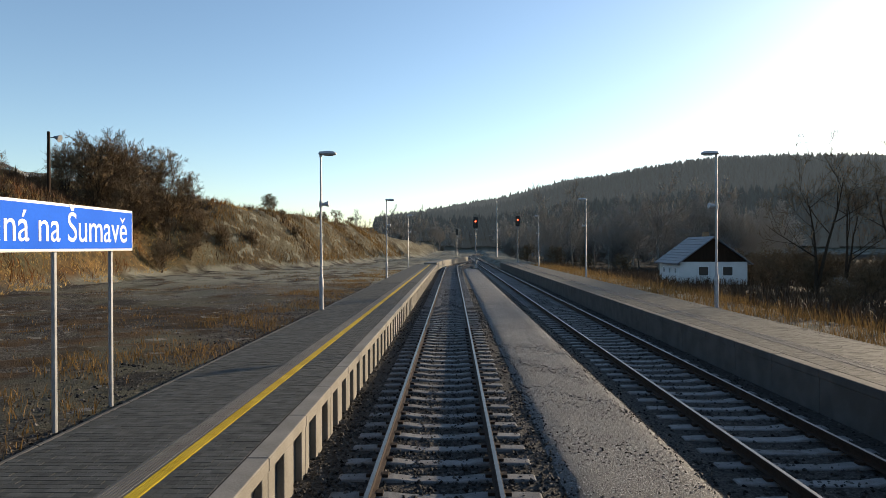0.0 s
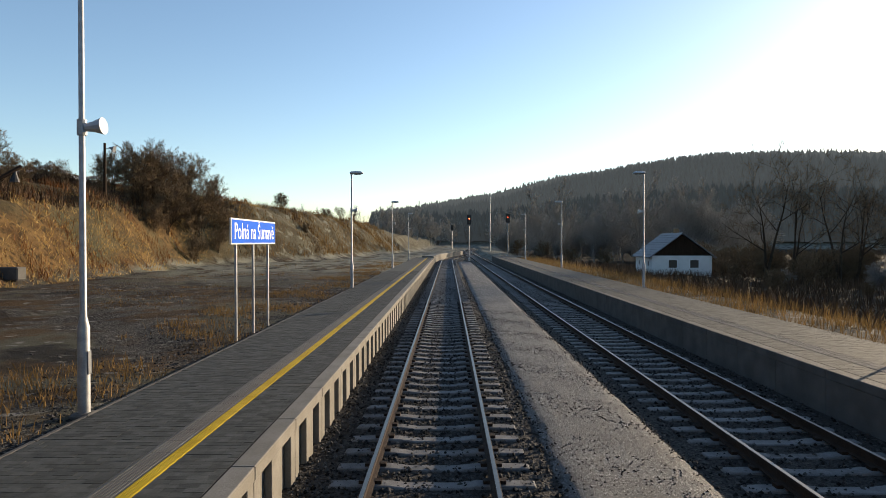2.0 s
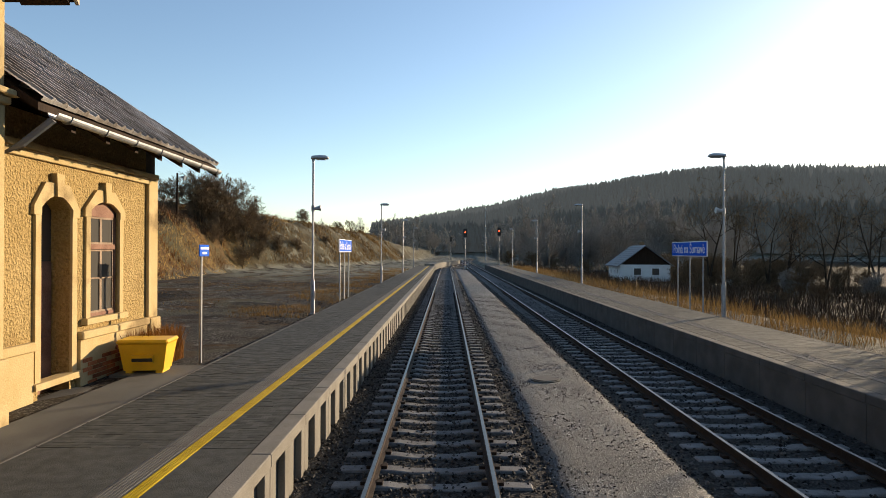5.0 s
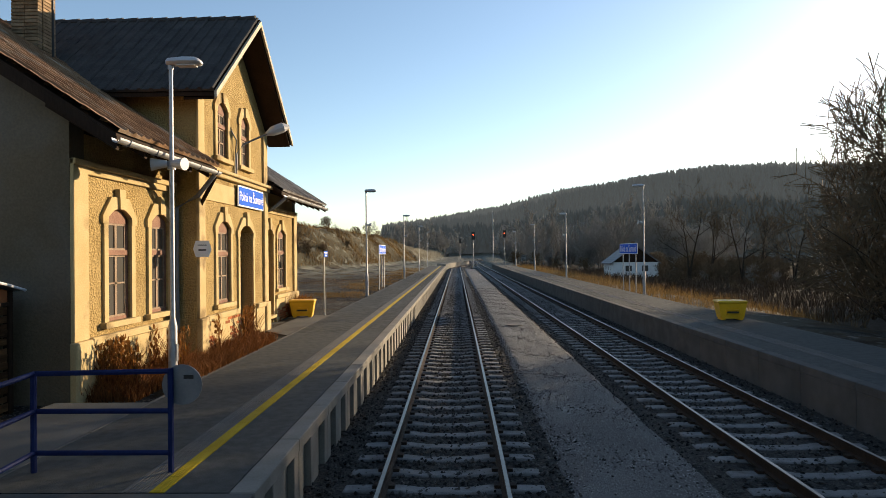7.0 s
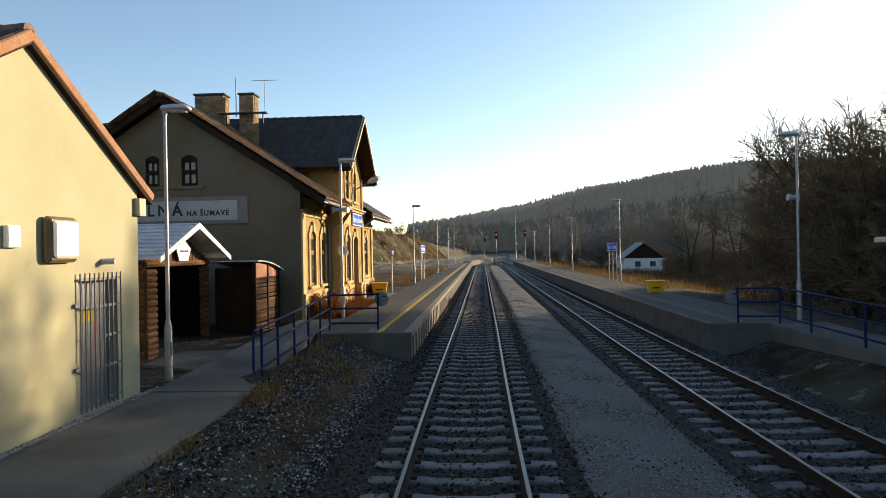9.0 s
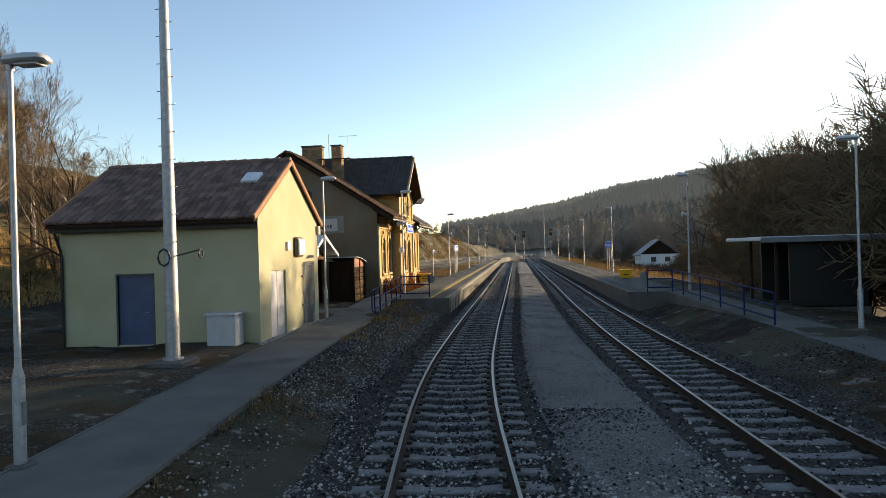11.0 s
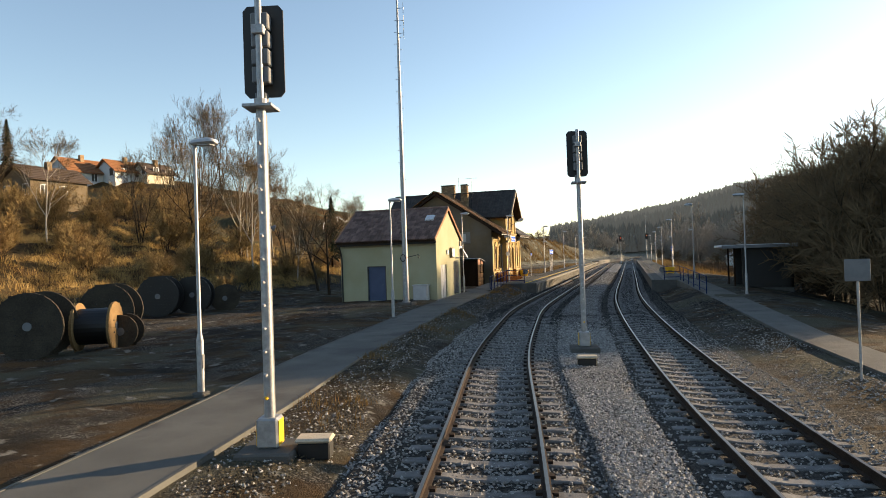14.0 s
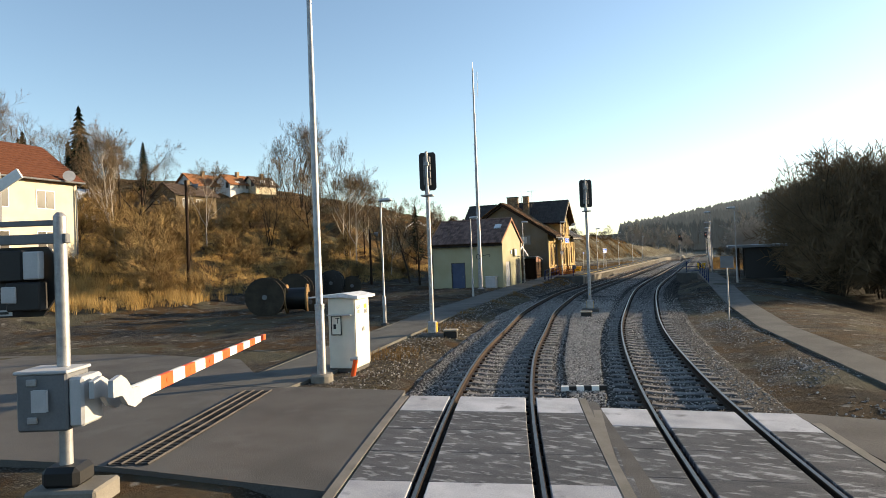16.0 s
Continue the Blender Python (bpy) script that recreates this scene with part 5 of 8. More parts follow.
    rm = mesh_of("ridge_tile", Geo().tube([(0, 0, 0), (0.4, 0, 0.012)], [0.11, 0.125], 8), M_TILE_RB)
    for i in range(17):
        piece("ridge_tile", rm, rf, pose(X0 - 0.10 + i * 0.38, RY, RZ + 0.07))
    part("roof_hatch", Geo().box(-0.28, -0.3, 0.03, 0.28, 0.3, 0.14, pose(-6.85, -36.1, RZ - 1.12 * 0.63 + 0.05, math.degrees(math.atan(0.63))), c=0.02), M_FROSTROOF, rf, "pale roof hatch")
    part("eave_board", Geo().box(X0 - 0.1, Y0 - 0.3, 3.6, X1 + 0.1, Y0 - 0.26, 3.76).box(X0, Y0 - 0.28, 3.62, X1, Y0, 3.66), M_BLACK, rf, "dark eaves")
    part("downpipe", Geo().tube([(X0 + 0.05, Y0 - 0.3, 3.63), (X0 + 0.1, Y0 - 0.1, 3.05), (X0 + 0.1, Y0 - 0.06, 2.9), (X0 + 0.1, Y0 - 0.06, 0.1)], 0.045, 8), M_BLACK, t, "dark downpipe")
    part("roof_end", Geo().box(X1, Y1 - 0.1, 3.5, X1 + 0.1, Y1 + 0.12, 3.82), M_PALEWOOD, rf, "pale wooden roof end")


technical_house()


# ---- sheds between the two buildings ----
def plank_wall(parent, x0, y0, x1, y1, z0, z1, h=0.14, mat=None):
    n = int((z1 - z0) / h)
    L = math.hypot(x1 - x0, y1 - y0)
    me = mesh_of("board", Geo().box(0, -0.015, 0, L, 0.015, h - 0.008, c=0.006), mat or M_WOOD)
    a = math.degrees(math.atan2(y1 - y0, x1 - x0))
    for i in range(n):
        piece("board", me, parent, pose(x0, y0, z0 + i * h, 2.5, 0, a))


def waiting_hut():
    t = thing("wooden_hut", "small log-sided hut with frosty sheet roof and dark open doorway", "hut")
    XF, XR, YA, YB, ZE, ZR, YM = -8.05, -10.6, -28.25, -24.66, 2.62, 3.58, -26.44
    part("floor", Geo().box(XR, YA, -0.2, XF, YB, 0.16), M_CONC2, t)
    log = mesh_of("log", Geo().tube([(0, 0, 0), (-2.55, 0, 0)], 0.085, 8), M_WOOD)
    stub = mesh_of("log", Geo().tube([(0, 0, 0), (0, 0.5, 0)], 0.085, 8), M_WOOD)
    stub2 = mesh_of("log", Geo().tube([(0, 0, 0), (0, 0.36, 0)], 0.085, 8), M_WOOD)
    back = mesh_of("log", Geo().tube([(0, 0, 0), (0, 3.6, 0)], 0.085, 8), M_WOOD)
    for i in range(16):
        z = 0.18 + i * 0.155
        piece("log", log, t, pose(XF, YA, z))
        piece("log", log, t, pose(XF, YB, z))
        if i < 15:
            piece("log", stub, t, pose(XF, YA, z))
            piece("log", stub2, t, pose(XF, YB - 0.36, z))
        piece("log", back, t, pose(XR, YA, z))
    piece("log", back, t, pose(XF, YA, 2.56))
    fn = lambda u, v, w: (XF - w, u, v)
    part("gable", Geo().prism([(YA, ZE), (YB, ZE), (YM, ZR - 0.12)], fn, 0.0, 0.05), M_WOOD, t, "red-brown boarded gable")
    n = 18
    for i in range(n):
        u = YA + 0.1 + (YB - YA - 0.2) * i / (n - 1)
        zt = ZE + (ZR - 0.16 - ZE) * (1 - abs(u - YM) / 1.82)
        if zt > ZE + 0.05:
            part("gable_board", Geo().box(XF, u - 0.085, ZE - 0.02, XF + 0.02, u + 0.085, zt), M_WOOD, t)
    for s, ye in ((1, YB + 0.38), (-1, YA - 0.35)):
        r = part("roof", Geo().prism([(ye, 2.68), (ye, 2.73), (YM, ZR + 0.07), (YM, ZR)], lambda u, v, w: (XF + 0.58 - w, u, v), 0, 3.4), M_FROSTROOF, t, "frosted sheet metal roof slope")
        for k in range(9):
            f = (k + 0.5) / 9
            part("seam", Geo().box(XF - 2.8, -0.02, 0.0, XF + 0.56, 0.02, 0.025, pose(0, ye + (YM - ye) * f, 2.74 + (ZR + 0.065 - 2.73) * f)), M_FROSTROOF, r)
        part("barge_board", Geo().prism([(ye, 2.60), (ye, 2.74), (YM, ZR + 0.08), (YM, ZR - 0.08)], lambda u, v, w: (XF + 0.61 - w, u, v), 0, 0.03), M_FROSTROOF, t, "pale barge board")
    # dark sheets over back and side logs stand in for indoor shade
    part("dark_inside", Geo().box(XR + 0.15, YA + 0.1, 0.16, XR + 0.2, YB - 0.1, 2.5), M_INNERSHADE, t)
    part("dark_lining", Geo().box(XR + 0.2, YB - 0.13, 0.16, XF - 0.12, YB - 0.1, 2.6), M_INNERSHADE, t)
    part("dark_lining", Geo().box(XR + 0.2, YA + 0.1, 0.16, XF - 0.12, YA + 0.13, 2.6), M_INNERSHADE, t)
    part("bench", Geo().box(XR + 0.2, YA + 0.3, 0.5, XR + 0.6, YB - 0.3, 0.55), M_DARKWOOD, t)
    hx = thing("pentagonal_sign", "white five-sided board under the hut gable", "sign")
    um = YM + 0.02
    part("plate", Geo().prism([(um - 0.42, 2.95), (um - 0.26, 2.62), (um + 0.26, 2.62), (um + 0.42, 2.95), (um, 3.22)], lambda u, v, w: (XF + 0.14 - w, u, v), 0, 0.03), M_WHITE, hx)
    part("symbol_bar", Geo().box(XF + 0.139, um - 0.24, 2.86, XF + 0.146, um + 0.24, 2.91), M_BLACK, hx)


waiting_hut()


def bike_shed():
    t = thing("lean_to_shed", "dark lean-to shed with worn brown boarded side", "shed")
    X0, X1, Y0, Y1, Z0, Z1 = -7.95, -6.65, -24.5, -22.25, 0.0, 2.45
    top = lambda y: Z1 + 0.10 - 0.30 * ((y - Y0) / (Y1 - Y0)) ** 2
    part("front_panel", Geo().box(X0 - 0.05, Y0 + 0.3, Z0, X1 - 0.1, Y0 + 0.35, Z1 - 0.1), M_DARKWOOD, t, "dark recessed front")
    rng = random.Random(17)
    me = [mesh_of("board", Geo().box(0, -0.015, 0, Y1 - Y0, 0.015, h, c=0.006), M_OLDBOARD) for h in (0.085, 0.1, 0.115)]
    z = Z0 + 0.05
    while z < Z1 - 0.52:
        piece("board", me[rng.randrange(3)], t, pose(X1 + rng.uniform(-0.008, 0.008), Y0 + 0.01, z, rng.uniform(-2, 5), rng.uniform(-0.5, 0.5), 90))
        z += 0.118 + rng.uniform(-0.006, 0.012)
    n = 6
    hp = [(Y0, Z1 - 0.42), (Y1, Z1 - 0.42)] + [(Y1 + (Y0 - Y1) * i / n, top(Y1 + (Y0 - Y1) * i / n) - 0.04) for i in range(n + 1)]
    part("header_panel", Geo().prism(hp, lambda u, v, w: (X1 + w, u, v), -0.02, 0.02), M_RUSTPAINT, t, "orange-brown painted panel under the roof")
    part("rail", Geo().box(X1 + 0.021, Y0, Z1 - 0.46, X1 + 0.05, Y1, Z1 - 0.40, c=0.008), M_DARKWOOD, t)
    for y in (Y0 - 0.03, -23.4, Y1 - 0.06):
        part("post", Geo().box(X1 - 0.06, y, Z0, X1 + 0.055, y + 0.085, top(y + 0.05) - 0.03, c=0.01), M_DARKWOOD, t)
    # bowed corrugated sheet with a rim of frost
    g, edge = Geo(), Geo()
    ys = [Y0 - 0.14 + (Y1 - Y0 + 0.3) * i / 8 for i in range(9)]
    for i in range(22):
        x0, x1 = X0 - 0.2 + i * 0.075, X0 - 0.2 + (i + 1) * 0.075
        za, zb = 0.018 * (i % 2), 0.018 * ((i + 1) % 2)
        for p, q in zip(ys, ys[1:]):
            hp, hq = top(p), top(q)
            g.add([(x0, p, hp + za), (x1, p, hp + zb), (x1, q, hq + zb), (x0, q, hq + za), (x0, p, hp - 0.01 + za), (x1, p, hp - 0.01 + zb), (x1, q, hq - 0.01 + zb), (x0, q, hq - 0.01 + za)],
                  [(0, 1, 2, 3), (4, 7, 6, 5), (0, 4, 5, 1), (1, 5, 6, 2), (2, 6, 7, 3), (3, 7, 4, 0)])
    xe = X0 - 0.2 + 22 * 0.075
    edge.tube([(xe, y, top(y) + 0.01) for y in ys], 0.022, 6)
    edge.tube([(X0 - 0.2, Y0 - 0.14, top(Y0 - 0.14) + 0.012), (xe, Y0 - 0.14, top(Y0 - 0.14) + 0.012)], 0.022, 6)
    rf = part("roof", g, M_GREYMET, t, "bowed corrugated sheet roof")
    part("rim", edge, M_FROSTROOF, rf, "frosted sheet edge")
    part("back_panel", Geo().box(X0 - 0.05, Y0 + 0.36, Z0, X0, Y1, Z1 - 0.25), M_DARKWOOD, t)


bike_shed()

# ---- ramps, paths and the level crossing ----
def path_strip(name, label, fx, y0, y1, w, mat, zf, step=0.8):
    g = Geo()
    ys = list(np.arange(y0, y1 + 1e-6, step))
    vs = []
    for y in ys:
        x, z = float(fx(y)), float(zf(y))
        s = float((fx(y + 0.1) - fx(y - 0.1)) / 0.2)
        k = math.sqrt(1 + s * s)
        for a in (-w / 2, w / 2):
            px, py = x + a / k, y - a * s / k
            vs += [(px, py, z), (px, py, z - 0.35)]
    fs = []
    for i in range(len(ys) - 1):
        o = 4 * i
        fs += [(o, o + 2, o + 6, o + 4), (o + 2, o + 3, o + 7, o + 6), (o + 1, o, o + 4, o + 5)]
    g.add(vs, fs + [(0, 1, 3, 2), (len(vs) - 4, len(vs) - 3, len(vs) - 1, len(vs) - 2)])
    return tagged(part(name, g, mat), label, "path", kind="structure")


path_strip("pavement", "smooth pale asphalt footpath beside the line", path_x, -74.6, -32.1, 1.85, M_PATH, lambda y: np.interp(y, [-75, -60, -45, -36, -32], [0.02, 0.04, 0.16, 0.24, 0.27]))
kerbs = thing("path_kerb", "thin concrete edging along the footpath", "kerb", kind="structure")
for s in (-0.955, 0.955):
    pts = [(x, y, float(np.interp(y, [-75, -60, -45, -36, -32], [0.02, 0.04, 0.16, 0.24, 0.27])) + 0.012) for x, y, _ in line_of(path_x, -74.4, -32.2, 0.8, s)]
    part("kerb", Geo().sweep([(-0.03, -0.3), (-0.03, 0.0), (0.03, 0.0), (0.03, -0.3)], pts), M_PATH, kerbs)


def slab(name, label, poly, z, mat, cat="paving", dz=0.5):
    return tagged(part(name, Geo().prism(poly, lambda u, v, w: (u, v, w), z - dz, z), mat), label, cat, kind="structure")


# forecourt paving in front of the station and the ramp down to the path
def ramp():
    g = Geo()
    prof = [(-22.4, 0.545), (-25.4, 0.545), (-32.1, 0.268)]
    vs = []
    for y, z in prof:
        b = -4.0 if y < -26 else -4.42
        vs += [(-5.85, y, z), (b, y, z), (-5.85, y, -0.5), (b, y, -0.5)]
    fs = []
    for i in range(2):
        o = 4 * i
        fs += [(o, o + 1, o + 5, o + 4), (o + 1, o + 3, o + 7, o + 5), (o + 2, o, o + 4, o + 6)]
    g.add(vs, fs + [(0, 2, 3, 1), (8, 9, 11, 10)])
    return tagged(part("pavement", g, M_PATH), "smooth asphalt ramp from platform to footpath", "ramp", kind="structure")


ramp()
slab("pavement", "plain asphalt forecourt along the platform", [(-5.35, -13.6), (-4.43, -14.6), (-4.43, -8.9), (-5.75, -8.9), (-5.75, -9.9), (-5.35, -9.9)], 0.54, M_PATH)
slab("pavement", "plain asphalt apron by the hut", [(-7.6, -29.2), (-5.86, -30.0), (-5.86, -22.4), (-7.6, -22.4)], 0.262, M_PATH)
# end wall of the platform
tagged(part("platform_end", Geo().box(-4.30, -26.2, -0.6, -1.70, -26.02, 0.552, c=0.012), M_CONC2), "concrete end wall of the platform", "wall", kind="structure")
tagged(part("platform_end", Geo().box(6.65, -24.82, -0.6, 9.45, -24.63, 0.552, c=0.012), M_CONC2), "concrete end wall of the far platform", "wall", kind="structure")


def ramp2():
    g = Geo()
    prof = [(-24.6, 0.545), (-35.5, 0.12), (-50, -0.27), (-60, -0.33), (-72, -0.33)]
    xs = [(8.4, 10.0), (9.3, 10.9), (10.2, 11.5), (11.0, 12.2), (12.9, 14.1)]
    vs = []
    for (y, z), (a, b) in zip(prof, xs):
        vs += [(a, y, z), (b, y, z), (a, y, -0.6), (b, y, -0.6)]
    fs = []
    for i in range(4):
        o = 4 * i
        fs += [(o, o + 1, o + 5, o + 4), (o + 1, o + 3, o + 7, o + 5), (o + 2, o, o + 4, o + 6)]
    g.add(vs, fs + [(0, 2, 3, 1), (16, 17, 19, 18)])
    return tagged(part("pavement", g, M_PATH), "pale footpath and ramp to the far platform", "ramp", kind="structure")


ramp2()


def handrail(label, posts, rails, disc=None):
    t = thing("handrail", label, "railing")
    for x, y, z, h in posts:
        p = part("post", Geo().tube([(x, y, z - 0.1), (x, y, z + h)], 0.03, 8), M_DKBLUE, t)
    for pts in rails:
        part("rail", Geo().tube(pts, 0.027, 8), M_DKBLUE, t)
    if disc:
        x, y, z = disc
        d = part("disc", Geo().tube([(x, y, z), (x, y - 0.012, z)], 0.205, 20), M_GREYMET, t, "round grey plate hung on the rail")
        part("mark", Geo().box(x + 0.02, y - 0.02, z + 0.06, x + 0.12, y - 0.012, z + 0.1), M_BLACK, d)
    return t


zr = lambda y: float(np.interp(y, [-32.1, -25.4], [0.27, 0.545]))
P = [(-4.12, y, zr(y), 1.0) for y in (-25.45, -26.5, -27.7, -28.9, -30.1, -31.1)] + [(-2.72, -25.45, 0.545, 1.05)]
R = [[(-2.72, -25.45, 0.545 + h), (-4.12, -25.45, 0.545 + h), (-4.12, -31.1, zr(-31.1) + h)] for h in (1.02, 0.62, 0.2)]
R[0] = [(-2.72, -25.45, 1.565), (-4.12, -25.45, 1.545), (-4.12, -31.1, zr(-31.1) + 1.0), (-4.12, -31.5, zr(-31.5) + 0.98), (-4.12, -31.56, zr(-31.5) + 0.9), (-4.12, -31.56, zr(-31.5) + 0.25), (-4.12, -31.5, zr(-31.5) + 0.18), (-4.12, -31.1, zr(-31.1) + 0.2)]
handrail("dark blue tubular handrail along the ramp", P, R, disc=(-2.62, -25.4, 1.42))
zr2 = lambda y: float(np.interp(y, [-35.5, -24.6], [0.12, 0.545]))
P = [(8.65 + 0.7 * q, -24.9 - 10 * q, zr2(-24.9 - 10 * q), 1.0) for q in (0, 0.15, 0.36, 0.57, 0.78, 1.0)] + [(7.55, -24.75, 0.545, 1.05)]
R = [[(7.55, -24.75, 0.545 + h), (8.65, -24.9, 0.545 + h), (9.35, -34.9, zr2(-34.9) + h)] for h in (1.0, 0.6, 0.2)]
handrail("dark blue tubular handrail of the far ramp", P, R, disc=(7.42, -24.7, 1.3))


# ---- street lamps ----
def lamp_post(x, y, z0, z1, turn, speaker=False, group="platform lamps"):
    """turn: degrees; the head reaches towards +x at 0."""
    t = thing("street_lamp", "slim galvanised lamp post with flat pale head" + (" and two loudspeakers" if speaker else ""), "street lamp", (x, y, z0), group)
    t.rotation_euler = (0, 0, radians(turn))
    h = z1 - z0
    part("foot", Geo().box(-0.14, -0.14, -0.3, 0.14, 0.14, 0.06, c=0.03), M_CONC2, t)
    part("pole", Geo().tube([(0, 0, 0), (0, 0, 1.15), (0, 0, 1.3), (0, 0, h)], [0.075, 0.075, 0.042, 0.034], 12), M_GALV, t, smooth=True)
    part("hatch", Geo().box(0.065, -0.04, 0.55, 0.08, 0.04, 0.85, c=0.005), M_GREYMET, t)
    part("joint", Geo().tube([(0, 0, h - 0.05), (0, 0, h + 0.05)], 0.05, 10), M_GALV, t)
    rings = []
    g = Geo()
    secs = [(-0.07, 0.07, 0.05, 0.03), (-0.03, 0.12, 0.085, 0.045), (0.22, 0.15, 0.105, 0.05), (0.42, 0.15, 0.095, 0.05), (0.5, 0.13, 0.065, 0.045), (0.54, 0.07, 0.03, 0.02)]
    vs, fs = [], []
    n = 10
    for sx, hw, up, dn in secs:
        for k in range(n):
            a = 2 * math.pi * k / n
            zz = math.sin(a)
            vs.append((sx, hw * math.cos(a), h + 0.06 + (up * zz if zz > 0 else dn * zz)))
    for i in range(len(secs) - 1):
        for k in range(n):
            fs.append((i * n + k, i * n + (k + 1) % n, (i + 1) * n + (k + 1) % n, (i + 1) * n + k))
    g.add(vs, fs + [tuple(range(n)), tuple(range((len(secs) - 1) * n, len(secs) * n))])
    hd = part("head", g, M_LAMPHEAD, t, "flat pale lamp head", smooth=True)
    part("lens", Geo().box(0.12, -0.09, h - 0.006, 0.44, 0.09, h + 0.02, c=0.006), M_LAMPHEAD, hd)
    if speaker:
        for a in (1, -1):
            sp = part("loudspeaker", Geo().tube([(0.05 * a, -0.06, 3.95), (0.16 * a, -0.10, 3.94), (0.29 * a, -0.14, 3.93)], [0.06, 0.08, 0.11], 12), M_LAMPHEAD, t, "pale horn loudspeaker")
        part("clamp", Geo().tube([(0, 0, 3.85), (0, 0, 4.0)], 0.07, 10), M_GALV, t)
    elif z0 > 0.4:
        part("clamp", Geo().tube([(0, 0, 3.62), (0, 0, 3.82)], 0.06, 10), M_GALV, t)
        part("loudspeaker", Geo().tube([(0.05, 0, 3.72), (0.16, 0, 3.73), (0.28, 0, 3.74)], [0.05, 0.07, 0.11], 12), M_LAMPHEAD, t, "small pale horn loudspeaker")
    return t


for x, y in ((-4.5, 1.15), (-4.38, 23.2), (-4.4, 45.4), (-4.45, 67.5)):
    lamp_post(x, y, 0.5, 5.92, 0)
lamp_post(-4.74, -20.9, 0.36, 6.0, 0, True)
lamp_post(-6.17, -30.8, 0.15, 5.70, 0)
lamp_post(-4.92, -48.2, 0.12, 5.26, 0)
lamp_post(-3.68, -63.0, 0.0, 5.28, 0)
for y in (-23.8, 1.0, 24.2, 46.8, 72.0):
    lamp_post(9.72, y, 0.45, 6.0, 180)
lamp_post(11.3, -36.0, 0.1, 5.6, 180)


# ---- station name boards ----
def name_board(x, y0, y1, face, z0, z1, zg):
    """face 1: read from +x."""
    t = thing("station_sign", "blue station name board with white letters on three steel posts", "station sign", (x, (y0 + y1) / 2, 0), "station signs")
    if face < 0:
        t.rotation_euler = (0, 0, math.pi)
    w = (y1 - y0) / 2
    for q in (-0.72, 0.0, 0.72):
        part("post", Geo().tube([(-0.03, w * q, zg - 0.15), (-0.03, w * q, z1 - 0.03)], 0.032, 8), M_GALV, t)
    b = part("board", Geo().box(0.0, -w, z0, 0.04, w, z1, c=0.012), M_WHITE, t, "white board edge")
    part("field", Geo().box(0.038, -w + 0.035, z0 + 0.035, 0.046, w - 0.035, z1 - 0.035), M_BLUE, b, "blue sign field")
    lettering("lettering", "Polná na Šumavě", M_WHITE, b, pose(0.047, 0, (z0 + z1) / 2 - 0.01, 90, 0, 90), 0.53, 0.002, 0.88 * w / 1.75)
    return t


name_board(-4.58, 6.88, 10.42, 1, 2.69, 3.28, 0.45)
name_board(9.95, 2.9, 6.6, -1, 2.57, 3.17, 0.3)


def arrow_sign(x, y, z0, z1, w=0.40, h=0.23):
    t = thing("direction_sign", "small blue direction sign on a single post", "sign", (x, y, 0))
    part("post", Geo().tube([(0, 0, z0 - 0.1), (0, 0, z1)], 0.028, 8), M_GALV, t)
    m = pose(0.05, 0.0, z1 - h / 2, 0, 0, 84)
    p = part("plate", Geo().box(-w / 2, -0.02, -h / 2, w / 2, 0.0, h / 2, m, c=0.006), M_BLUE, t, "blue plate with white edge")
    for dz, a, b in ((0.045, -0.16, 0.17), (-0.05, -0.09, 0.09)):
        part("text_bar", Geo().box(a, -0.025, dz - 0.022, b, -0.019, dz + 0.022, m), M_WHITE, p)
    return t


arrow_sign(-4.72, -8.4, 0.5, 2.85)



# ---- grit bins ----
def grit_bin(x, y, z, turn):
    t = thing("grit_bin", "yellow plastic grit bin with lid", "grit bin", (x, y, z), "grit bins")
    t.rotation_euler = (0, 0, radians(turn))
    def tapered(w0, d0, w1, d1, z0, z1):
        g = Geo()
        v = [(-w0, -d0, z0), (w0, -d0, z0), (w0, d0, z0), (-w0, d0, z0), (-w1, -d1, z1), (w1, -d1, z1), (w1, d1, z1), (-w1, d1, z1)]
        return g.add(v, [(3, 2, 1, 0), (4, 5, 6, 7), (0, 1, 5, 4), (1, 2, 6, 5), (2, 3, 7, 6), (3, 0, 4, 7)])
    t.scale = (0.74, 0.8, 0.84)
    b = part("body", tapered(0.46, 0.28, 0.56, 0.36, 0.06, 0.62), M_BIN, t)
    part("chute", tapered(0.25, 0.05, 0.25, 0.09, 0.22, 0.40), M_BIN, b).location = (0, -0.31, 0)
    part("slot", Geo().box(-0.24, -0.385, 0.26, 0.24, -0.375, 0.36), M_BLACK, b)
    part("lid", Geo().box(-0.6, -0.41, 0.62, 0.6, 0.40, 0.72, c=0.04), M_BIN, t)
    for s in (-0.35, 0.35):
        part("foot", Geo().box(s - 0.08, -0.25, 0, s + 0.08, 0.25, 0.07), M_BIN, t)
    return t


grit_bin(-5.25, -9.5, 0.54, 6)
grit_bin(8.72, -11.6, 0.553, -6)


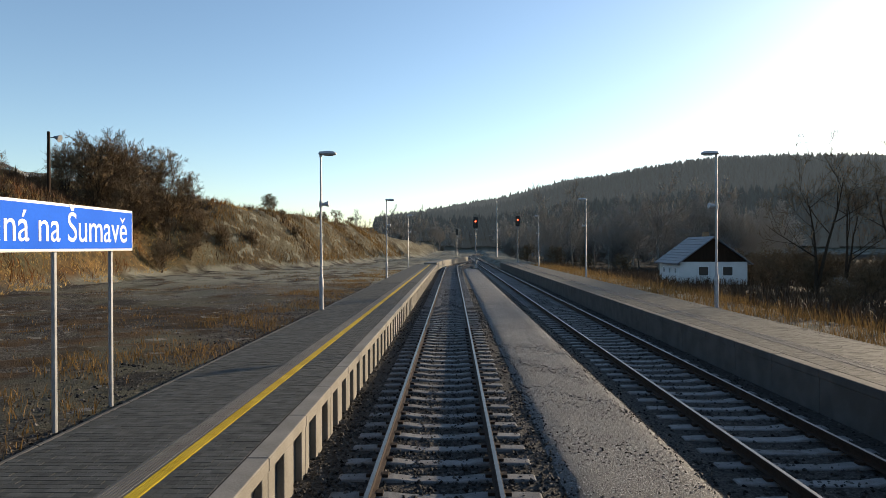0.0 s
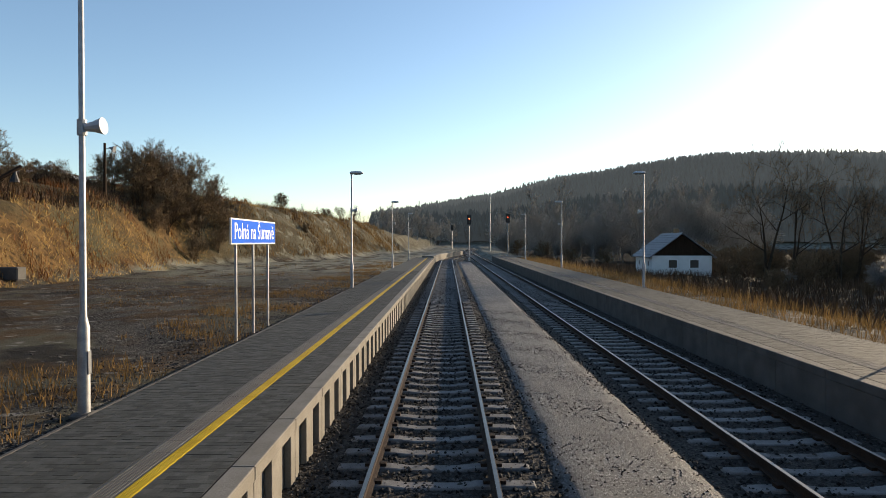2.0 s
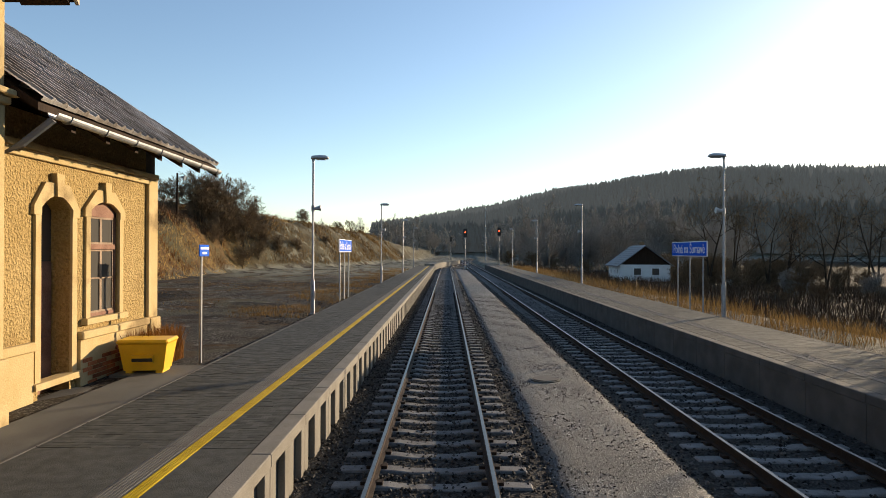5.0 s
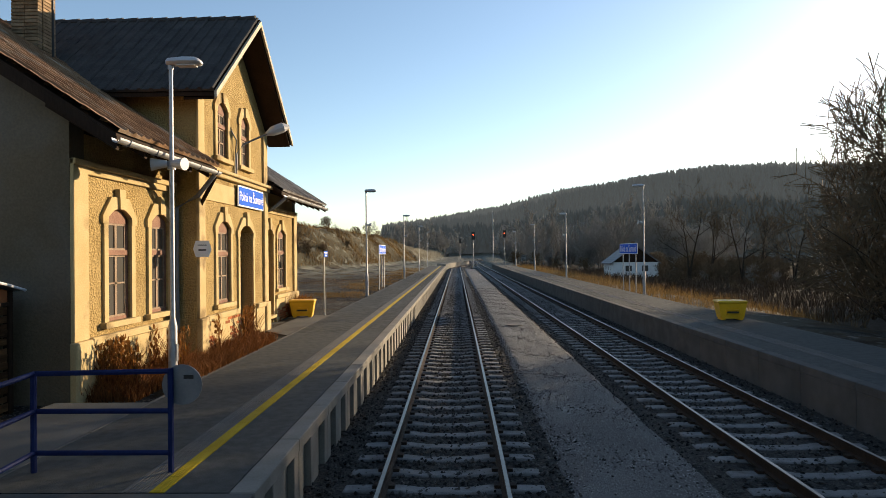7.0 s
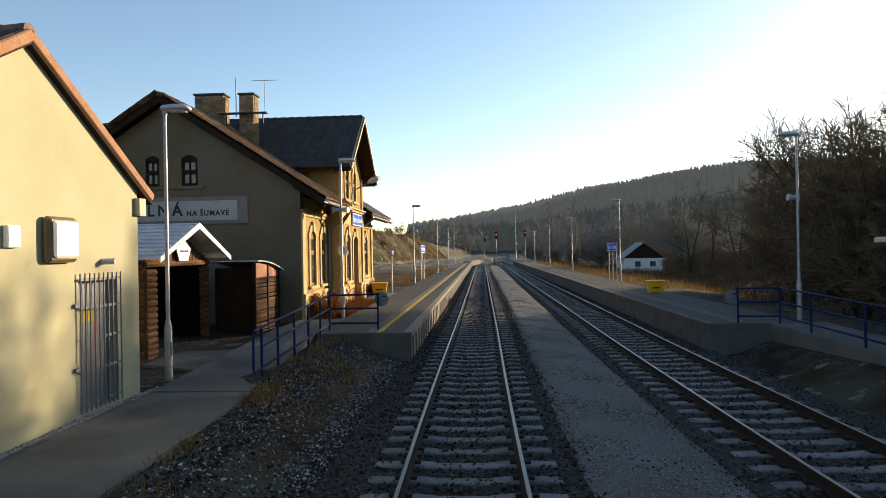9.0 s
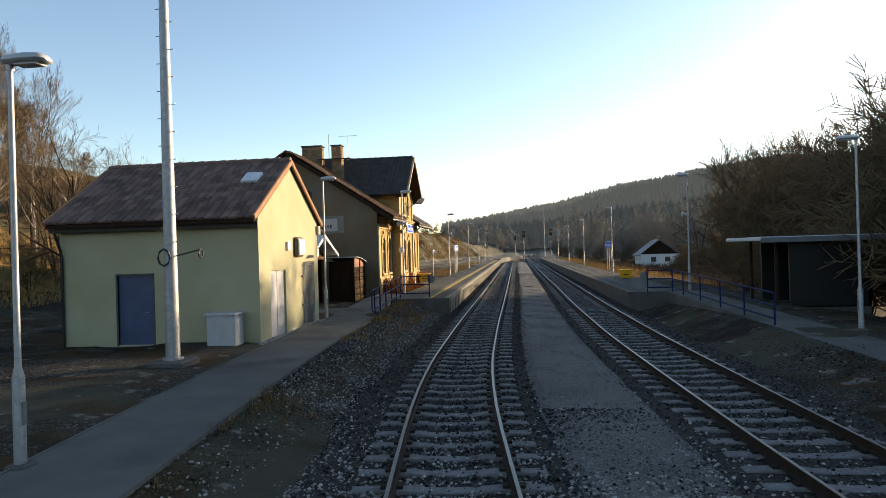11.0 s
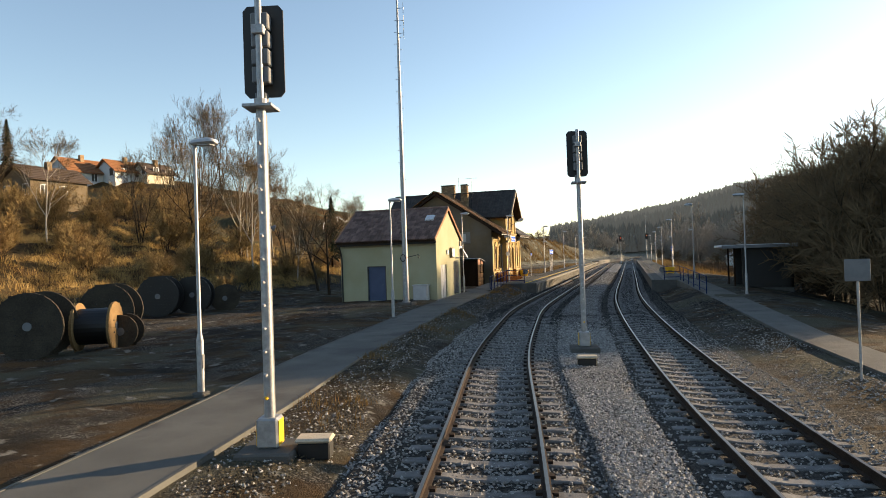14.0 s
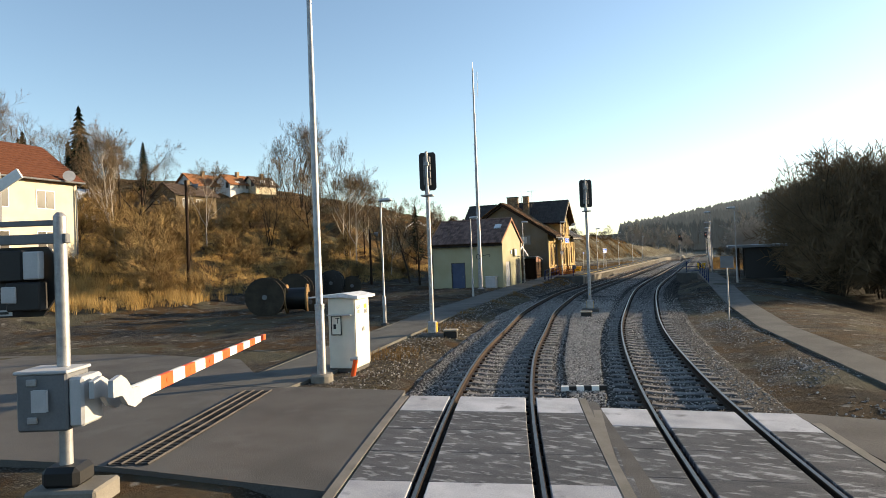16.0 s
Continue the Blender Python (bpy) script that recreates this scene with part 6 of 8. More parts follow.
# ---- light signals ----
def light_signal(x, y, z0, top, turn, lit=False, group="light signals"):
    """The lamps look towards +y at turn 0; top: height over the foot."""
    t = thing("light_signal", "railway light signal on a galvanised pole" + (" showing red" if lit else ", seen from behind"), "railway signal", (x, y, z0), group)
    t.rotation_euler = (0, 0, radians(turn))
    part("footing", Geo().box(-0.42, -0.42, -0.35, 0.42, 0.42, 0.08, c=0.03), M_CONC2, t, "square concrete footing")
    b = part("base_box", Geo().box(-0.16, -0.16, 0.08, 0.16, 0.16, 0.52, c=0.03), M_GALV, t)
    for s in (-1, 1):
        part("yellow_plate", Geo().box(s * 0.165 - 0.006, -0.12, 0.12, s * 0.165 + 0.006, 0.12, 0.48), M_BIN, b)
    part("pole", Geo().tube([(0, 0, 0.5), (0, 0, top - 1.55)], [0.078, 0.072], 12), M_GALV, t, smooth=True)
    part("upper_pole", Geo().tube([(0, 0, top - 1.55), (0, 0, top - 0.02)], 0.05, 12), M_GALV, t, smooth=True)
    part("collar", Geo().tube([(0, 0, (top - 1.6)), (0, 0, top - 1.50)], 0.095, 12), M_GALV, t)
    part("platform_plate", Geo().box(-0.22, -0.2, (top - 1.6) - 0.05, 0.22, 0.24, (top - 1.6), c=0.01), M_GALV, t, "small standing plate")
    k = 0
    z = 0.8
    while z < top - 1.7:
        for s in (1, -1):
            part("step_bolt", Geo().tube([(0, s * 0.06, z), (0, s * 0.13, z), (0, s * 0.15, z + 0.03)], [0.018, 0.018, 0.024], 6), M_BIN if k == 0 else M_LAMPHEAD, t)
        z += 0.34
        k += 1
    part("cable_duct", Geo().box(-0.03, 0.07, 0.5, 0.05, 0.15, top - 1.7, c=0.01), M_GREYMET, t)
    zc = top - 0.72
    pl = [(-0.31, zc - 0.62), (-0.31, zc + 0.62), (-0.24, zc + 0.7), (0.24, zc + 0.7), (0.31, zc + 0.62), (0.31, zc - 0.62), (0.24, zc - 0.7), (-0.24, zc - 0.7)]
    hd = part("signal_head", Geo().prism(pl, lambda u, v, w: (u, 0.22 + w, v), 0, 0.03), M_BLACK, t, "black backing board with clipped corners")
    bxs = Geo()
    for i in range(4):
        z = zc - 0.52 + i * 0.27
        part("lamp_box", Geo().box(-0.13, 0.02, z, 0.13, 0.22, z + 0.24, c=0.015), M_GREYMET, hd)
        hood = Geo()
        n = 10
        a0 = [(0.105 * math.cos(math.pi * (1.0 - k / n) ), 0.105 * math.sin(math.pi * k / n)) for k in range(n + 1)]
        ring = [(px, 0.25, z + 0.12 + pz) for px, pz in a0] + [(px, 0.48, z + 0.12 + pz * 0.9) for px, pz in a0]
        hood.add(ring, [(k, k + 1, n + 2 + k, n + 1 + k) for k in range(n)])
        ho = part("hood", hood, M_BLACK, hd)
        on = lit and i == 2
        part("lens", Geo().tube([(0, 0.25, z + 0.12), (0, 0.265, z + 0.12)], 0.085, 12), M_RED_LIGHT if on else M_GLASS, hd, "glowing red lens" if on else "dark lens")
    part("bracket", Geo().box(-0.09, -0.09, zc + 0.18, 0.09, 0.1, zc + 0.32, c=0.01), M_GALV, hd)
    part("lower_box", Geo().box(-0.1, 0.06, zc - 0.86, 0.06, 0.22, zc - 0.66, c=0.01), M_GREYMET, hd)
    return t


light_signal(3.76, -55.0, -0.14, 6.62, 9)
light_signal(-0.03, -66.25, -0.04, 6.72, 14)
light_signal(3.15, 84.0, -0.15, 6.7, 180, True)
light_signal(9.3, 91.0, 0.1, 6.9, 180, True)
light_signal(1.2, 158.0, 0.0, 7.0, 180, False)


def track_box(x, y, z, turn, label="low cream-lidded trackside connection box"):
    t = thing("trackside_box", label, "cable box", (x, y, z), "trackside boxes")
    t.rotation_euler = (0, 0, radians(turn))
    part("body", Geo().box(-0.24, -0.15, -0.12, 0.24, 0.15, 0.13, c=0.02), M_BLACK, t)
    part("lid", Geo().box(-0.27, -0.18, 0.13, 0.27, 0.18, 0.2, c=0.03), M_PALEWOOD, t, "cream lid")


track_box(3.98, -57.4, -0.16, 8)
track_box(0.62, -66.1, -0.02, 15)


def limit_marker():
    t = thing("fouling_marker", "low black and white striped marker beam", "track marker", (6.72, -73.7, -0.14))
    t.rotation_euler = (0, 0, radians(18))
    for i in range(6):
        part("band", Geo().box(-0.48 + i * 0.16, -0.06, -0.06, -0.32 + i * 0.16, 0.06, 0.04), M_WHITE if i % 2 == 0 else M_BLACK, t)


limit_marker()


# ---- radio mast ----
def radio_mast(x, y, z0, top, label):
    t = thing("radio_mast", label, "mast", (x, y, z0))
    part("footing", Geo().box(-0.45, -0.45, -0.4, 0.45, 0.45, 0.1, c=0.04), M_CONC2, t)
    part("flange", Geo().tube([(0, 0, 0.1), (0, 0, 0.14)], 0.24, 12), M_GALV, t)
    part("pole", Geo().tube([(0, 0, 0.12), (0, 0, top * 0.35), (0, 0, top * 0.7), (0, 0, top)], [0.17, 0.13, 0.085, 0.05], 10), M_GALV, t, smooth=True)
    z, k = 2.6, 0
    while z < top - 1:
        s = 1 if k % 2 else -1
        part("step_bolt", Geo().tube([(0, 0, z), (s * 0.22, 0, z)], 0.012, 5), M_GALV, t)
        z += 0.33
        k += 1
    a = part("cable_arm", Geo().tube([(0, 0, 2.55), (0.85, -0.15, 2.72)], 0.02, 6), M_BLACK, t)
    ring = [(0.85 + 0.0 * q, -0.15 + 0.10 * math.sin(q * 0.7854), 2.62 + 0.10 * math.cos(q * 0.7854)) for q in range(9)]
    part("cable_ring", Geo().tube(ring, 0.02, 6), M_BLACK, a)
    part("cable_ring", Geo().tube([(-0.05 + 0.15 * math.cos(q * 0.7854), -0.2, 2.55 + 0.2 * math.sin(q * 0.7854)) for q in range(9)], 0.025, 6), M_BLACK, t)
    for h in (0.6, 1.3, 2.0):
        an = part("aerial", Geo().tube([(0, 0, top - h), (0.35, 0, top - h)], 0.014, 6).tube([(0.35, 0, top - h - 0.3), (0.35, 0, top - h + 0.3)], 0.016, 6), M_GALV, t)
    part("aerial", Geo().tube([(0, 0, top), (0.02, 0, top + 0.5)], 0.012, 5), M_GALV, t)
    return t


radio_mast(-6.80, -41.2, 0.22, 17.05, "tall tapering galvanised radio mast with climbing bolts")
radio_mast(10.6, 152, -0.1, 14.9, "tall thin radio mast beyond the station")
tagged(part("equipment_box", Geo().box(-7.35, -38.45, 0.05, -6.5, -37.85, 1.1, c=0.03).box(-7.4, -38.5, 1.08, -6.45, -37.8, 1.15, c=0.02), M_LAMPHEAD), "pale grey equipment box at the foot of the mast", "cabinet")


# ---- level crossing ----
slab("pavement", "end of the footpath at the road", [(-1.45, -74.4), (0.52, -74.4), (0.62, -75.9), (-1.7, -75.9)], 0.036, M_PATH)
def road_patch():
    # asphalt either side of the rails, panels between them
    road = [(-14.5, -74.0), (-8, -72.2), (-3.4, -72.6), (0.0, -75.75), (3.36, -75.55), (4.22, -78.2), (5.1, -81.05), (1.9, -81.1), (0.4, -81.2), (-7.5, -82.4), (-15, -84.5)]
    slab("road", "worn grey asphalt road up to the crossing", road, 0.03, M_ASPH, "road", 0.35)
    strip = [(6.55, -75.4), (7.25, -75.35), (9.5, -82.4), (8.75, -82.6)]
    slab("road", "strip of asphalt between the two tracks", strip, -0.06, M_ASPH, "road", 0.2)
    slab("road", "asphalt road beyond the tracks", [(10.5, -75.0), (30, -78), (31, -86), (12.9, -82.2)], -0.15, M_ASPH, "road", 0.3)


road_patch()


def crossing_panels():
    t = thing("level_crossing", "dark rubber crossing panels between pale concrete edge beams", "level crossing", kind="structure")
    pans = [[mesh_of("panel", Geo().box(-w, -0.6, -0.1, w, 0.6, -0.006, c=0.012), m) for w in (0.64, 0.40)] for m in (M_RUBBER, M_FROSTPANEL)]
    for fx, ys in ((track1_x, [-76.15 - 1.2 * i for i in range(5)]), (track2_x, [-76.0 - 1.2 * i for i in range(5)])):
        for k, y in enumerate(ys):
            g = float((fx(y + 0.1) - fx(y - 0.1)) / 0.2)
            a = math.atan(g)
            yy = ys[0] - (ys[0] - y) * math.cos(a)
            g = float((fx(yy + 0.1) - fx(yy - 0.1)) / 0.2)
            a = math.atan(g)
            base = pose(float(fx(yy)), yy, float(tilt(fx(yy), yy)), 0, math.degrees(math.atan(float(cant(yy)))), -math.degrees(a))
            pan, pan2 = pans[1 if k in (0, 4) else 0]
            piece("panel", pan, t, base)
            for s in (-1.24, 1.24):
                piece("panel", pan2, t, base @ pose(s, 0, 0))
    for fx, sides in ((track1_x, (-1.74, 1.72)), (track2_x, (-1.72, 1.72))):
        for s in sides:
            part("edge_beam", Geo().sweep([(-0.07, -0.3), (-0.07, 0.0), (0.07, 0.0), (0.07, -0.3)], line_of(fx, -81.6, -75.5, 1.0, s, -0.004)), M_CONC, t, "pale concrete edge beam")


crossing_panels()


def drain():
    t = thing("drain_grating", "rusty slotted drain grating across the road", "drain", kind="structure")
    A, B = Vector((1.7, -81.0, 0.044)), Vector((0.2, -76.3, 0.044))
    d = (B - A).normalized()
    n = Vector((d.y, -d.x, 0))
    L = (B - A).length
    # flat sheet painted black for the shade below the bars
    part("trough", Geo().add([A + n * 0.28 + Vector((0, 0, -0.004)), A - n * 0.28 + Vector((0, 0, -0.004)), B - n * 0.28 + Vector((0, 0, -0.004)), B + n * 0.28 + Vector((0, 0, -0.004))], [(0, 1, 2, 3)]), M_INNERSHADE, t)
    bar = Geo()
    k = 0.0
    while k < L:
        p = A + d * k
        bar.add([p + n * 0.27, p - n * 0.27, p - n * 0.27 + d * 0.028, p + n * 0.27 + d * 0.028], [(0, 1, 2, 3)])
        k += 0.075
    tagged(part("grate_bar", bar, M_GRATE, t), kind="stuff")
    for s in (-0.29, -0.1, 0.1, 0.29):
        p, q = A + n * s, B + n * s
        part("frame_bar", Geo().tube([p, q], 0.02, 4), M_GRATE, t)


drain()


def relay_cabinet():
    t = thing("relay_cabinet", "white signalling cabinet with sloping sheet lid", "cabinet", (0.6, -73.1, -0.02))
    t.rotation_euler = (0, 0, radians(7))
    part("base", Geo().box(-0.34, -0.44, -0.3, 0.34, 0.44, 0.08), M_CONC2, t)
    b = part("body", Geo().box(-0.36, -0.475, 0.08, 0.36, 0.475, 1.86, c=0.012), M_CAB, t)
    part("lid", Geo().add([(-0.86, -0.58, 1.90), (0.10, -0.58, 1.98), (0.5, -0.58, 1.90), (-0.86, 0.62, 1.90), (0.10, 0.62, 1.98), (0.5, 0.62, 1.90),
                           (-0.86, -0.58, 1.875), (0.10, -0.58, 1.88), (0.5, -0.58, 1.83), (-0.86, 0.62, 1.875), (0.10, 0.62, 1.88), (0.5, 0.62, 1.83)],
                          [(0, 1, 4, 3), (1, 2, 5, 4), (6, 9, 10, 7), (7, 10, 11, 8), (0, 6, 7, 1), (1, 7, 8, 2), (3, 4, 10, 9), (4, 5, 11, 10), (0, 3, 9, 6), (2, 8, 11, 5)]), M_FROSTROOF, t, "pale folded sheet lid")
    d = part("door", Geo().box(0.36, -0.455, 0.12, 0.375, 0.455, 1.82, c=0.005), M_CAB, b)
    part("door_gap", Geo().box(0.358, -0.462, 0.12, 0.364, -0.455, 1.82), M_BLACK, d)
    part("keyhole_plate", Geo().box(0.375, -0.03, 0.98, 0.384, 0.0, 1.06), M_GREYMET, d)
    part("keyhole_plate", Geo().box(0.375, 0.05, 0.98, 0.384, 0.1, 1.08), M_GREYMET, d)
    lettering("lettering", "KS/Tr\nSKU", M_BLACK, d, pose(0.377, -0.23, 1.55, 90, 0, 90), 0.11, 0.001)
    part("warning_sticker", Geo().box(0.375, 0.12, 1.55, 0.378, 0.3, 1.66), M_BIN, d, "yellow warning sticker")
    for y in (0.12, 0.22):
        part("notice_sticker", Geo().box(0.375, y, 1.42, 0.378, y + 0.085, 1.53), M_GREYMET, d)
    fb = part("phone_box", Geo().box(-0.27, -0.515, 0.92, 0.02, -0.475, 1.42, c=0.01), M_CAB, b, "small white telephone flap with black frame")
    part("flap_edge", Geo().box(-0.27, -0.52, 0.92, 0.02, -0.514, 0.945).box(-0.27, -0.52, 1.395, 0.02, -0.514, 1.42).box(-0.27, -0.52, 0.945, -0.245, -0.514, 1.395).box(-0.005, -0.52, 0.945, 0.02, -0.514, 1.395), M_BLACK, fb)
    part("flap_hood", Geo().box(-0.34, -0.60, 1.42, 0.30, -0.475, 1.45, c=0.008), M_LAMPHEAD, b)
    part("latch", Geo().box(-0.2, -0.53, 1.08, -0.13, -0.515, 1.2, c=0.004), M_BLACK, fb)
    lettering("lettering", "T", M_BLACK, fb, pose(-0.09, -0.517, 1.28, 90, 0, 0), 0.2, 0.001)


relay_cabinet()


def tall_pole():
    t = thing("lighting_pole", "tall grey tapered steel pole in a round concrete foot", "pole", (0.80, -74.75, -0.05))
    part("foot", Geo().tube([(0, 0, -0.3), (0, 0, 0.16), (0, 0, 0.2)], [0.27, 0.27, 0.23], 16), M_CONC, t)
    part("pole", Geo().tube([(0, 0, 0.18), (0, 0, 1.75), (0, 0, 1.82), (0, 0, 7.0), (0, 0, 10.2)], [0.105, 0.105, 0.085, 0.07, 0.05], 12), M_GALV, t, smooth=True)
    part("collar", Geo().tube([(0, 0, 1.7), (0, 0, 1.83)], 0.115, 12), M_GALV, t)


tall_pole()
ph = thing("red_marker_stub", "leaning red and white plastic marker stub", "marker", (1.25, -74.0, -0.05))
part("stub", Geo().tube([(-0.08, 0, -0.1), (0.04, 0, 0.42)], 0.06, 10), M_ORANGE, ph)
part("cap", Geo().tube([(-0.10, 0.02, 0.42), (0.14, -0.02, 0.46)], 0.05, 8), M_LAMPHEAD, ph)


# ---- barrier at the crossing ----
def barrier():
    t = thing("crossing_barrier", "grey barrier drive with red and white lowered boom", "barrier", (1.96, -82.1, 0.08))
    t.rotation_euler = (0, 0, radians(22))
    part("footing", Geo().box(-0.35, -0.3, -0.3, 0.5, 0.3, 0.1, c=0.03), M_CONC, t)
    part("collar_box", Geo().box(-0.22, -0.2, 0.08, 0.24, 0.22, 0.34, c=0.06), M_BLACK, t)
    part("post", Geo().tube([(0, 0, 0.3), (0, 0, 3.36)], 0.075, 12), M_GALV, t, smooth=True)
    part("post_cap", Geo().tube([(0, 0, 3.36), (0, 0, 3.41)], [0.075, 0.04], 12), M_GALV, t)
    bx = part("drive_box", Geo().box(-0.36, -0.36, 0.82, 0.24, 0.12, 1.50, c=0.025), M_GREYMET, t, "grey barrier drive box")
    part("drive_lid", Geo().box(-0.38, -0.38, 1.49, 0.26, 0.14, 1.53, c=0.012), M_LAMPHEAD, bx)
    part("side_cover", Geo().box(0.24, -0.34, 0.86, 0.42, 0.1, 1.44, c=0.03), M_LAMPHEAD, bx)
    for z in (0.92, 1.36):
        part("latch", Geo().box(-0.22, -0.39, z, -0.1, -0.36, z + 0.08, c=0.008), M_GALV, bx)
    part("name_plate", Geo().box(-0.12, -0.385, 1.08, 0.02, -0.425, 1.3, c=0.005), M_LAMPHEAD, bx)
    inv = t.matrix_basis.inverted()
    a0, tip = inv @ Vector((2.46, -81.62, 1.17)), inv @ Vector((-0.35, -75.35, 1.08))
    d = tip - a0
    n0 = Vector((d.x, d.y, 0)).normalized()
    s0 = Vector((n0.y, -n0.x, 0))
    arm = Geo()
    prof = [(-0.62, 0.30), (-0.42, 0.33), (-0.28, 0.26), (-0.14, 0.12), (0.10, 0.10), (0.12, -0.10), (-0.08, -0.13), (-0.26, -0.06), (-0.40, 0.08), (-0.62, 0.10)]
    for w0 in (0.06, -0.16):
        arm.prism(prof, lambda u, v, w: tuple(a0 + n0 * u + s0 * (w0 + w) + Vector((0, 0, v))), 0, 0.06)
    part("boom_bracket", arm, M_LAMPHEAD, t, "curved pale boom bracket")
    boom = part("boom", Geo().tube([a0, a0 + d * 0.01], 0.05, 4), M_WHITE, t, "red and white striped boom")
    n = 15
    for i in range(n):
        p, q = a0 + d * (i / n), a0 + d * ((i + 1) / n)
        s = Vector((d.y, -d.x, 0)).normalized() * 0.035
        up = Vector((0, 0, 0.10 * (1 - 0.42 * i / n)))
        g = Geo().add([p + s - up, p - s - up, p - s + up, p + s + up, q + s - up, q - s - up, q - s + up, q + s + up],
                      [(0, 1, 2, 3), (7, 6, 5, 4), (0, 4, 5, 1), (1, 5, 6, 2), (2, 6, 7, 3), (3, 7, 4, 0)])
        red = i % 2 == 0 and i > 0
        part("boom_stripe", g, M_ORANGE if red else M_WHITE, boom)
        if red:
            m = (p + q) / 2 + s * 1.02
            part("reflector", Geo().tube([m, m + s * 0.15], 0.032, 8), M_ORANGE, boom)
    # warning lights seen from behind
    part("crossarm", Geo().box(-0.95, -0.05, 3.03, 0.1, 0.05, 3.15, c=0.01), M_GREYMET, t)
    part("crossarm", Geo().box(-0.75, -0.04, 3.25, 0.0, 0.02, 3.32, c=0.01).tube([(-0.75, 0, 3.28), (-0.75, 0, 3.93)], 0.035, 6), M_GREYMET, t)
    hd = part("signal_head", Geo().prism([(-0.92, 2.21), (-0.86, 2.14), (-0.28, 2.14), (-0.12, 2.36), (-0.12, 2.90), (-0.2, 3.0), (-0.86, 3.0), (-0.92, 2.92)], lambda u, v, w: (u, w, v), 0.06, 0.10), M_BLACK, t, "black warning light board from behind")
    part("lamp_box", Geo().box(-0.86, -0.1, 2.58, -0.42, 0.06, 2.96, c=0.02), M_BLACK, hd)
    part("lamp_box", Geo().box(-0.62, -0.12, 2.22, -0.2, 0.06, 2.57, c=0.02), M_BLACK, hd)
    part("pale_cover", Geo().box(-0.40, -0.12, 2.60, -0.2, 0.0, 2.94, c=0.015), M_LAMPHEAD, hd)
    part("pale_cover", Geo().box(-0.66, -0.14, 2.32, -0.48, -0.1, 2.52, c=0.01), M_LAMPHEAD, hd)
    pn = part("number_plate", Geo().box(-0.84, -0.09, 2.17, -0.56, -0.08, 2.24), M_LAMPHEAD, hd)
    part("text_bar", Geo().box(-0.82, -0.094, 2.19, -0.6, -0.09, 2.22), M_BLACK, pn)
    part("cross_board", Geo().box(-0.3, -0.08, 0, 0.42, -0.05, 0.13, pose(-0.75, 0, 3.63, 0, -32, 0), c=0.008), M_WHITE, t, "white arm of the warning cross")


barrier()


# ---- cable drums ----
def cable_drum(x, y, z, r, w, turn, hub, fresh=False, dark=False):
    t = thing("cable_drum", "large wooden cable drum standing on its rims" if not fresh else "small fresh wooden cable drum wound with black cable", "cable drum", (x, y, z + r), "cable drums")
    t.rotation_euler = (0, 0, radians(turn))
    mat = M_SPOOL2 if fresh else M_CABLE if dark else M_SPOOL
    n = 28
    for s in (-1, 1):
        c = s * w / 2
        fl = part("flange", Geo().tube([(c - 0.04, 0, 0), (c + 0.04, 0, 0)], r, n), mat, t, "round plank flange")
        for k in range(int(2 * r / 0.16)):
            h = -r + 0.08 + k * 0.16
            if abs(h) < r - 0.05:
                half = math.sqrt(r * r - h * h) - 0.02
                part("plank", Geo().box(c + s * 0.04, -half, h - 0.072, c + s * 0.052, half, h + 0.072), mat, fl)
        part("hub_plate", Geo().tube([(c + s * 0.05, 0, 0), (c + s * 0.07, 0, 0)], 0.14, 14), M_GREYMET, fl)
        for q in range(5):
            a = q * 1.2566
            part("bolt", Geo().tube([(c + s * 0.05, r * 0.42 * math.cos(a), r * 0.42 * math.sin(a)), (c + s * 0.075, r * 0.42 * math.cos(a), r * 0.42 * math.sin(a))], 0.03, 6), M_BLACK, fl)
    part("core", Geo().tube([(-w / 2, 0, 0), (w / 2, 0, 0)], hub, n), M_CABLE if hub > r * 0.5 else mat, t, "black wound cable" if hub > r * 0.5 else "wooden core")
    return t


for x, y, r, w, turn, hub, fresh in ((-13.5, -58.3, 1.08, 1.1, -66, 0.5, False), (-12.6, -56.75, 0.83, 1.15, 27, 0.62, True), (-12.15, -56.0, 0.58, 0.62, -68, 0.3, False),
                                     (-14.7, -53.9, 1.04, 1.05, -66, 0.5, False), (-18.5, -46.6, 1.05, 1.0, -66, 0.8, False), (-17.75, -44.9, 1.0, 0.9, -66, 0.75, False), (-16.9, -43.3, 0.76, 0.8, -60, 0.5, False)):
    cable_drum(x, y, float(ground_z(x, y)) - 0.02, r, w, turn, hub, fresh, hub > 0.7)


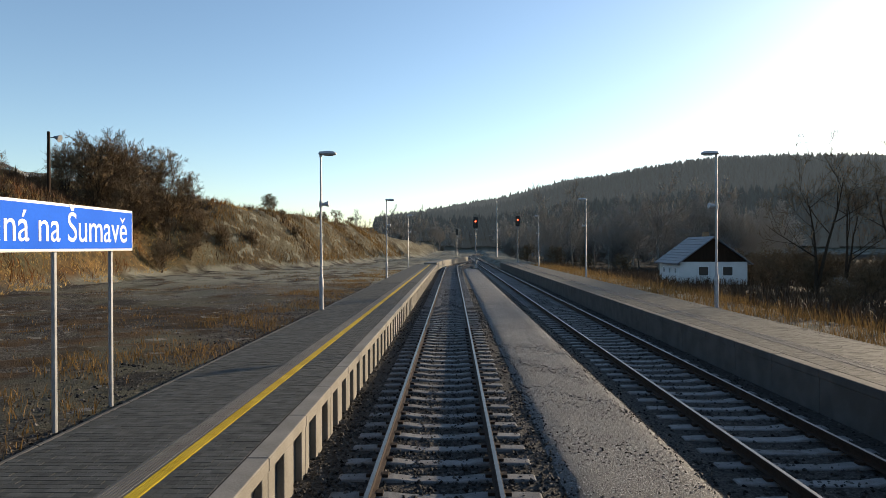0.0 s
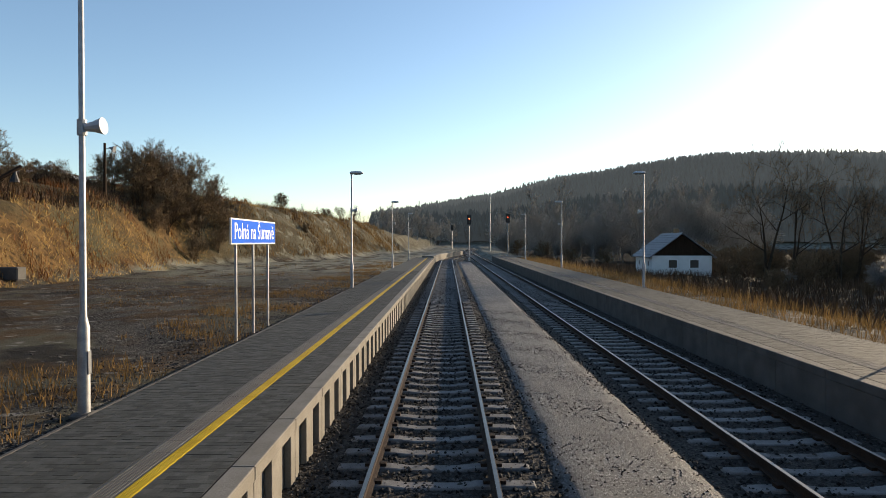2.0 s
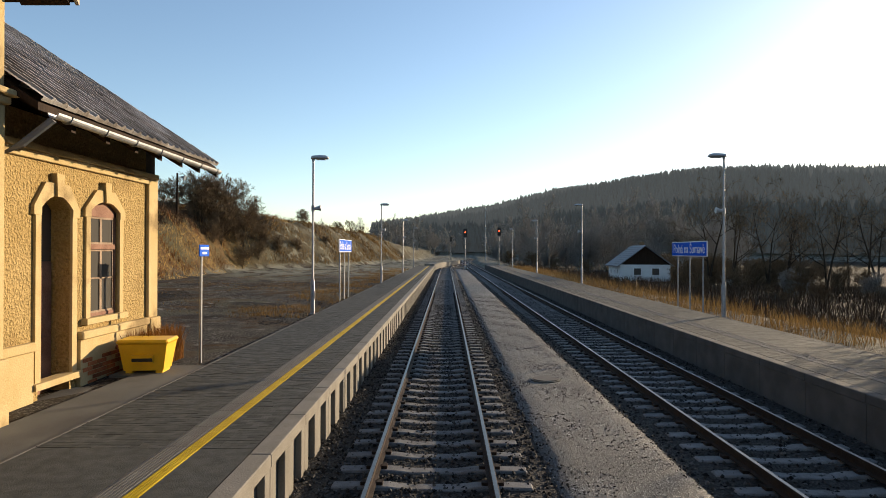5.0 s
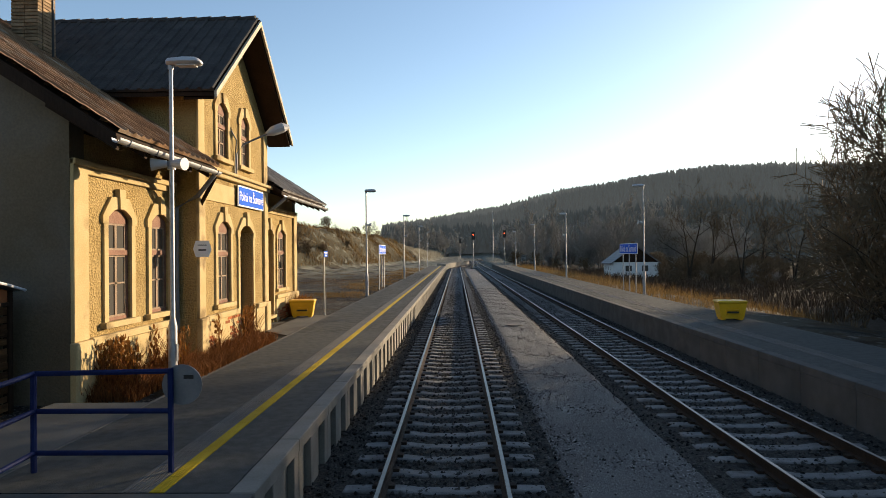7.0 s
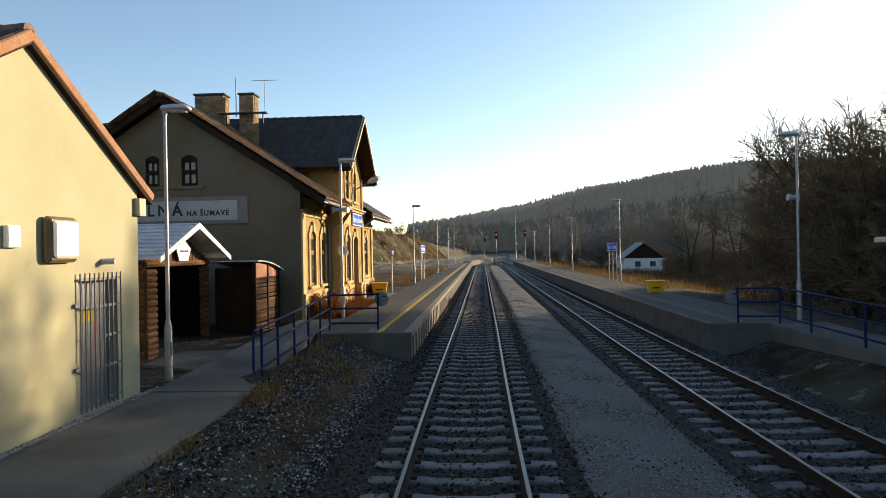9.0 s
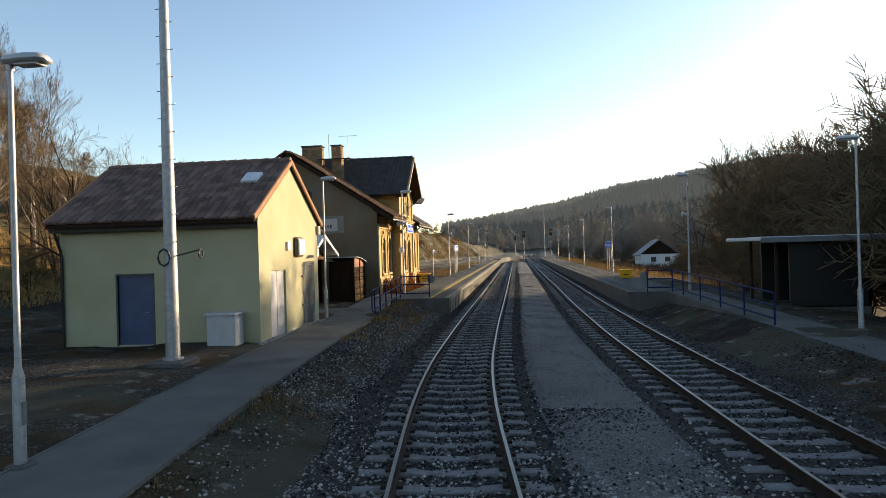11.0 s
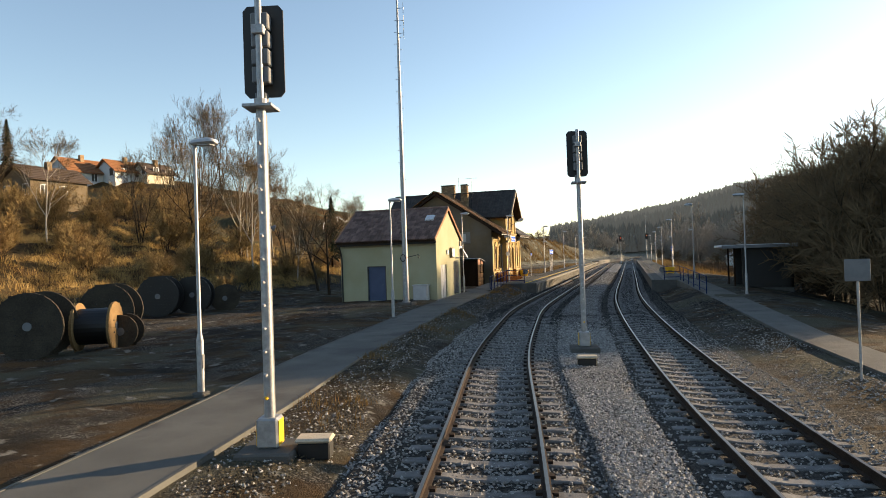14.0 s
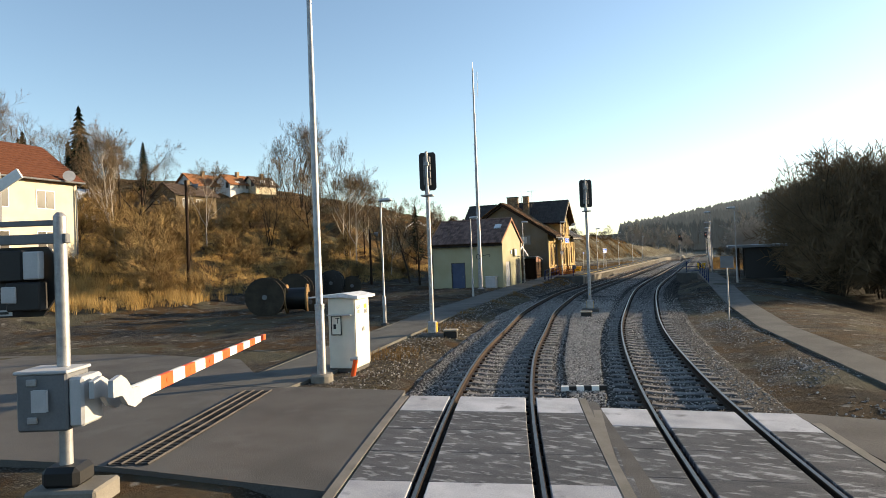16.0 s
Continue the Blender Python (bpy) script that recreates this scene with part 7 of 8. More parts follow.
# ---- shelter on the far side ----
def far_shelter():
    t = thing("waiting_shelter", "dark flat-roofed waiting shelter with frosty roof edge", "shelter")
    X0, X1, Y0, Y1, Z0 = 11.7, 15.2, -29.0, -26.0, 0.1
    part("floor", Geo().box(X0 - 0.2, Y0, Z0 - 0.6, X1, Y1, Z0 + 0.05), M_CONC2, t)
    for a in ((X1 - 0.1, Y0, X1, Y1), (X0 + 0.5, Y0, X1, Y0 + 0.1), (X0 + 0.5, Y1 - 0.1, X1, Y1)):
        part("wall", Geo().box(a[0], a[1], Z0, a[2], a[3], 2.75), M_BLACK, t, "dark sheet wall")
    for y in (Y0 + 0.1, Y1 - 0.2):
        part("post", Geo().box(X0, y, Z0, X0 + 0.1, y + 0.1, 2.75), M_DARKWOOD, t)
    part("roof", Geo().box(X0 - 0.75, Y0 - 0.6, 2.78, X1 + 0.3, Y1 + 0.6, 2.93, c=0.02), M_FROSTROOF, t, "frosted flat roof")
    part("fascia", Geo().box(X0 - 0.77, Y0 - 0.62, 2.70, X1 + 0.3, Y0 - 0.58, 2.9), M_GREYMET, t)
    part("bench", Geo().box(X1 - 0.6, Y0 + 0.4, 0.55, X1 - 0.15, Y1 - 0.4, 0.6).box(X1 - 0.4, Y0 + 0.5, 0.15, X1 - 0.3, Y0 + 0.6, 0.55).box(X1 - 0.4, Y1 - 0.6, 0.15, X1 - 0.3, Y1 - 0.5, 0.55), M_DARKWOOD, t)


far_shelter()
sb = thing("speed_board", "grey square board seen from behind on a thin post", "sign", (10.05, -58.2, -0.1))
part("post", Geo().tube([(0, 0, -0.2), (0, 0, 2.4)], 0.03, 8), M_GALV, sb)
part("board", Geo().box(-0.26, -0.03, 2.0, 0.26, 0.0, 2.5, c=0.01), M_GREYMET, sb)
mh = thing("manhole_cover", "round concrete manhole cover in the gravel", "manhole", (2.4, -6.7, -0.155))
part("ring", Geo().tube([(0, 0, -0.1), (0, 0, 0.03)], 0.33, 24), M_CONC, mh)
part("lid", Geo().tube([(0, 0, 0.03), (0, 0, 0.045)], 0.29, 24), M_CONC2, mh)

# ---- trees ----
def grow(seed, height, spread=0.5, levels=4, limbs=5, trunk=0.02, start=0.3, up=0.35, twigs=5, fork=1, thin=0.004):
    """A bare broadleaf: trunk, limbs and many thin twigs. Returns wood and twig geometry."""
    rng = random.Random(seed)
    wood, twig = Geo(), Geo()
    def limb(p, d, length, r, lev):
        n = 4 if lev < 2 else (1 if lev >= levels else 2)
        pts, rad = [p], [r]
        q, v = p.copy(), d.copy()
        for i in range(n):
            v = (v + Vector((rng.uniform(-1, 1), rng.uniform(-1, 1), rng.uniform(-0.3, 0.8) * up * 2)) * (0.10 + 0.05 * lev)).normalized()
            q = q + v * (length / n)
            pts.append(q.copy())
            rad.append(max(r * (1 - 0.75 * (i + 1) / n), thin))
        if lev >= levels - 1:
            twig.tube(pts, rad, 3, cap=False)
        else:
            wood.tube(pts, rad, 6 if lev == 0 else 4, cap=False)
        if lev >= levels:
            return
        kids = limbs if lev == 0 else (limbs if lev < levels - 1 else twigs)
        for k in range(kids):
            f = rng.uniform(start if lev == 0 else 0.25, 1.0)
            i = min(int(f * n), n - 1)
            b = pts[i].lerp(pts[i + 1], f * n - i)
            a = rng.uniform(0, 6.283)
            across = v.cross(Vector((math.cos(a), math.sin(a), 0.3))).normalized()
            tilt_by = spread * rng.uniform(0.65, 1.3)
            w = (v * math.cos(tilt_by) + across * math.sin(tilt_by) + Vector((0, 0, up * 0.35))).normalized()
            limb(b, w, length * rng.uniform(0.38, 0.64) * (1.2 - 0.45 * f), max(rad[i] * 0.55, thin), lev + 1)
    for k in range(fork):
        a = rng.uniform(0, 6.283)
        d = Vector((0.16 * math.cos(a), 0.16 * math.sin(a), 1)) if fork > 1 else Vector((rng.uniform(-0.05, 0.05), rng.uniform(-0.05, 0.05), 1))
        limb(Vector((0.12 * math.cos(a) * (fork > 1), 0.12 * math.sin(a) * (fork > 1), -0.3)), d.normalized(), height * (0.72 if fork == 1 else rng.uniform(0.5, 0.75)), height * trunk / (fork ** 0.5), 0)
    return wood, twig


def bare_tree(name, label, cat, seed, height, wood_mat, twig_mat, **kw):
    t = thing(name, label, cat)
    w, g = grow(seed, height, **kw)
    part("trunk", w, wood_mat, t)
    part("crown", g, twig_mat, t)
    return t


def conifer_geo(g, x, y, z, h, r, rng, tiers=7, arms=9):
    """Whorls of drooping boughs round a stem."""
    for k in range(tiers):
        f = k / tiers
        zz = z + h * (0.10 + 0.86 * f)
        rr = r * (1 - f) ** 0.85 * rng.uniform(0.85, 1.12) + 0.04 * r
        top = zz + h * 0.86 / tiers * 1.35
        a0 = rng.uniform(0, 6.28)
        vs = [(x, y, top)]
        for i in range(arms * 2):
            a = a0 + math.pi * i / arms
            q = rr * (1.0 if i % 2 == 0 else 0.45) * rng.uniform(0.8, 1.15)
            vs.append((x + q * math.cos(a), y + q * math.sin(a), zz - (0.10 * rr if i % 2 == 0 else -0.12 * rr)))
        m = arms * 2
        g.add(vs, [(0, 1 + i, 1 + (i + 1) % m) for i in range(m)])


def conifer(seed, h, r, label="dark green spruce with drooping boughs"):
    t = thing("conifer_tree", label, "tree", group="conifers")
    rng = random.Random(seed)
    part("trunk", Geo().tube([(0, 0, -0.3), (0, 0, h * 0.95)], [h * 0.016, 0.02], 6), M_BARK, t)
    g = Geo()
    conifer_geo(g, 0, 0, 0, h, r, rng, 19, 13)
    part("crown", g, M_NEEDLE, t)
    return t


def plant(proto, spots, rng, jitter=0.15):
    """Sets the first spot with the proto and copies for the rest; spots: x, y, height factor."""
    for i, (x, y, s) in enumerate(spots):
        m = pose(x, y, float(ground_z(x, y)) - 0.05, 0, 0, rng.uniform(0, 360))
        if i == 0:
            proto.matrix_basis = m
            proto.scale = (s, s, s)
        else:
            c = copy_thing(proto, m)
            k = s * rng.uniform(1 - jitter, 1 + jitter)
            c.scale = (k, k, k)


RN = random.Random(5)
tall = bare_tree("bare_tree", "tall bare tree with fine upright branches", "tree", 3, 12, M_BARK, M_TWIG, spread=0.5, limbs=6, twigs=3, up=0.8, start=0.15, trunk=0.012, thin=0.0055, fork=3)
wide = bare_tree("bare_tree", "spreading bare tree with twisted limbs", "tree", 8, 11, M_BARK, M_TWIG, spread=0.95, limbs=7, twigs=5, up=0.3, start=0.2, trunk=0.014, thin=0.006)
birch = bare_tree("birch_tree", "slender bare birch with pale trunk", "tree", 12, 12, M_BIRCHBARK, M_TWIG, spread=0.7, limbs=8, twigs=5, up=0.4, start=0.25, trunk=0.008, thin=0.006)
round_tree = bare_tree("bare_tree", "small round-crowned bare tree", "tree", 21, 6, M_BARK, M_TWIG, spread=1.0, limbs=9, twigs=6, up=0.3, start=0.15, trunk=0.014, thin=0.008)
shrub = bare_tree("bare_shrub", "dense russet leafless shrub of many stems", "shrub", 31, 5, M_BARK, M_TWIG_WARM, spread=0.8, levels=3, limbs=6, twigs=8, up=0.4, start=0.08, fork=8, trunk=0.012, thin=0.011)
thicket = bare_tree("bare_shrub", "dark tangled leafless thicket", "shrub", 37, 5, M_BARK, M_TWIG, spread=0.85, levels=3, limbs=6, twigs=8, up=0.35, start=0.06, fork=8, trunk=0.012, thin=0.010)
far_tall = bare_tree("bare_tree", "distant bare tree, its colour paled for haze", "tree", 5, 12, M_FARTWIG, M_FARTWIG, spread=0.75, levels=3, limbs=9, twigs=9, up=0.5, start=0.15, trunk=0.012, thin=0.022)
far_wide = bare_tree("bare_tree", "distant spreading bare tree, its colour paled for haze", "tree", 9, 11, M_FARTWIG, M_FARTWIG, spread=1.0, levels=3, limbs=9, twigs=9, up=0.35, start=0.15, trunk=0.013, thin=0.022)
far_bush = bare_tree("bare_shrub", "distant leafless bush, its colour paled for haze", "shrub", 39, 5, M_FARTWIG, M_FARTWIG, spread=0.9, levels=2, limbs=8, twigs=12, up=0.35, start=0.06, fork=9, trunk=0.012, thin=0.022)

# on the bank and hill behind the yard
plant(tall, [(-60.5, 5.5, 1.05), (-58.8, 7.0, 1.22), (-57.6, 8.6, 1.2), (-56.4, 9.4, 1.15), (-54.6, 10.2, 1.1), (-52.5, 11.5, 0.9), (-38, -26, 0.8), (-26, -20, 0.9), (-60, -30, 1.2), (-68, -24, 1.15), (-36, -12, 0.9), (-64, -40, 1.2), (-72, -35, 1.1), (-80, -20, 1.2), (-57, -34, 1.0),
             (-47, -8, 0.9), (-52, 4, 0.9), (-44, 36, 0.35), (-42, 22, 0.4)], RN)
plant(wide, [(-16.8, -30.5, 0.82), (-19.5, -27, 0.7), (-33.5, -24, 0.9), (-46, -38, 1.25), (-78, -17, 1.1), (-73, -12, 0.9), (-82, -24, 1.2), (55, 78, 1.2), (60, 70, 1.25), (66, 84, 1.2), (63, 56, 1.1), (72, 66, 1.2)], RN)
plant(birch, [(-31, -19.5, 0.98), (-29, -18, 0.9), (-33, -17.5, 1.0), (-24.5, -21.5, 0.92), (-48, -39, 1.2), (-38, -47, 0.95), (-27.5, -24, 0.85), (-22, -14, 0.8), (-35, -22, 0.95), (-40, -34, 0.95)], RN)
plant(thicket, [(-21.2, 72, 0.25), (-23.4, 83, 0.5), (-21.8, 110, 0.55), (-20.4, 78, 0.28)], RN)
plant(round_tree, [(-23.2, 82.4, 0.46), (-22.4, 111, 0.52), (-20.3, 114, 0.5), (-18, 113, 0.42), (-33, 44, 0.5)], RN)
plant(shrub, [(-25.8, -55, 1.05), (-27.2, -53.6, 0.8), (-24.4, -56.2, 0.7), (-23.6, -53, 0.5), (-29.5, -50, 0.7), (-30, -40, 0.75), (-26, -38, 0.7), (-33, -44, 0.8), (-27, -33, 0.7), (-24, -30, 0.62), (-23, -26, 0.65), (-29, -29, 0.75),
              (-33.7, -46, 0.95), (-36, -44.5, 1.0), (-37.5, -47, 1.05), (-35, -42, 0.9), (-39, -43.5, 1.0), (-41, -45, 1.1), (-43, -42, 0.8), (-47, -40, 0.85), (-50.7, -36, 0.9), (-48.8, -27, 0.95), (-51, -24, 1.0), (-53, -27, 1.0), (-46, -23, 0.9), (-43, -26, 0.7), (-36.3, -35, 0.7), (-39, -31, 0.6), (-34.4, -27, 1.0), (-36, -24, 1.05), (-38, -21, 1.0), (-41, -19, 1.05), (-33, -24.5, 0.9), (-44, -14, 1.0), (-47, -11, 1.05), (-50, -6, 1.1), (-49.5, -15, 0.9), (-54, -12, 1.0), (-56, -18, 0.9), (-58, -22, 0.9), (-30, -22, 0.85), (-55, -2, 0.8), (-58, -1, 0.7), (-61, 2, 0.6), (-66, 5, 0.4), (-68, 8, 0.4), (-63, 6, 0.5), (-60, -30, 1.1), (-56, -36, 1.2), (-66, -26, 1.2), (-72, -16, 0.9), (-75, -3, 0.45), (-24.6, -55.2, 0.55), (-30.1, -51.2, 1.15), (-31, -49.5, 0.95), (-36, -36, 0.8), (-40, -42, 0.9), (-44, -46, 0.9), (-22.5, -22, 0.7), (-26, -14, 0.7), (-24, -8, 0.7), (-34, -52, 0.55), (-22, -36, 0.5), (-38, -18, 0.8), (-46, -28, 0.9), (-52, -40, 0.9), (-55, -30, 0.9), (-31.5, -57, 0.5)], RN)
plant(thicket, [(-36, 40, 0.7), (-38, 46, 0.8), (-35, 58, 0.7), (-32, 39.5, 0.45), (-28.5, 62.5, 0.7), (-27, 58.5, 1.1), (-26.3, 53.5, 1.25), (-27.6, 51, 1.3), (-29.5, 47, 0.6), (-37, 30, 0.5), (-38, 22, 0.5), (-25.5, 48.5, 0.7), (-25.5, 51, 1.3), (-27.5, 54, 1.25), (-24.5, 56, 1.15), (-24.8, 60, 1.0), (-27.4, 50, 0.9), (-29, 56, 1.15), (-30, 61, 0.8), (-23.5, 52.5, 0.7), (-23.0, 57, 0.65), (-31, 52, 1.0), (-31, 44, 0.55),
                (-34, 34, 0.5), (-35, 26, 0.5), (-23.2, 59, 0.75), (-21.8, 62, 0.6), (-20.2, 66, 0.4), (-18.3, 76, 0.35), (-33, 20, 0.6), (-29, 36, 0.55), (-31, 10, 0.7), (-28, 2, 0.7),
                (34, 62, 0.9), (38, 58, 0.95), (36, 84, 0.9), (40, 78, 0.9), (45, 64, 1.0), (34, 74, 0.7), (30, 60, 0.6), (33, 52, 0.7), (24, 40, 0.5), (27, 46, 0.5), (30, 30, 0.55), (34, 40, 0.8), (20, 96, 0.8), (26, 98, 0.9), (17, 104, 0.8), (13, 112, 0.8),
                (40, 26, 0.8), (46, 36, 0.9)], RN)
plant(far_bush, [(26 + 1.9 * i + math.sin(i * 5.1), 44 + 3.1 * (i % 5) + 2 * math.cos(i * 2.9), 0.5 + 0.12 * math.sin(i * 1.3)) for i in range(4, 14)], RN)
# old trees behind the cottage meadow, and thickets at their feet
gnarled = bare_tree("bare_tree", "tall gnarled bare tree with crooked limbs", "tree", 14, 14, M_BARK, M_TWIG, spread=0.85, limbs=5, twigs=3, up=0.35, start=0.3, trunk=0.015, thin=0.014, fork=2)
plant(gnarled, [(32.8, 59, 1.12), (36.4, 61, 1.0), (40, 58, 1.1), (43.5, 61.5, 1.15), (47.5, 59, 1.1), (55, 60, 1.15)], RN, 0.06)
plant(thicket, [(27, 30, 0.3), (31, 40, 0.35)] + [(31 + 2.6 * i + math.sin(i * 3.1), 62 + 2.5 * math.cos(i * 2.2), 0.75 + 0.15 * math.sin(i * 1.7)) for i in range(10)], RN)
# unseen thickets, added and sized to keep the sun off the line
shade_hedge = bare_tree("bare_shrub", "tall leafless thicket added out of view to shade the line", "shrub", 41, 8.5, M_BARK, M_TWIG, spread=0.85, levels=3, limbs=7, twigs=9, up=0.35, start=0.05, fork=9, trunk=0.010, thin=0.013)
plant(shade_hedge, [(19.5 + 2.4 * (i % 3) + 0.8 * math.sin(i * 2.3), -23.5 + 1.3 * i + 0.5 * math.cos(i * 1.7), 1.27 + 0.06 * math.sin(i * 3.1)) for i in range(16)]
      + [(18.5 + 2.3 * (i % 3) + 0.7 * math.sin(i * 1.9), -25.0 - 1.25 * i, 1.28 + 0.06 * math.sin(i * 2.7)) for i in range(11)]
      + [(29 + 0.56 * k + 2 * (i % 2), k, 1.12 + 0.1 * math.sin(i * 2.1)) for i, k in enumerate((0, 2.5, 5, 8, 11, 14.5, 18, 22, 27, 32))], RN)
plant(conifer(2, 8.5, 1.9), [(-15.4, -21.5, 0.82), (-27, -9, 1.05), (-85, -29, 1.6), (-89, -33, 1.6), (-83, -15, 1.7), (-92, -24, 1.8), (-70, -44, 1.7), (-75, -38, 1.9), (-66, -50, 1.7), (-80, -46, 2.0), (-86, -36, 1.9), (-62, -52, 1.6), (-90, -28, 1.9), (-96, 2, 1.3), (-100, -4, 1.4), (-93, -6, 1.2), (-104, 3, 1.4), (-90, 4, 1.1), (-98, -14, 1.4), (-108, -8, 1.5), (-88, -12, 1.2), (-94, -22, 1.4), (-102, -26, 1.5)], RN)


# woods in the middle distance, on the far side of the valley
def wood_band():
    rng = random.Random(77)
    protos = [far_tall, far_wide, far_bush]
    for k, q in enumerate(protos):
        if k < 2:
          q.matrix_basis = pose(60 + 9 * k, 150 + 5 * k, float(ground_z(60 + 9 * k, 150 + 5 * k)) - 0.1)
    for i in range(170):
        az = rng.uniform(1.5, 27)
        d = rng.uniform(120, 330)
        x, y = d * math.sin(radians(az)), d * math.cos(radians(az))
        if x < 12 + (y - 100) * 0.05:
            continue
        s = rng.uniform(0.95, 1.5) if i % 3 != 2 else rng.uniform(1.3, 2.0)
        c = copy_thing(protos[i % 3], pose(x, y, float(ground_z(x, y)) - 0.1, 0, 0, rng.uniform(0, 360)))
        c.scale = (s, s, s)
    for i in range(60):
        az = rng.uniform(20, 36)
        d = rng.uniform(78, 150)
        x, y = d * math.sin(radians(az)), d * math.cos(radians(az))
        if abs(x - 30) < 9 and 64 < y < 86:
            continue
        c = copy_thing(thicket, pose(x, y, float(ground_z(x, y)) - 0.1, 0, 0, rng.uniform(0, 360)))
        c.scale = [rng.uniform(0.7, 1.15)] * 3
    for i in range(40):
        az = rng.uniform(-16, 1.5)
        d = rng.uniform(210, 380)
        x, y = d * math.sin(radians(az)), d * math.cos(radians(az))
        s = rng.uniform(0.7, 1.15)
        c = copy_thing(protos[i % 3], pose(x, y, float(ground_z(x, y)) - 0.1, 0, 0, rng.uniform(0, 360)))
        c.scale = (s, s, s)


wood_band()


def far_forest(d0, d1, n, haze_glow, seed, label):
    """Conifers over the distant hills; haze is put into their emission, more the farther off."""
    m = bpy.data.materials.new("conifers_haze_glow")
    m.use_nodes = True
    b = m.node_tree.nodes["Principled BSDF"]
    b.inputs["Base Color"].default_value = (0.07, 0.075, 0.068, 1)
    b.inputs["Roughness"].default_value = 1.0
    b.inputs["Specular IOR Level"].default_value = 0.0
    # even emission in place of haze; the trees give off no light
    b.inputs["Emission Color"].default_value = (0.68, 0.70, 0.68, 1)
    b.inputs["Emission Strength"].default_value = haze_glow
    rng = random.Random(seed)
    g = Geo()
    for i in range(n):
        az = rng.uniform(-7, 62)
        d = math.sqrt(rng.uniform(d0 ** 2, d1 ** 2))
        x, y = d * math.sin(radians(az)), 5 + d * math.cos(radians(az))
        z = float(ground_z(x, y))
        h = rng.uniform(9, 12.5) * (rng.uniform(1.0, 1.25) if d > 700 else 1.0)
        r = h * rng.uniform(0.24, 0.36)
        for lo, hi, k in ((0.02, 0.72, 1.0), (0.4, 1.0, 0.62)):
            a0 = rng.uniform(0, 6)
            vs = [(x, y, z + h * hi)] + [(x + r * k * math.cos(a0 + q * 1.2566), y + r * k * math.sin(a0 + q * 1.2566), z + h * lo) for q in range(5)]
            g.add(vs, [(0, 1 + q, 1 + (q + 1) % 5) for q in range(5)])
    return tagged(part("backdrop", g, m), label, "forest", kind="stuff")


far_forest(330, 480, 3000, 0.02, 4, "dark conifer forest at the foot of the hills, faint haze added as glow")
far_forest(480, 640, 4200, 0.045, 5, "conifer forest on the hillside, mist added as glow")
far_forest(640, 800, 5500, 0.07, 6, "conifer forest along the ridge, paled by glow added for mist")


# ---- dry grass and weeds ----
def blades(name, label, spots, h0, h1, width, mat, lean=0.5):
    """Single bent blades; spots: n x 3."""
    n = len(spots)
    rs = np.random.RandomState(n)
    a = rs.uniform(0, 6.283, n)
    h = rs.uniform(h0, h1, n)
    l = rs.uniform(0.1, 1.0, n) * lean * h
    w = width * rs.uniform(0.6, 1.4, n)
    b = rs.uniform(0, 6.283, n)
    dx, dy, ex, ey = np.cos(a), np.sin(a), np.cos(b), np.sin(b)
    p = spots
    v = np.stack([p + np.stack([-ex * w, -ey * w, -0.03 + 0 * w], 1), p + np.stack([ex * w, ey * w, -0.03 + 0 * w], 1),
                  p + np.stack([dx * l * 0.4 + ex * w * 0.7, dy * l * 0.4 + ey * w * 0.7, h * 0.6], 1), p + np.stack([dx * l * 0.4 - ex * w * 0.7, dy * l * 0.4 - ey * w * 0.7, h * 0.6], 1),
                  p + np.stack([dx * l, dy * l, h], 1)], 1).reshape(-1, 3)
    o = 5 * np.arange(n)
    f = np.stack([o, o + 1, o + 2, o + 3], 1).tolist() + np.stack([o + 3, o + 2, o + 4], 1).tolist()
    me = bpy.data.meshes.new(name)
    me.from_pydata(v.tolist(), [], f)
    me.materials.append(mat)
    return tagged(new(name, me), label, "grass", kind="stuff")


def clumped(rs, n, x0, x1, y0, y1, scale, cut):
    """Points in uneven clumps."""
    x, y = rs.uniform(x0, x1, n * 3), rs.uniform(y0, y1, n * 3)
    k = rough(x, y, scale) + 0.6 * rough(x, y, scale * 3.1, 1.0) + rs.uniform(-0.5, 0.5, n * 3) > cut
    x, y = x[k][:n], y[k][:n]
    return np.stack([x, y, ground_z(x, y)], 1)


rs = np.random.RandomState(12)
sp = clumped(rs, 26000, -34, -19, 2, 75, 0.5, -0.1)
foot = np.interp(sp[:, 1], [-110, -75, -58, -45, -30, -8, 10, 25, 35, 53, 80], [24, 24, 21, 21.5, 21, 20, 20.5, 21, 22, 24, 23])
blades("dry_grass", "ochre dry grass on the cut bank", sp[-sp[:, 0] > foot - 0.5], 0.10, 0.3, 0.02, M_DRYGRASS, 1.7)
sp = clumped(rs, 16000, -36, -20, 2, 75, 0.8, 0.25)
foot = np.interp(sp[:, 1], [2, 10, 25, 35, 53, 80], [20.2, 20.5, 21, 22, 24, 23])
blades("withered_brush", "dark withered brush in clumps on the cut bank", sp[-sp[:, 0] > foot], 0.2, 0.75, 0.014, M_BRAMBLE, 0.9)
sp = clumped(rs, 12000, -36, -26, 16, 52, 0.5, -0.3)
blades("dark_scrub", "dark brown scrub along the top of the cut bank", sp[sp[:, 2] > 4.2], 0.3, 0.9, 0.02, M_SCRUB, 0.8)
sp = clumped(rs, 16000, -35, -20.5, -63, -51, 0.6, -0.3)
blades("dry_grass", "tall golden dry grass on the slope by the road", sp[sp[:, 2] > 0.3], 0.35, 0.85, 0.012, M_DRYGRASS, 0.8)
sp = clumped(rs, 12000, -26, -8, 58, 125, 0.35, 0.0)
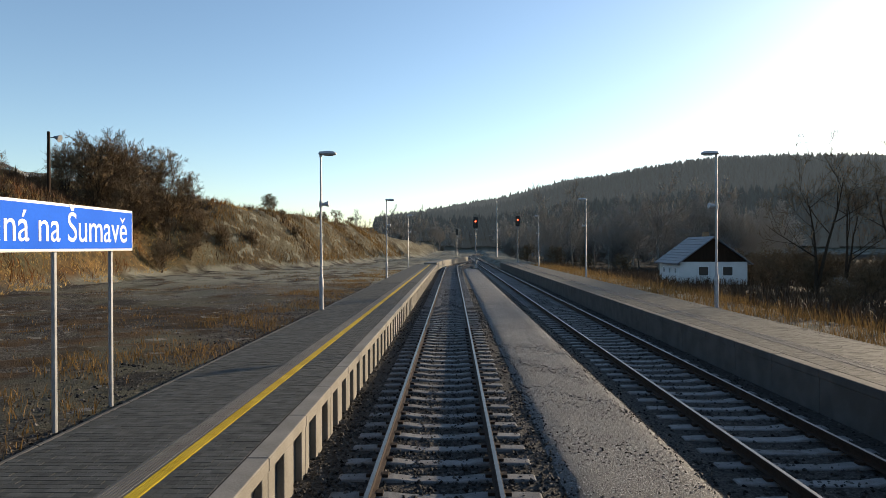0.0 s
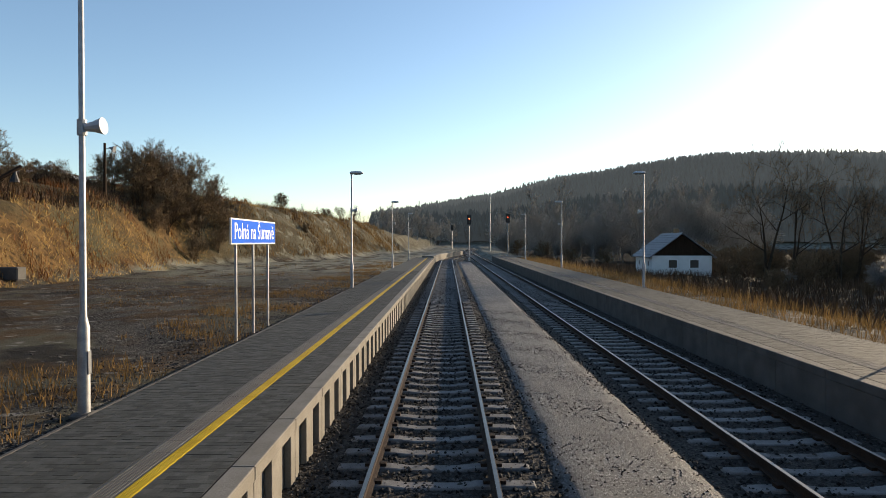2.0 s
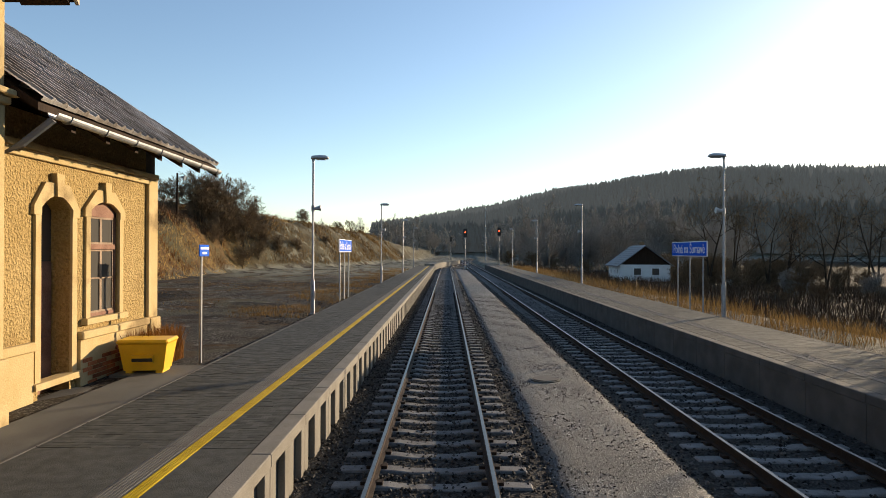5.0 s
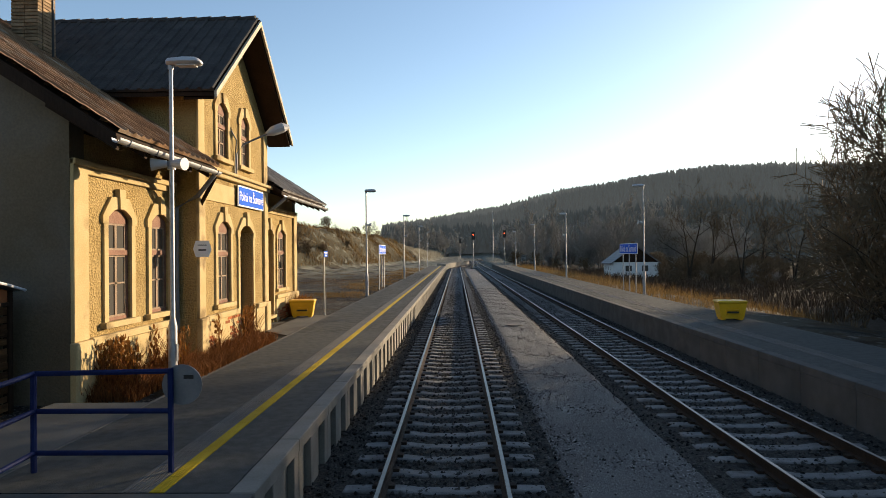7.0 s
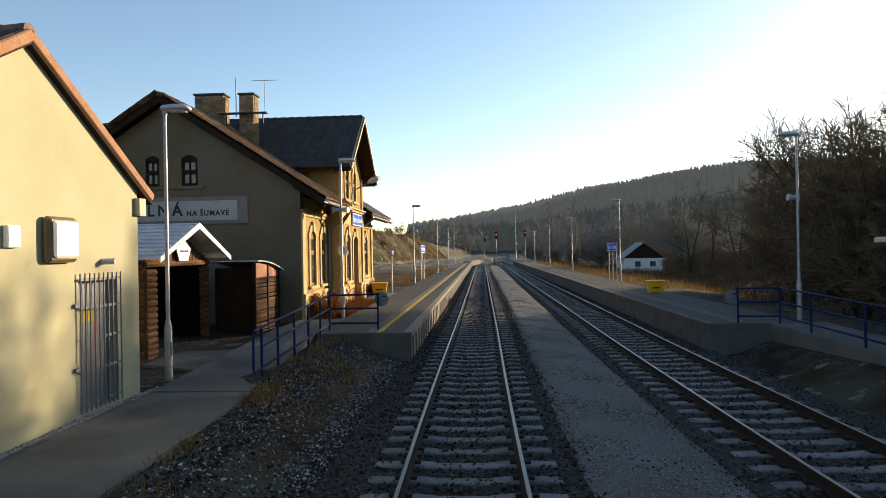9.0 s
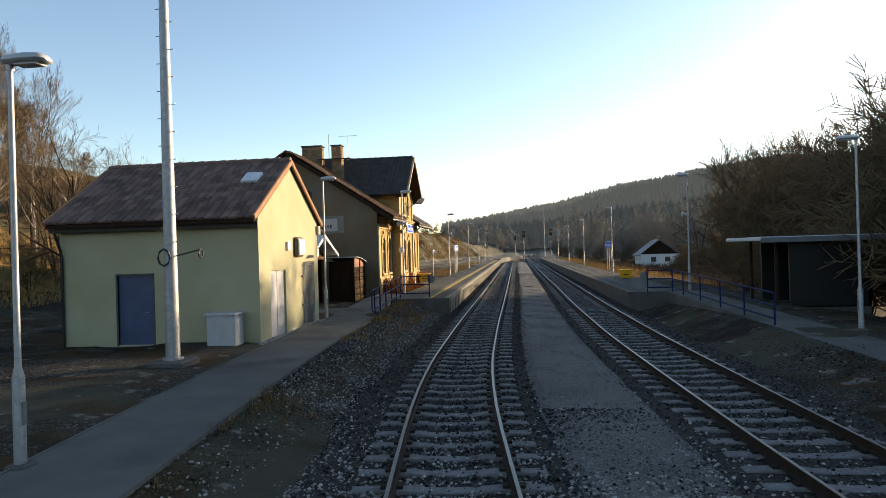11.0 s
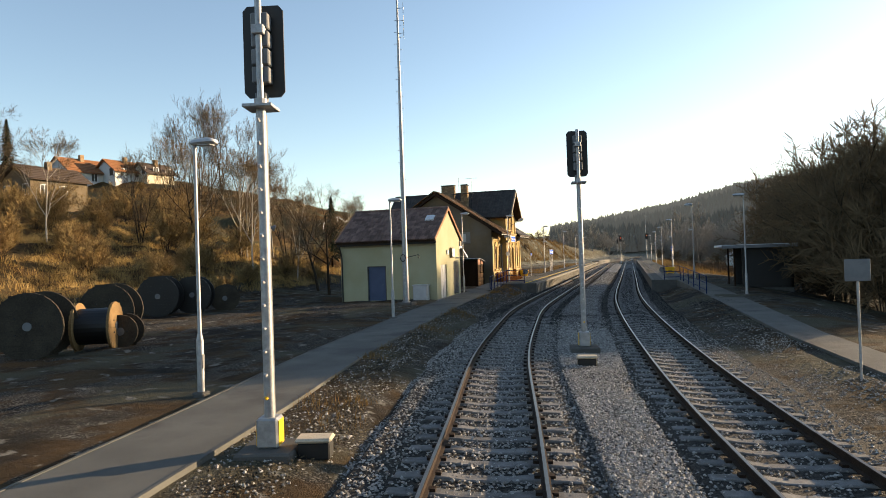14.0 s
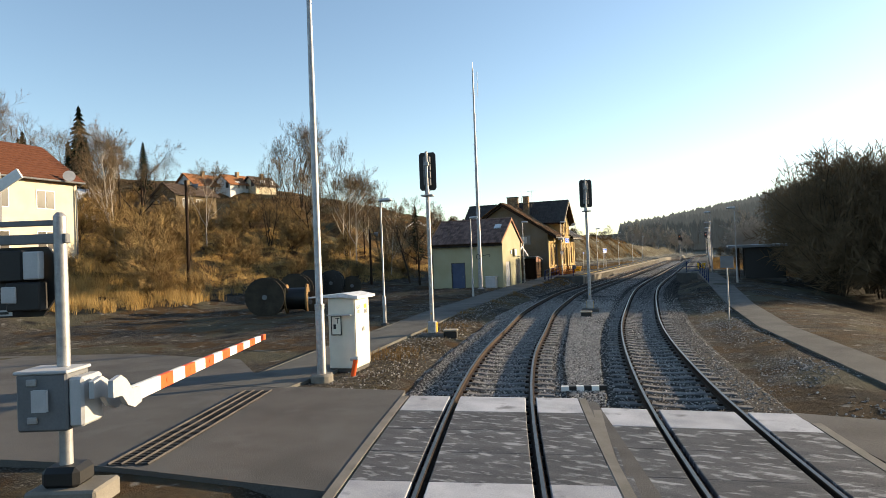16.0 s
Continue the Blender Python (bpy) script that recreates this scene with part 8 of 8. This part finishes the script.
blades("withered_brush", "reddish withered scrub on the slope beyond the yard", sp[sp[:, 2] > 0.9], 0.25, 0.9, 0.022, M_DULLWEED, 0.8)
sp = clumped(rs, 95000, -50, -20.5, -64, -10, 0.4, -0.25)
blades("dry_grass", "golden dry grass on the slope behind the yard", sp[sp[:, 2] > 0.6], 0.15, 0.55, 0.011, M_DRYGRASS, 1.0)
sp = clumped(rs, 14000, 9.9, 15.5, -4, 86, 0.9, -0.15)
blades("dry_grass", "tall dry grass behind the far platform", sp, 0.10, 0.4, 0.010, M_DULLWEED, 0.8)
sp = clumped(rs, 30000, 13, 62, 6, 100, 0.3, -0.3)
blades("dark_scrub", "dark brown withered scrub in the low meadow", sp, 0.25, 1.1, 0.03, M_SCRUB, 0.7)
sp = clumped(rs, 9000, 9.9, 20, -4, 86, 0.7, 0.1)
blades("russet_weed", "russet dead weeds behind the far platform", sp, 0.2, 0.7, 0.009, M_DULLWEED, 0.6)
sp = clumped(rs, 9000, -7.6, -4.55, 0, 60, 0.9, 0.25)
blades("withered_weed", "low withered weeds along the platform kerb", sp, 0.04, 0.20, 0.007, M_DULLWEED, 0.9)
sp = clumped(rs, 7000, -19, -7, 0, 70, 0.35, 0.5)
blades("dry_grass", "thin frosted grass tufts in the yard", sp, 0.03, 0.10, 0.010, M_DULLWEED, 1.2)
sp = clumped(rs, 9000, -30, -12, 58, 118, 0.3, 0.2)
blades("dry_grass", "tufted dry grass over the low bank", sp[sp[:, 2] > 1.0], 0.12, 0.42, 0.022, M_DULLWEED, 0.9)
sp = clumped(rs, 2600, -26, -14, 60, 112, 0.22, 0.55)
blades("dark_scrub", "dark patches of scrub on the low bank", sp[sp[:, 2] > 1.2], 0.2, 0.7, 0.03, M_SCRUB, 0.8)
# weed bed in front of the station
n = 24000
x, y = rs.uniform(-5.9, -4.42, n), rs.uniform(-21.7, -13.4, n)
k = ~((y > -18.3) & (x < -5.35)) & (y < -14.6 - 1.2 * (x + 5.35)) & ((y > -20.6) | (x < -5.0))
z = ground_z(x, y)
blades("russet_weed", "dense russet weeds against the station wall", np.stack([x, y, z], 1)[k], 0.04, 0.34, 0.007, M_BRAMBLE, 1.2)
tall_ones = k & (rough(x, y, 2.6) + 0.5 * rough(x, y, 6.1, 1.0) > 0.25) & (x < -5.15)
blades("russet_weed", "tall russet brambles leaning on the station wall", np.stack([x, y, z], 1)[tall_ones], 0.3, 0.85, 0.007, M_BRAMBLE, 0.9)
leafy = np.stack([x, y, z + rs.uniform(0.1, 0.9, len(x))], 1)[tall_ones]
blades("bramble_leaf", "curled russet bramble leaves against the station wall", leafy, 0.03, 0.09, 0.022, M_REDWEED, 1.2)
n = 2200
x, y = rs.uniform(-5.8, -5.3, n), rs.uniform(-9.3, -7.8, n)
blades("russet_weed", "russet weeds by the wing wall", np.stack([x, y, np.full(n, 0.5)], 1), 0.2, 0.8, 0.011, M_REDWEED, 0.45)
# weeds between path and line
n = 15000
y = rs.uniform(-73, -30, n)
t = rs.uniform(0, 1, n)
x = (path_x(y) + 0.95) * (1 - t) + (track1_x(y) - 2.3) * t
k = rough(x, y, 0.8) + 0.7 * rough(x, y, 2.3, 1.0) + rs.uniform(-0.45, 0.45, n) - 0.9 * t > 0.15
blades("dry_grass", "withered low weeds between path and ballast", np.stack([x, y, ground_z(x, y)], 1)[k], 0.03, 0.20, 0.007, M_DULLWEED, 1.0)
sp = clumped(rs, 1300, -4.0, -2.4, -33, -26.4, 1.5, 0.3)
blades("dry_grass", "dark withered tufts beside the ramp", sp, 0.05, 0.22, 0.007, M_DULLWEED, 0.9)
n = 4500
y = rs.uniform(-44, -26.5, n)
t = rs.uniform(0, 1, n) ** 0.7
x = (path_x(np.minimum(y, -31.5)) + 1.0) * (1 - t) + (track1_x(y) - 1.9) * t
stones("gravel_litter", "pale loose pebbles between footpath and track", np.stack([x, y, ground_z(x, y) + 0.005], 1), M_STONE_LIT, 0.01, 0.03)
n = 3500
x, y = rs.uniform(-6.02, -5.78, n), rs.uniform(-38, -31.5, n)
stones("gravel_litter", "loose grey gravel strip at the foot of the wall", np.stack([x, y, ground_z(x, y) + 0.01], 1), M_STONE_LIT, 0.012, 0.035)
# stony litter in the yard edge
n = 5000
x, y = -4.5 - np.abs(rs.normal(0, 1.1, n)), rs.uniform(-2, 40, n)
stones("gravel_litter", "loose grey gravel beside the platform kerb", np.stack([x, y, ground_z(x, y)], 1), M_STONE, 0.015, 0.04)


# ---- poles, rails and scraps on the bank ----
def horn_pole(x, y, h, turn, label="old dark wooden pole with a floodlight horn"):
    z = float(ground_z(x, y))
    t = thing("wooden_pole", label, "pole", (x, y, z), "wooden poles")
    t.rotation_euler = (0, 0, radians(turn))
    part("pole", Geo().tube([(0, 0, -0.4), (0, 0, h)], [0.13, 0.10], 8), M_DARKWOOD, t)
    part("bracket", Geo().tube([(0, 0, h - 0.45), (0.45, 0, h - 0.4)], 0.03, 6), M_BLACK, t)
    part("floodlight", Geo().tube([(0.4, 0, h - 0.38), (0.55, 0, h - 0.42), (0.8, 0, h - 0.5)], [0.08, 0.13, 0.27], 12), M_GREYMET, t, "conical floodlight")
    return t


horn_pole(-27.8, 44.9, 10.8 - float(ground_z(-27.8, 44.9)), 0)
horn_pole(-21.8, -31.2, 5.5, 30)
horn_pole(-26.0, -51.2, 7.9, 45)
for x, y, h in ((-31, -16, 5.5), (-44.5, -41, 6.5), (-47, -36, 6.5)):
    z = float(ground_z(x, y))
    t = thing("wooden_pole", "thin weathered wooden pole", "pole", (x, y, z), "wooden poles")
    part("pole", Geo().tube([(0, 0, -0.3), (0, 0, h)], [0.11, 0.08], 8), M_DARKWOOD, t)
t = thing("leaning_pole", "dark leaning pole with a hanging lamp", "pole")
part("pole", Geo().tube([(-24.1, 22.0, float(ground_z(-24.1, 22.0)) - 0.4), (-21.3, 25.0, 6.55)], [0.13, 0.09], 8), M_DARKWOOD, t)
part("lamp", Geo().tube([(-21.5, 24.8, 6.42), (-21.5, 24.8, 6.1), (-21.5, 24.8, 5.75)], [0.05, 0.12, 0.24], 10), M_BLACK, t)
t = thing("concrete_block", "rough concrete block at the foot of the bank", "block", (-21.6, 24.4, float(ground_z(-21.6, 24.4)) - 0.15))
part("block", Geo().box(-0.7, -0.35, 0, 0.7, 0.35, 0.65, c=0.05), M_CONC2, t)


def guard_rail():
    t = thing("guard_rail", "steel road guard rail along the top of the bank", "guard rail")
    ys = np.arange(8, 66, 2.0)
    xs = np.interp(ys, [8, 30, 66], [-36.5, -34.5, -36])
    pts = [(float(x), float(y), float(ground_z(x, y)) + 0.75) for x, y in zip(xs, ys)]
    part("beam", Geo().sweep([(-0.02, -0.15), (0.03, -0.08), (-0.02, 0), (0.03, 0.08), (-0.02, 0.15), (-0.04, 0.15), (-0.04, -0.15)], pts), M_GALV, t)
    for x, y, z in pts:
        part("post", Geo().box(x - 0.12, y - 0.05, z - 1.0, x - 0.05, y + 0.05, z + 0.12), M_GALV, t)


guard_rail()
tagged(part("retaining_wall", Geo().prism([(-3.4, 80.2), (-1.8, 80.2), (-1.2, 92), (0.2, 104), (3.2, 126), (2.7, 127), (-0.6, 105), (-2.2, 93)], lambda u, v, w: (u, v, w), -0.4, 0.75), M_CONC), "pale concrete loading ramp wall by the turnout", "wall", kind="structure")


# ---- houses ----
def simple_house(name, label, x, y, z, turn, w, l, eave, ridge, wall_mat, roof_mat, windows, door=None, over=0.45, gable_mat=None):
    """Gable faces -y at turn 0; w across, l deep; windows: (face, u, v, width, height)."""
    t = thing(name, label, "house", (x, y, z))
    t.rotation_euler = (0, 0, radians(turn))
    gb = lambda u, v, q: (u, q, v)
    part("wall", Geo().box(-w / 2, 0, -1.5, w / 2, l, eave), wall_mat, t)
    for q in (0.0, l - 0.2):
        part("gable", Geo().prism([(-w / 2, eave), (w / 2, eave), (0, ridge - 0.08)], gb, q, q + 0.2), gable_mat or wall_mat, t)
    sl = (ridge - eave) / (w / 2)
    for s in (1, -1):
        r = part("roof", Geo().prism([(s * (w / 2 + over), eave - over * sl), (s * (w / 2 + over), eave - over * sl + 0.14), (0, ridge + 0.14), (0, ridge)], gb, -over, l + over), roof_mat, t)
        n = int(math.hypot(w / 2 + over, ridge - eave + over * sl) / 0.5)
        for k in range(n):
            f0 = k / n
            px, pz = s * (w / 2 + over) * (1 - f0), eave - over * sl + 0.15 + (ridge - eave + over * sl) * f0
            part("course", Geo().box(-0.03, -over, -0.02, 0.03, l + over, 0.03, pose(px, 0, pz, 0, s * math.degrees(math.atan(sl)), 0)), roof_mat, r)
    for face, u, v, ww, hh in windows:
        if face == "front":
            a = [(u, -0.03, v), (u + ww, -0.0, v + hh)]
            wd = part("window", Geo().box(u - 0.06, -0.03, v - 0.06, u + ww + 0.06, 0.02, v + hh + 0.06), M_WHITE, t)
            part("pane", Geo().box(u, -0.045, v, u + ww, -0.03, v + hh), M_GLASS, wd)
        else:
            s = 1 if face == "right" else -1
            X = s * w / 2
            p, q = sorted((X, X + s * 0.03))
            wd = part("window", Geo().box(p, u - 0.06, v - 0.06, q, u + ww + 0.06, v + hh + 0.06), M_WHITE, t)
            p, q = sorted((X + s * 0.03, X + s * 0.045))
            part("pane", Geo().box(p, u, v, q, u + ww, v + hh), M_GLASS, wd)
            part("mullion", Geo().box(min(X, X + s * 0.06), u + ww / 2 - 0.03, v, max(X, X + s * 0.06), u + ww / 2 + 0.03, v + hh), M_WHITE, wd)
    part("chimney", Geo().box(0.2, l * 0.45, ridge - 0.6, 0.8, l * 0.45 + 0.6, ridge + 0.7), M_BRICK, t)
    return t


simple_house("cottage", "low white-walled cottage with grey roof and boarded gable", 29.0, 72.0, -1.3, -4, 7.2, 9.0, 2.25, 4.95, M_WHITEWALL, M_SLATE,
             [("front", -1.6, 0.75, 1.0, 0.95), ("front", 1.0, 0.75, 1.0, 0.95), ("left", 1.5, 0.9, 0.5, 0.6), ("left", 4.0, 0.9, 0.5, 0.6), ("left", 6.5, 0.9, 0.5, 0.6)], gable_mat=M_DARKWOOD)


def hill_house(x, y, turn, w, l, eave, ridge, wall, roof, label, n=3):
    z = float(ground_z(x, y))
    win = [("front", -w / 2 + 0.8 + i * (w - 1.6) / max(n - 1, 1) - 0.5, 1.0, 0.9, 1.2) for i in range(n)]
    win += [("right", 1.2 + i * 2.4, 1.0, 0.9, 1.2) for i in range(int(l / 2.6))]
    return simple_house("village_house", label, x, y, z, turn, w, l, eave, ridge, wall, roof, win)


hill_house(-80.2, 4.3, -12, 6.0, 7.2, 2.5, 4.7, M_WHITEWALL, M_REDROOF, "white village house with orange tiled roof", 2)
hill_house(-75.5, 8.9, -12, 5.0, 6.4, 1.9, 3.7, M_WHITEWALL, M_REDROOF, "white village house with orange-red roof", 2)
hill_house(-71.9, 12.4, -12, 3.8, 5.2, 1.4, 3.0, M_HOUSEWALL, M_OLDROOF, "village house with dark old roof", 2)
hill_house(-63.5, -16.8, -8, 5.0, 7.2, 3.0, 4.6, M_GREYPL, M_OLDROOF, "old pale house with grey roof among bushes", 2)
hill_house(-67, -29, -30, 3.4, 4.5, 2.2, 3.4, M_WHITEWALL, M_FROSTROOF, "small white shed on the slope", 1)


def corner_house():
    t = thing("roadside_house", "two-storey cream house with brown-red tiled roof", "house", (-38.2, -50.6, 3.6))
    H, L, W = 6.5, 14.0, 9.0
    part("wall", Geo().box(-W, -L, -1.5, 0, 0, H), M_HOUSEWALL, t, "cream rendered walls")
    prof = lambda u, v, q: (u, q, v)
    for s, a, b in ((1, 0.5, -W / 2), (-1, -W - 0.5, -W / 2)):
        r = part("roof", Geo().prism([(a, H - 0.15), (a, H + 0.02), (b, H + 3.4), (b, H + 3.2)], prof, -L - 0.4, 0.35), M_BROWNROOF, t)
        for k in range(14):
            f = k / 14
            part("course", Geo().box(-0.03, -L - 0.4, -0.02, 0.03, 0.35, 0.04, pose(a + (b - a) * f, 0, H + 0.02 + 3.38 * f, 0, s * 34, 0)), M_BROWNROOF, r)
    part("gable", Geo().prism([(-W, H), (0, H), (-W / 2, H + 3.2)], prof, -0.2, 0.0), M_HOUSEWALL, t)
    for y in (-3.4, -7.0, -10.6):
        for z in (1.0, 4.2):
            w = part("window", Geo().box(0, y - 0.06, z - 0.06, 0.04, y + 1.46, z + 1.4), M_WHITE, t)
            for k in (0.0, 0.72):
                part("pane", Geo().box(0.04, y + k + 0.02, z, 0.055, y + k + 0.66, z + 1.34), M_GLASS, w)
    part("gutter", Geo().tube([(0.55, -L - 0.4, H - 0.12), (0.55, 0.35, H - 0.12)], 0.08, 8), M_GREYMET, t)
    part("downpipe", Geo().tube([(0.55, 0.2, H - 0.15), (0.12, -0.15, H - 0.7), (0.12, -0.15, -0.3)], 0.06, 8), M_GREYMET, t)
    part("satellite_dish", Geo().tube([(0.75, -1.2, H + 0.25), (0.82, -1.25, H + 0.27), (0.95, -1.35, H + 0.3)], [0.08, 0.38, 0.45], 14), M_LAMPHEAD, t)


corner_house()
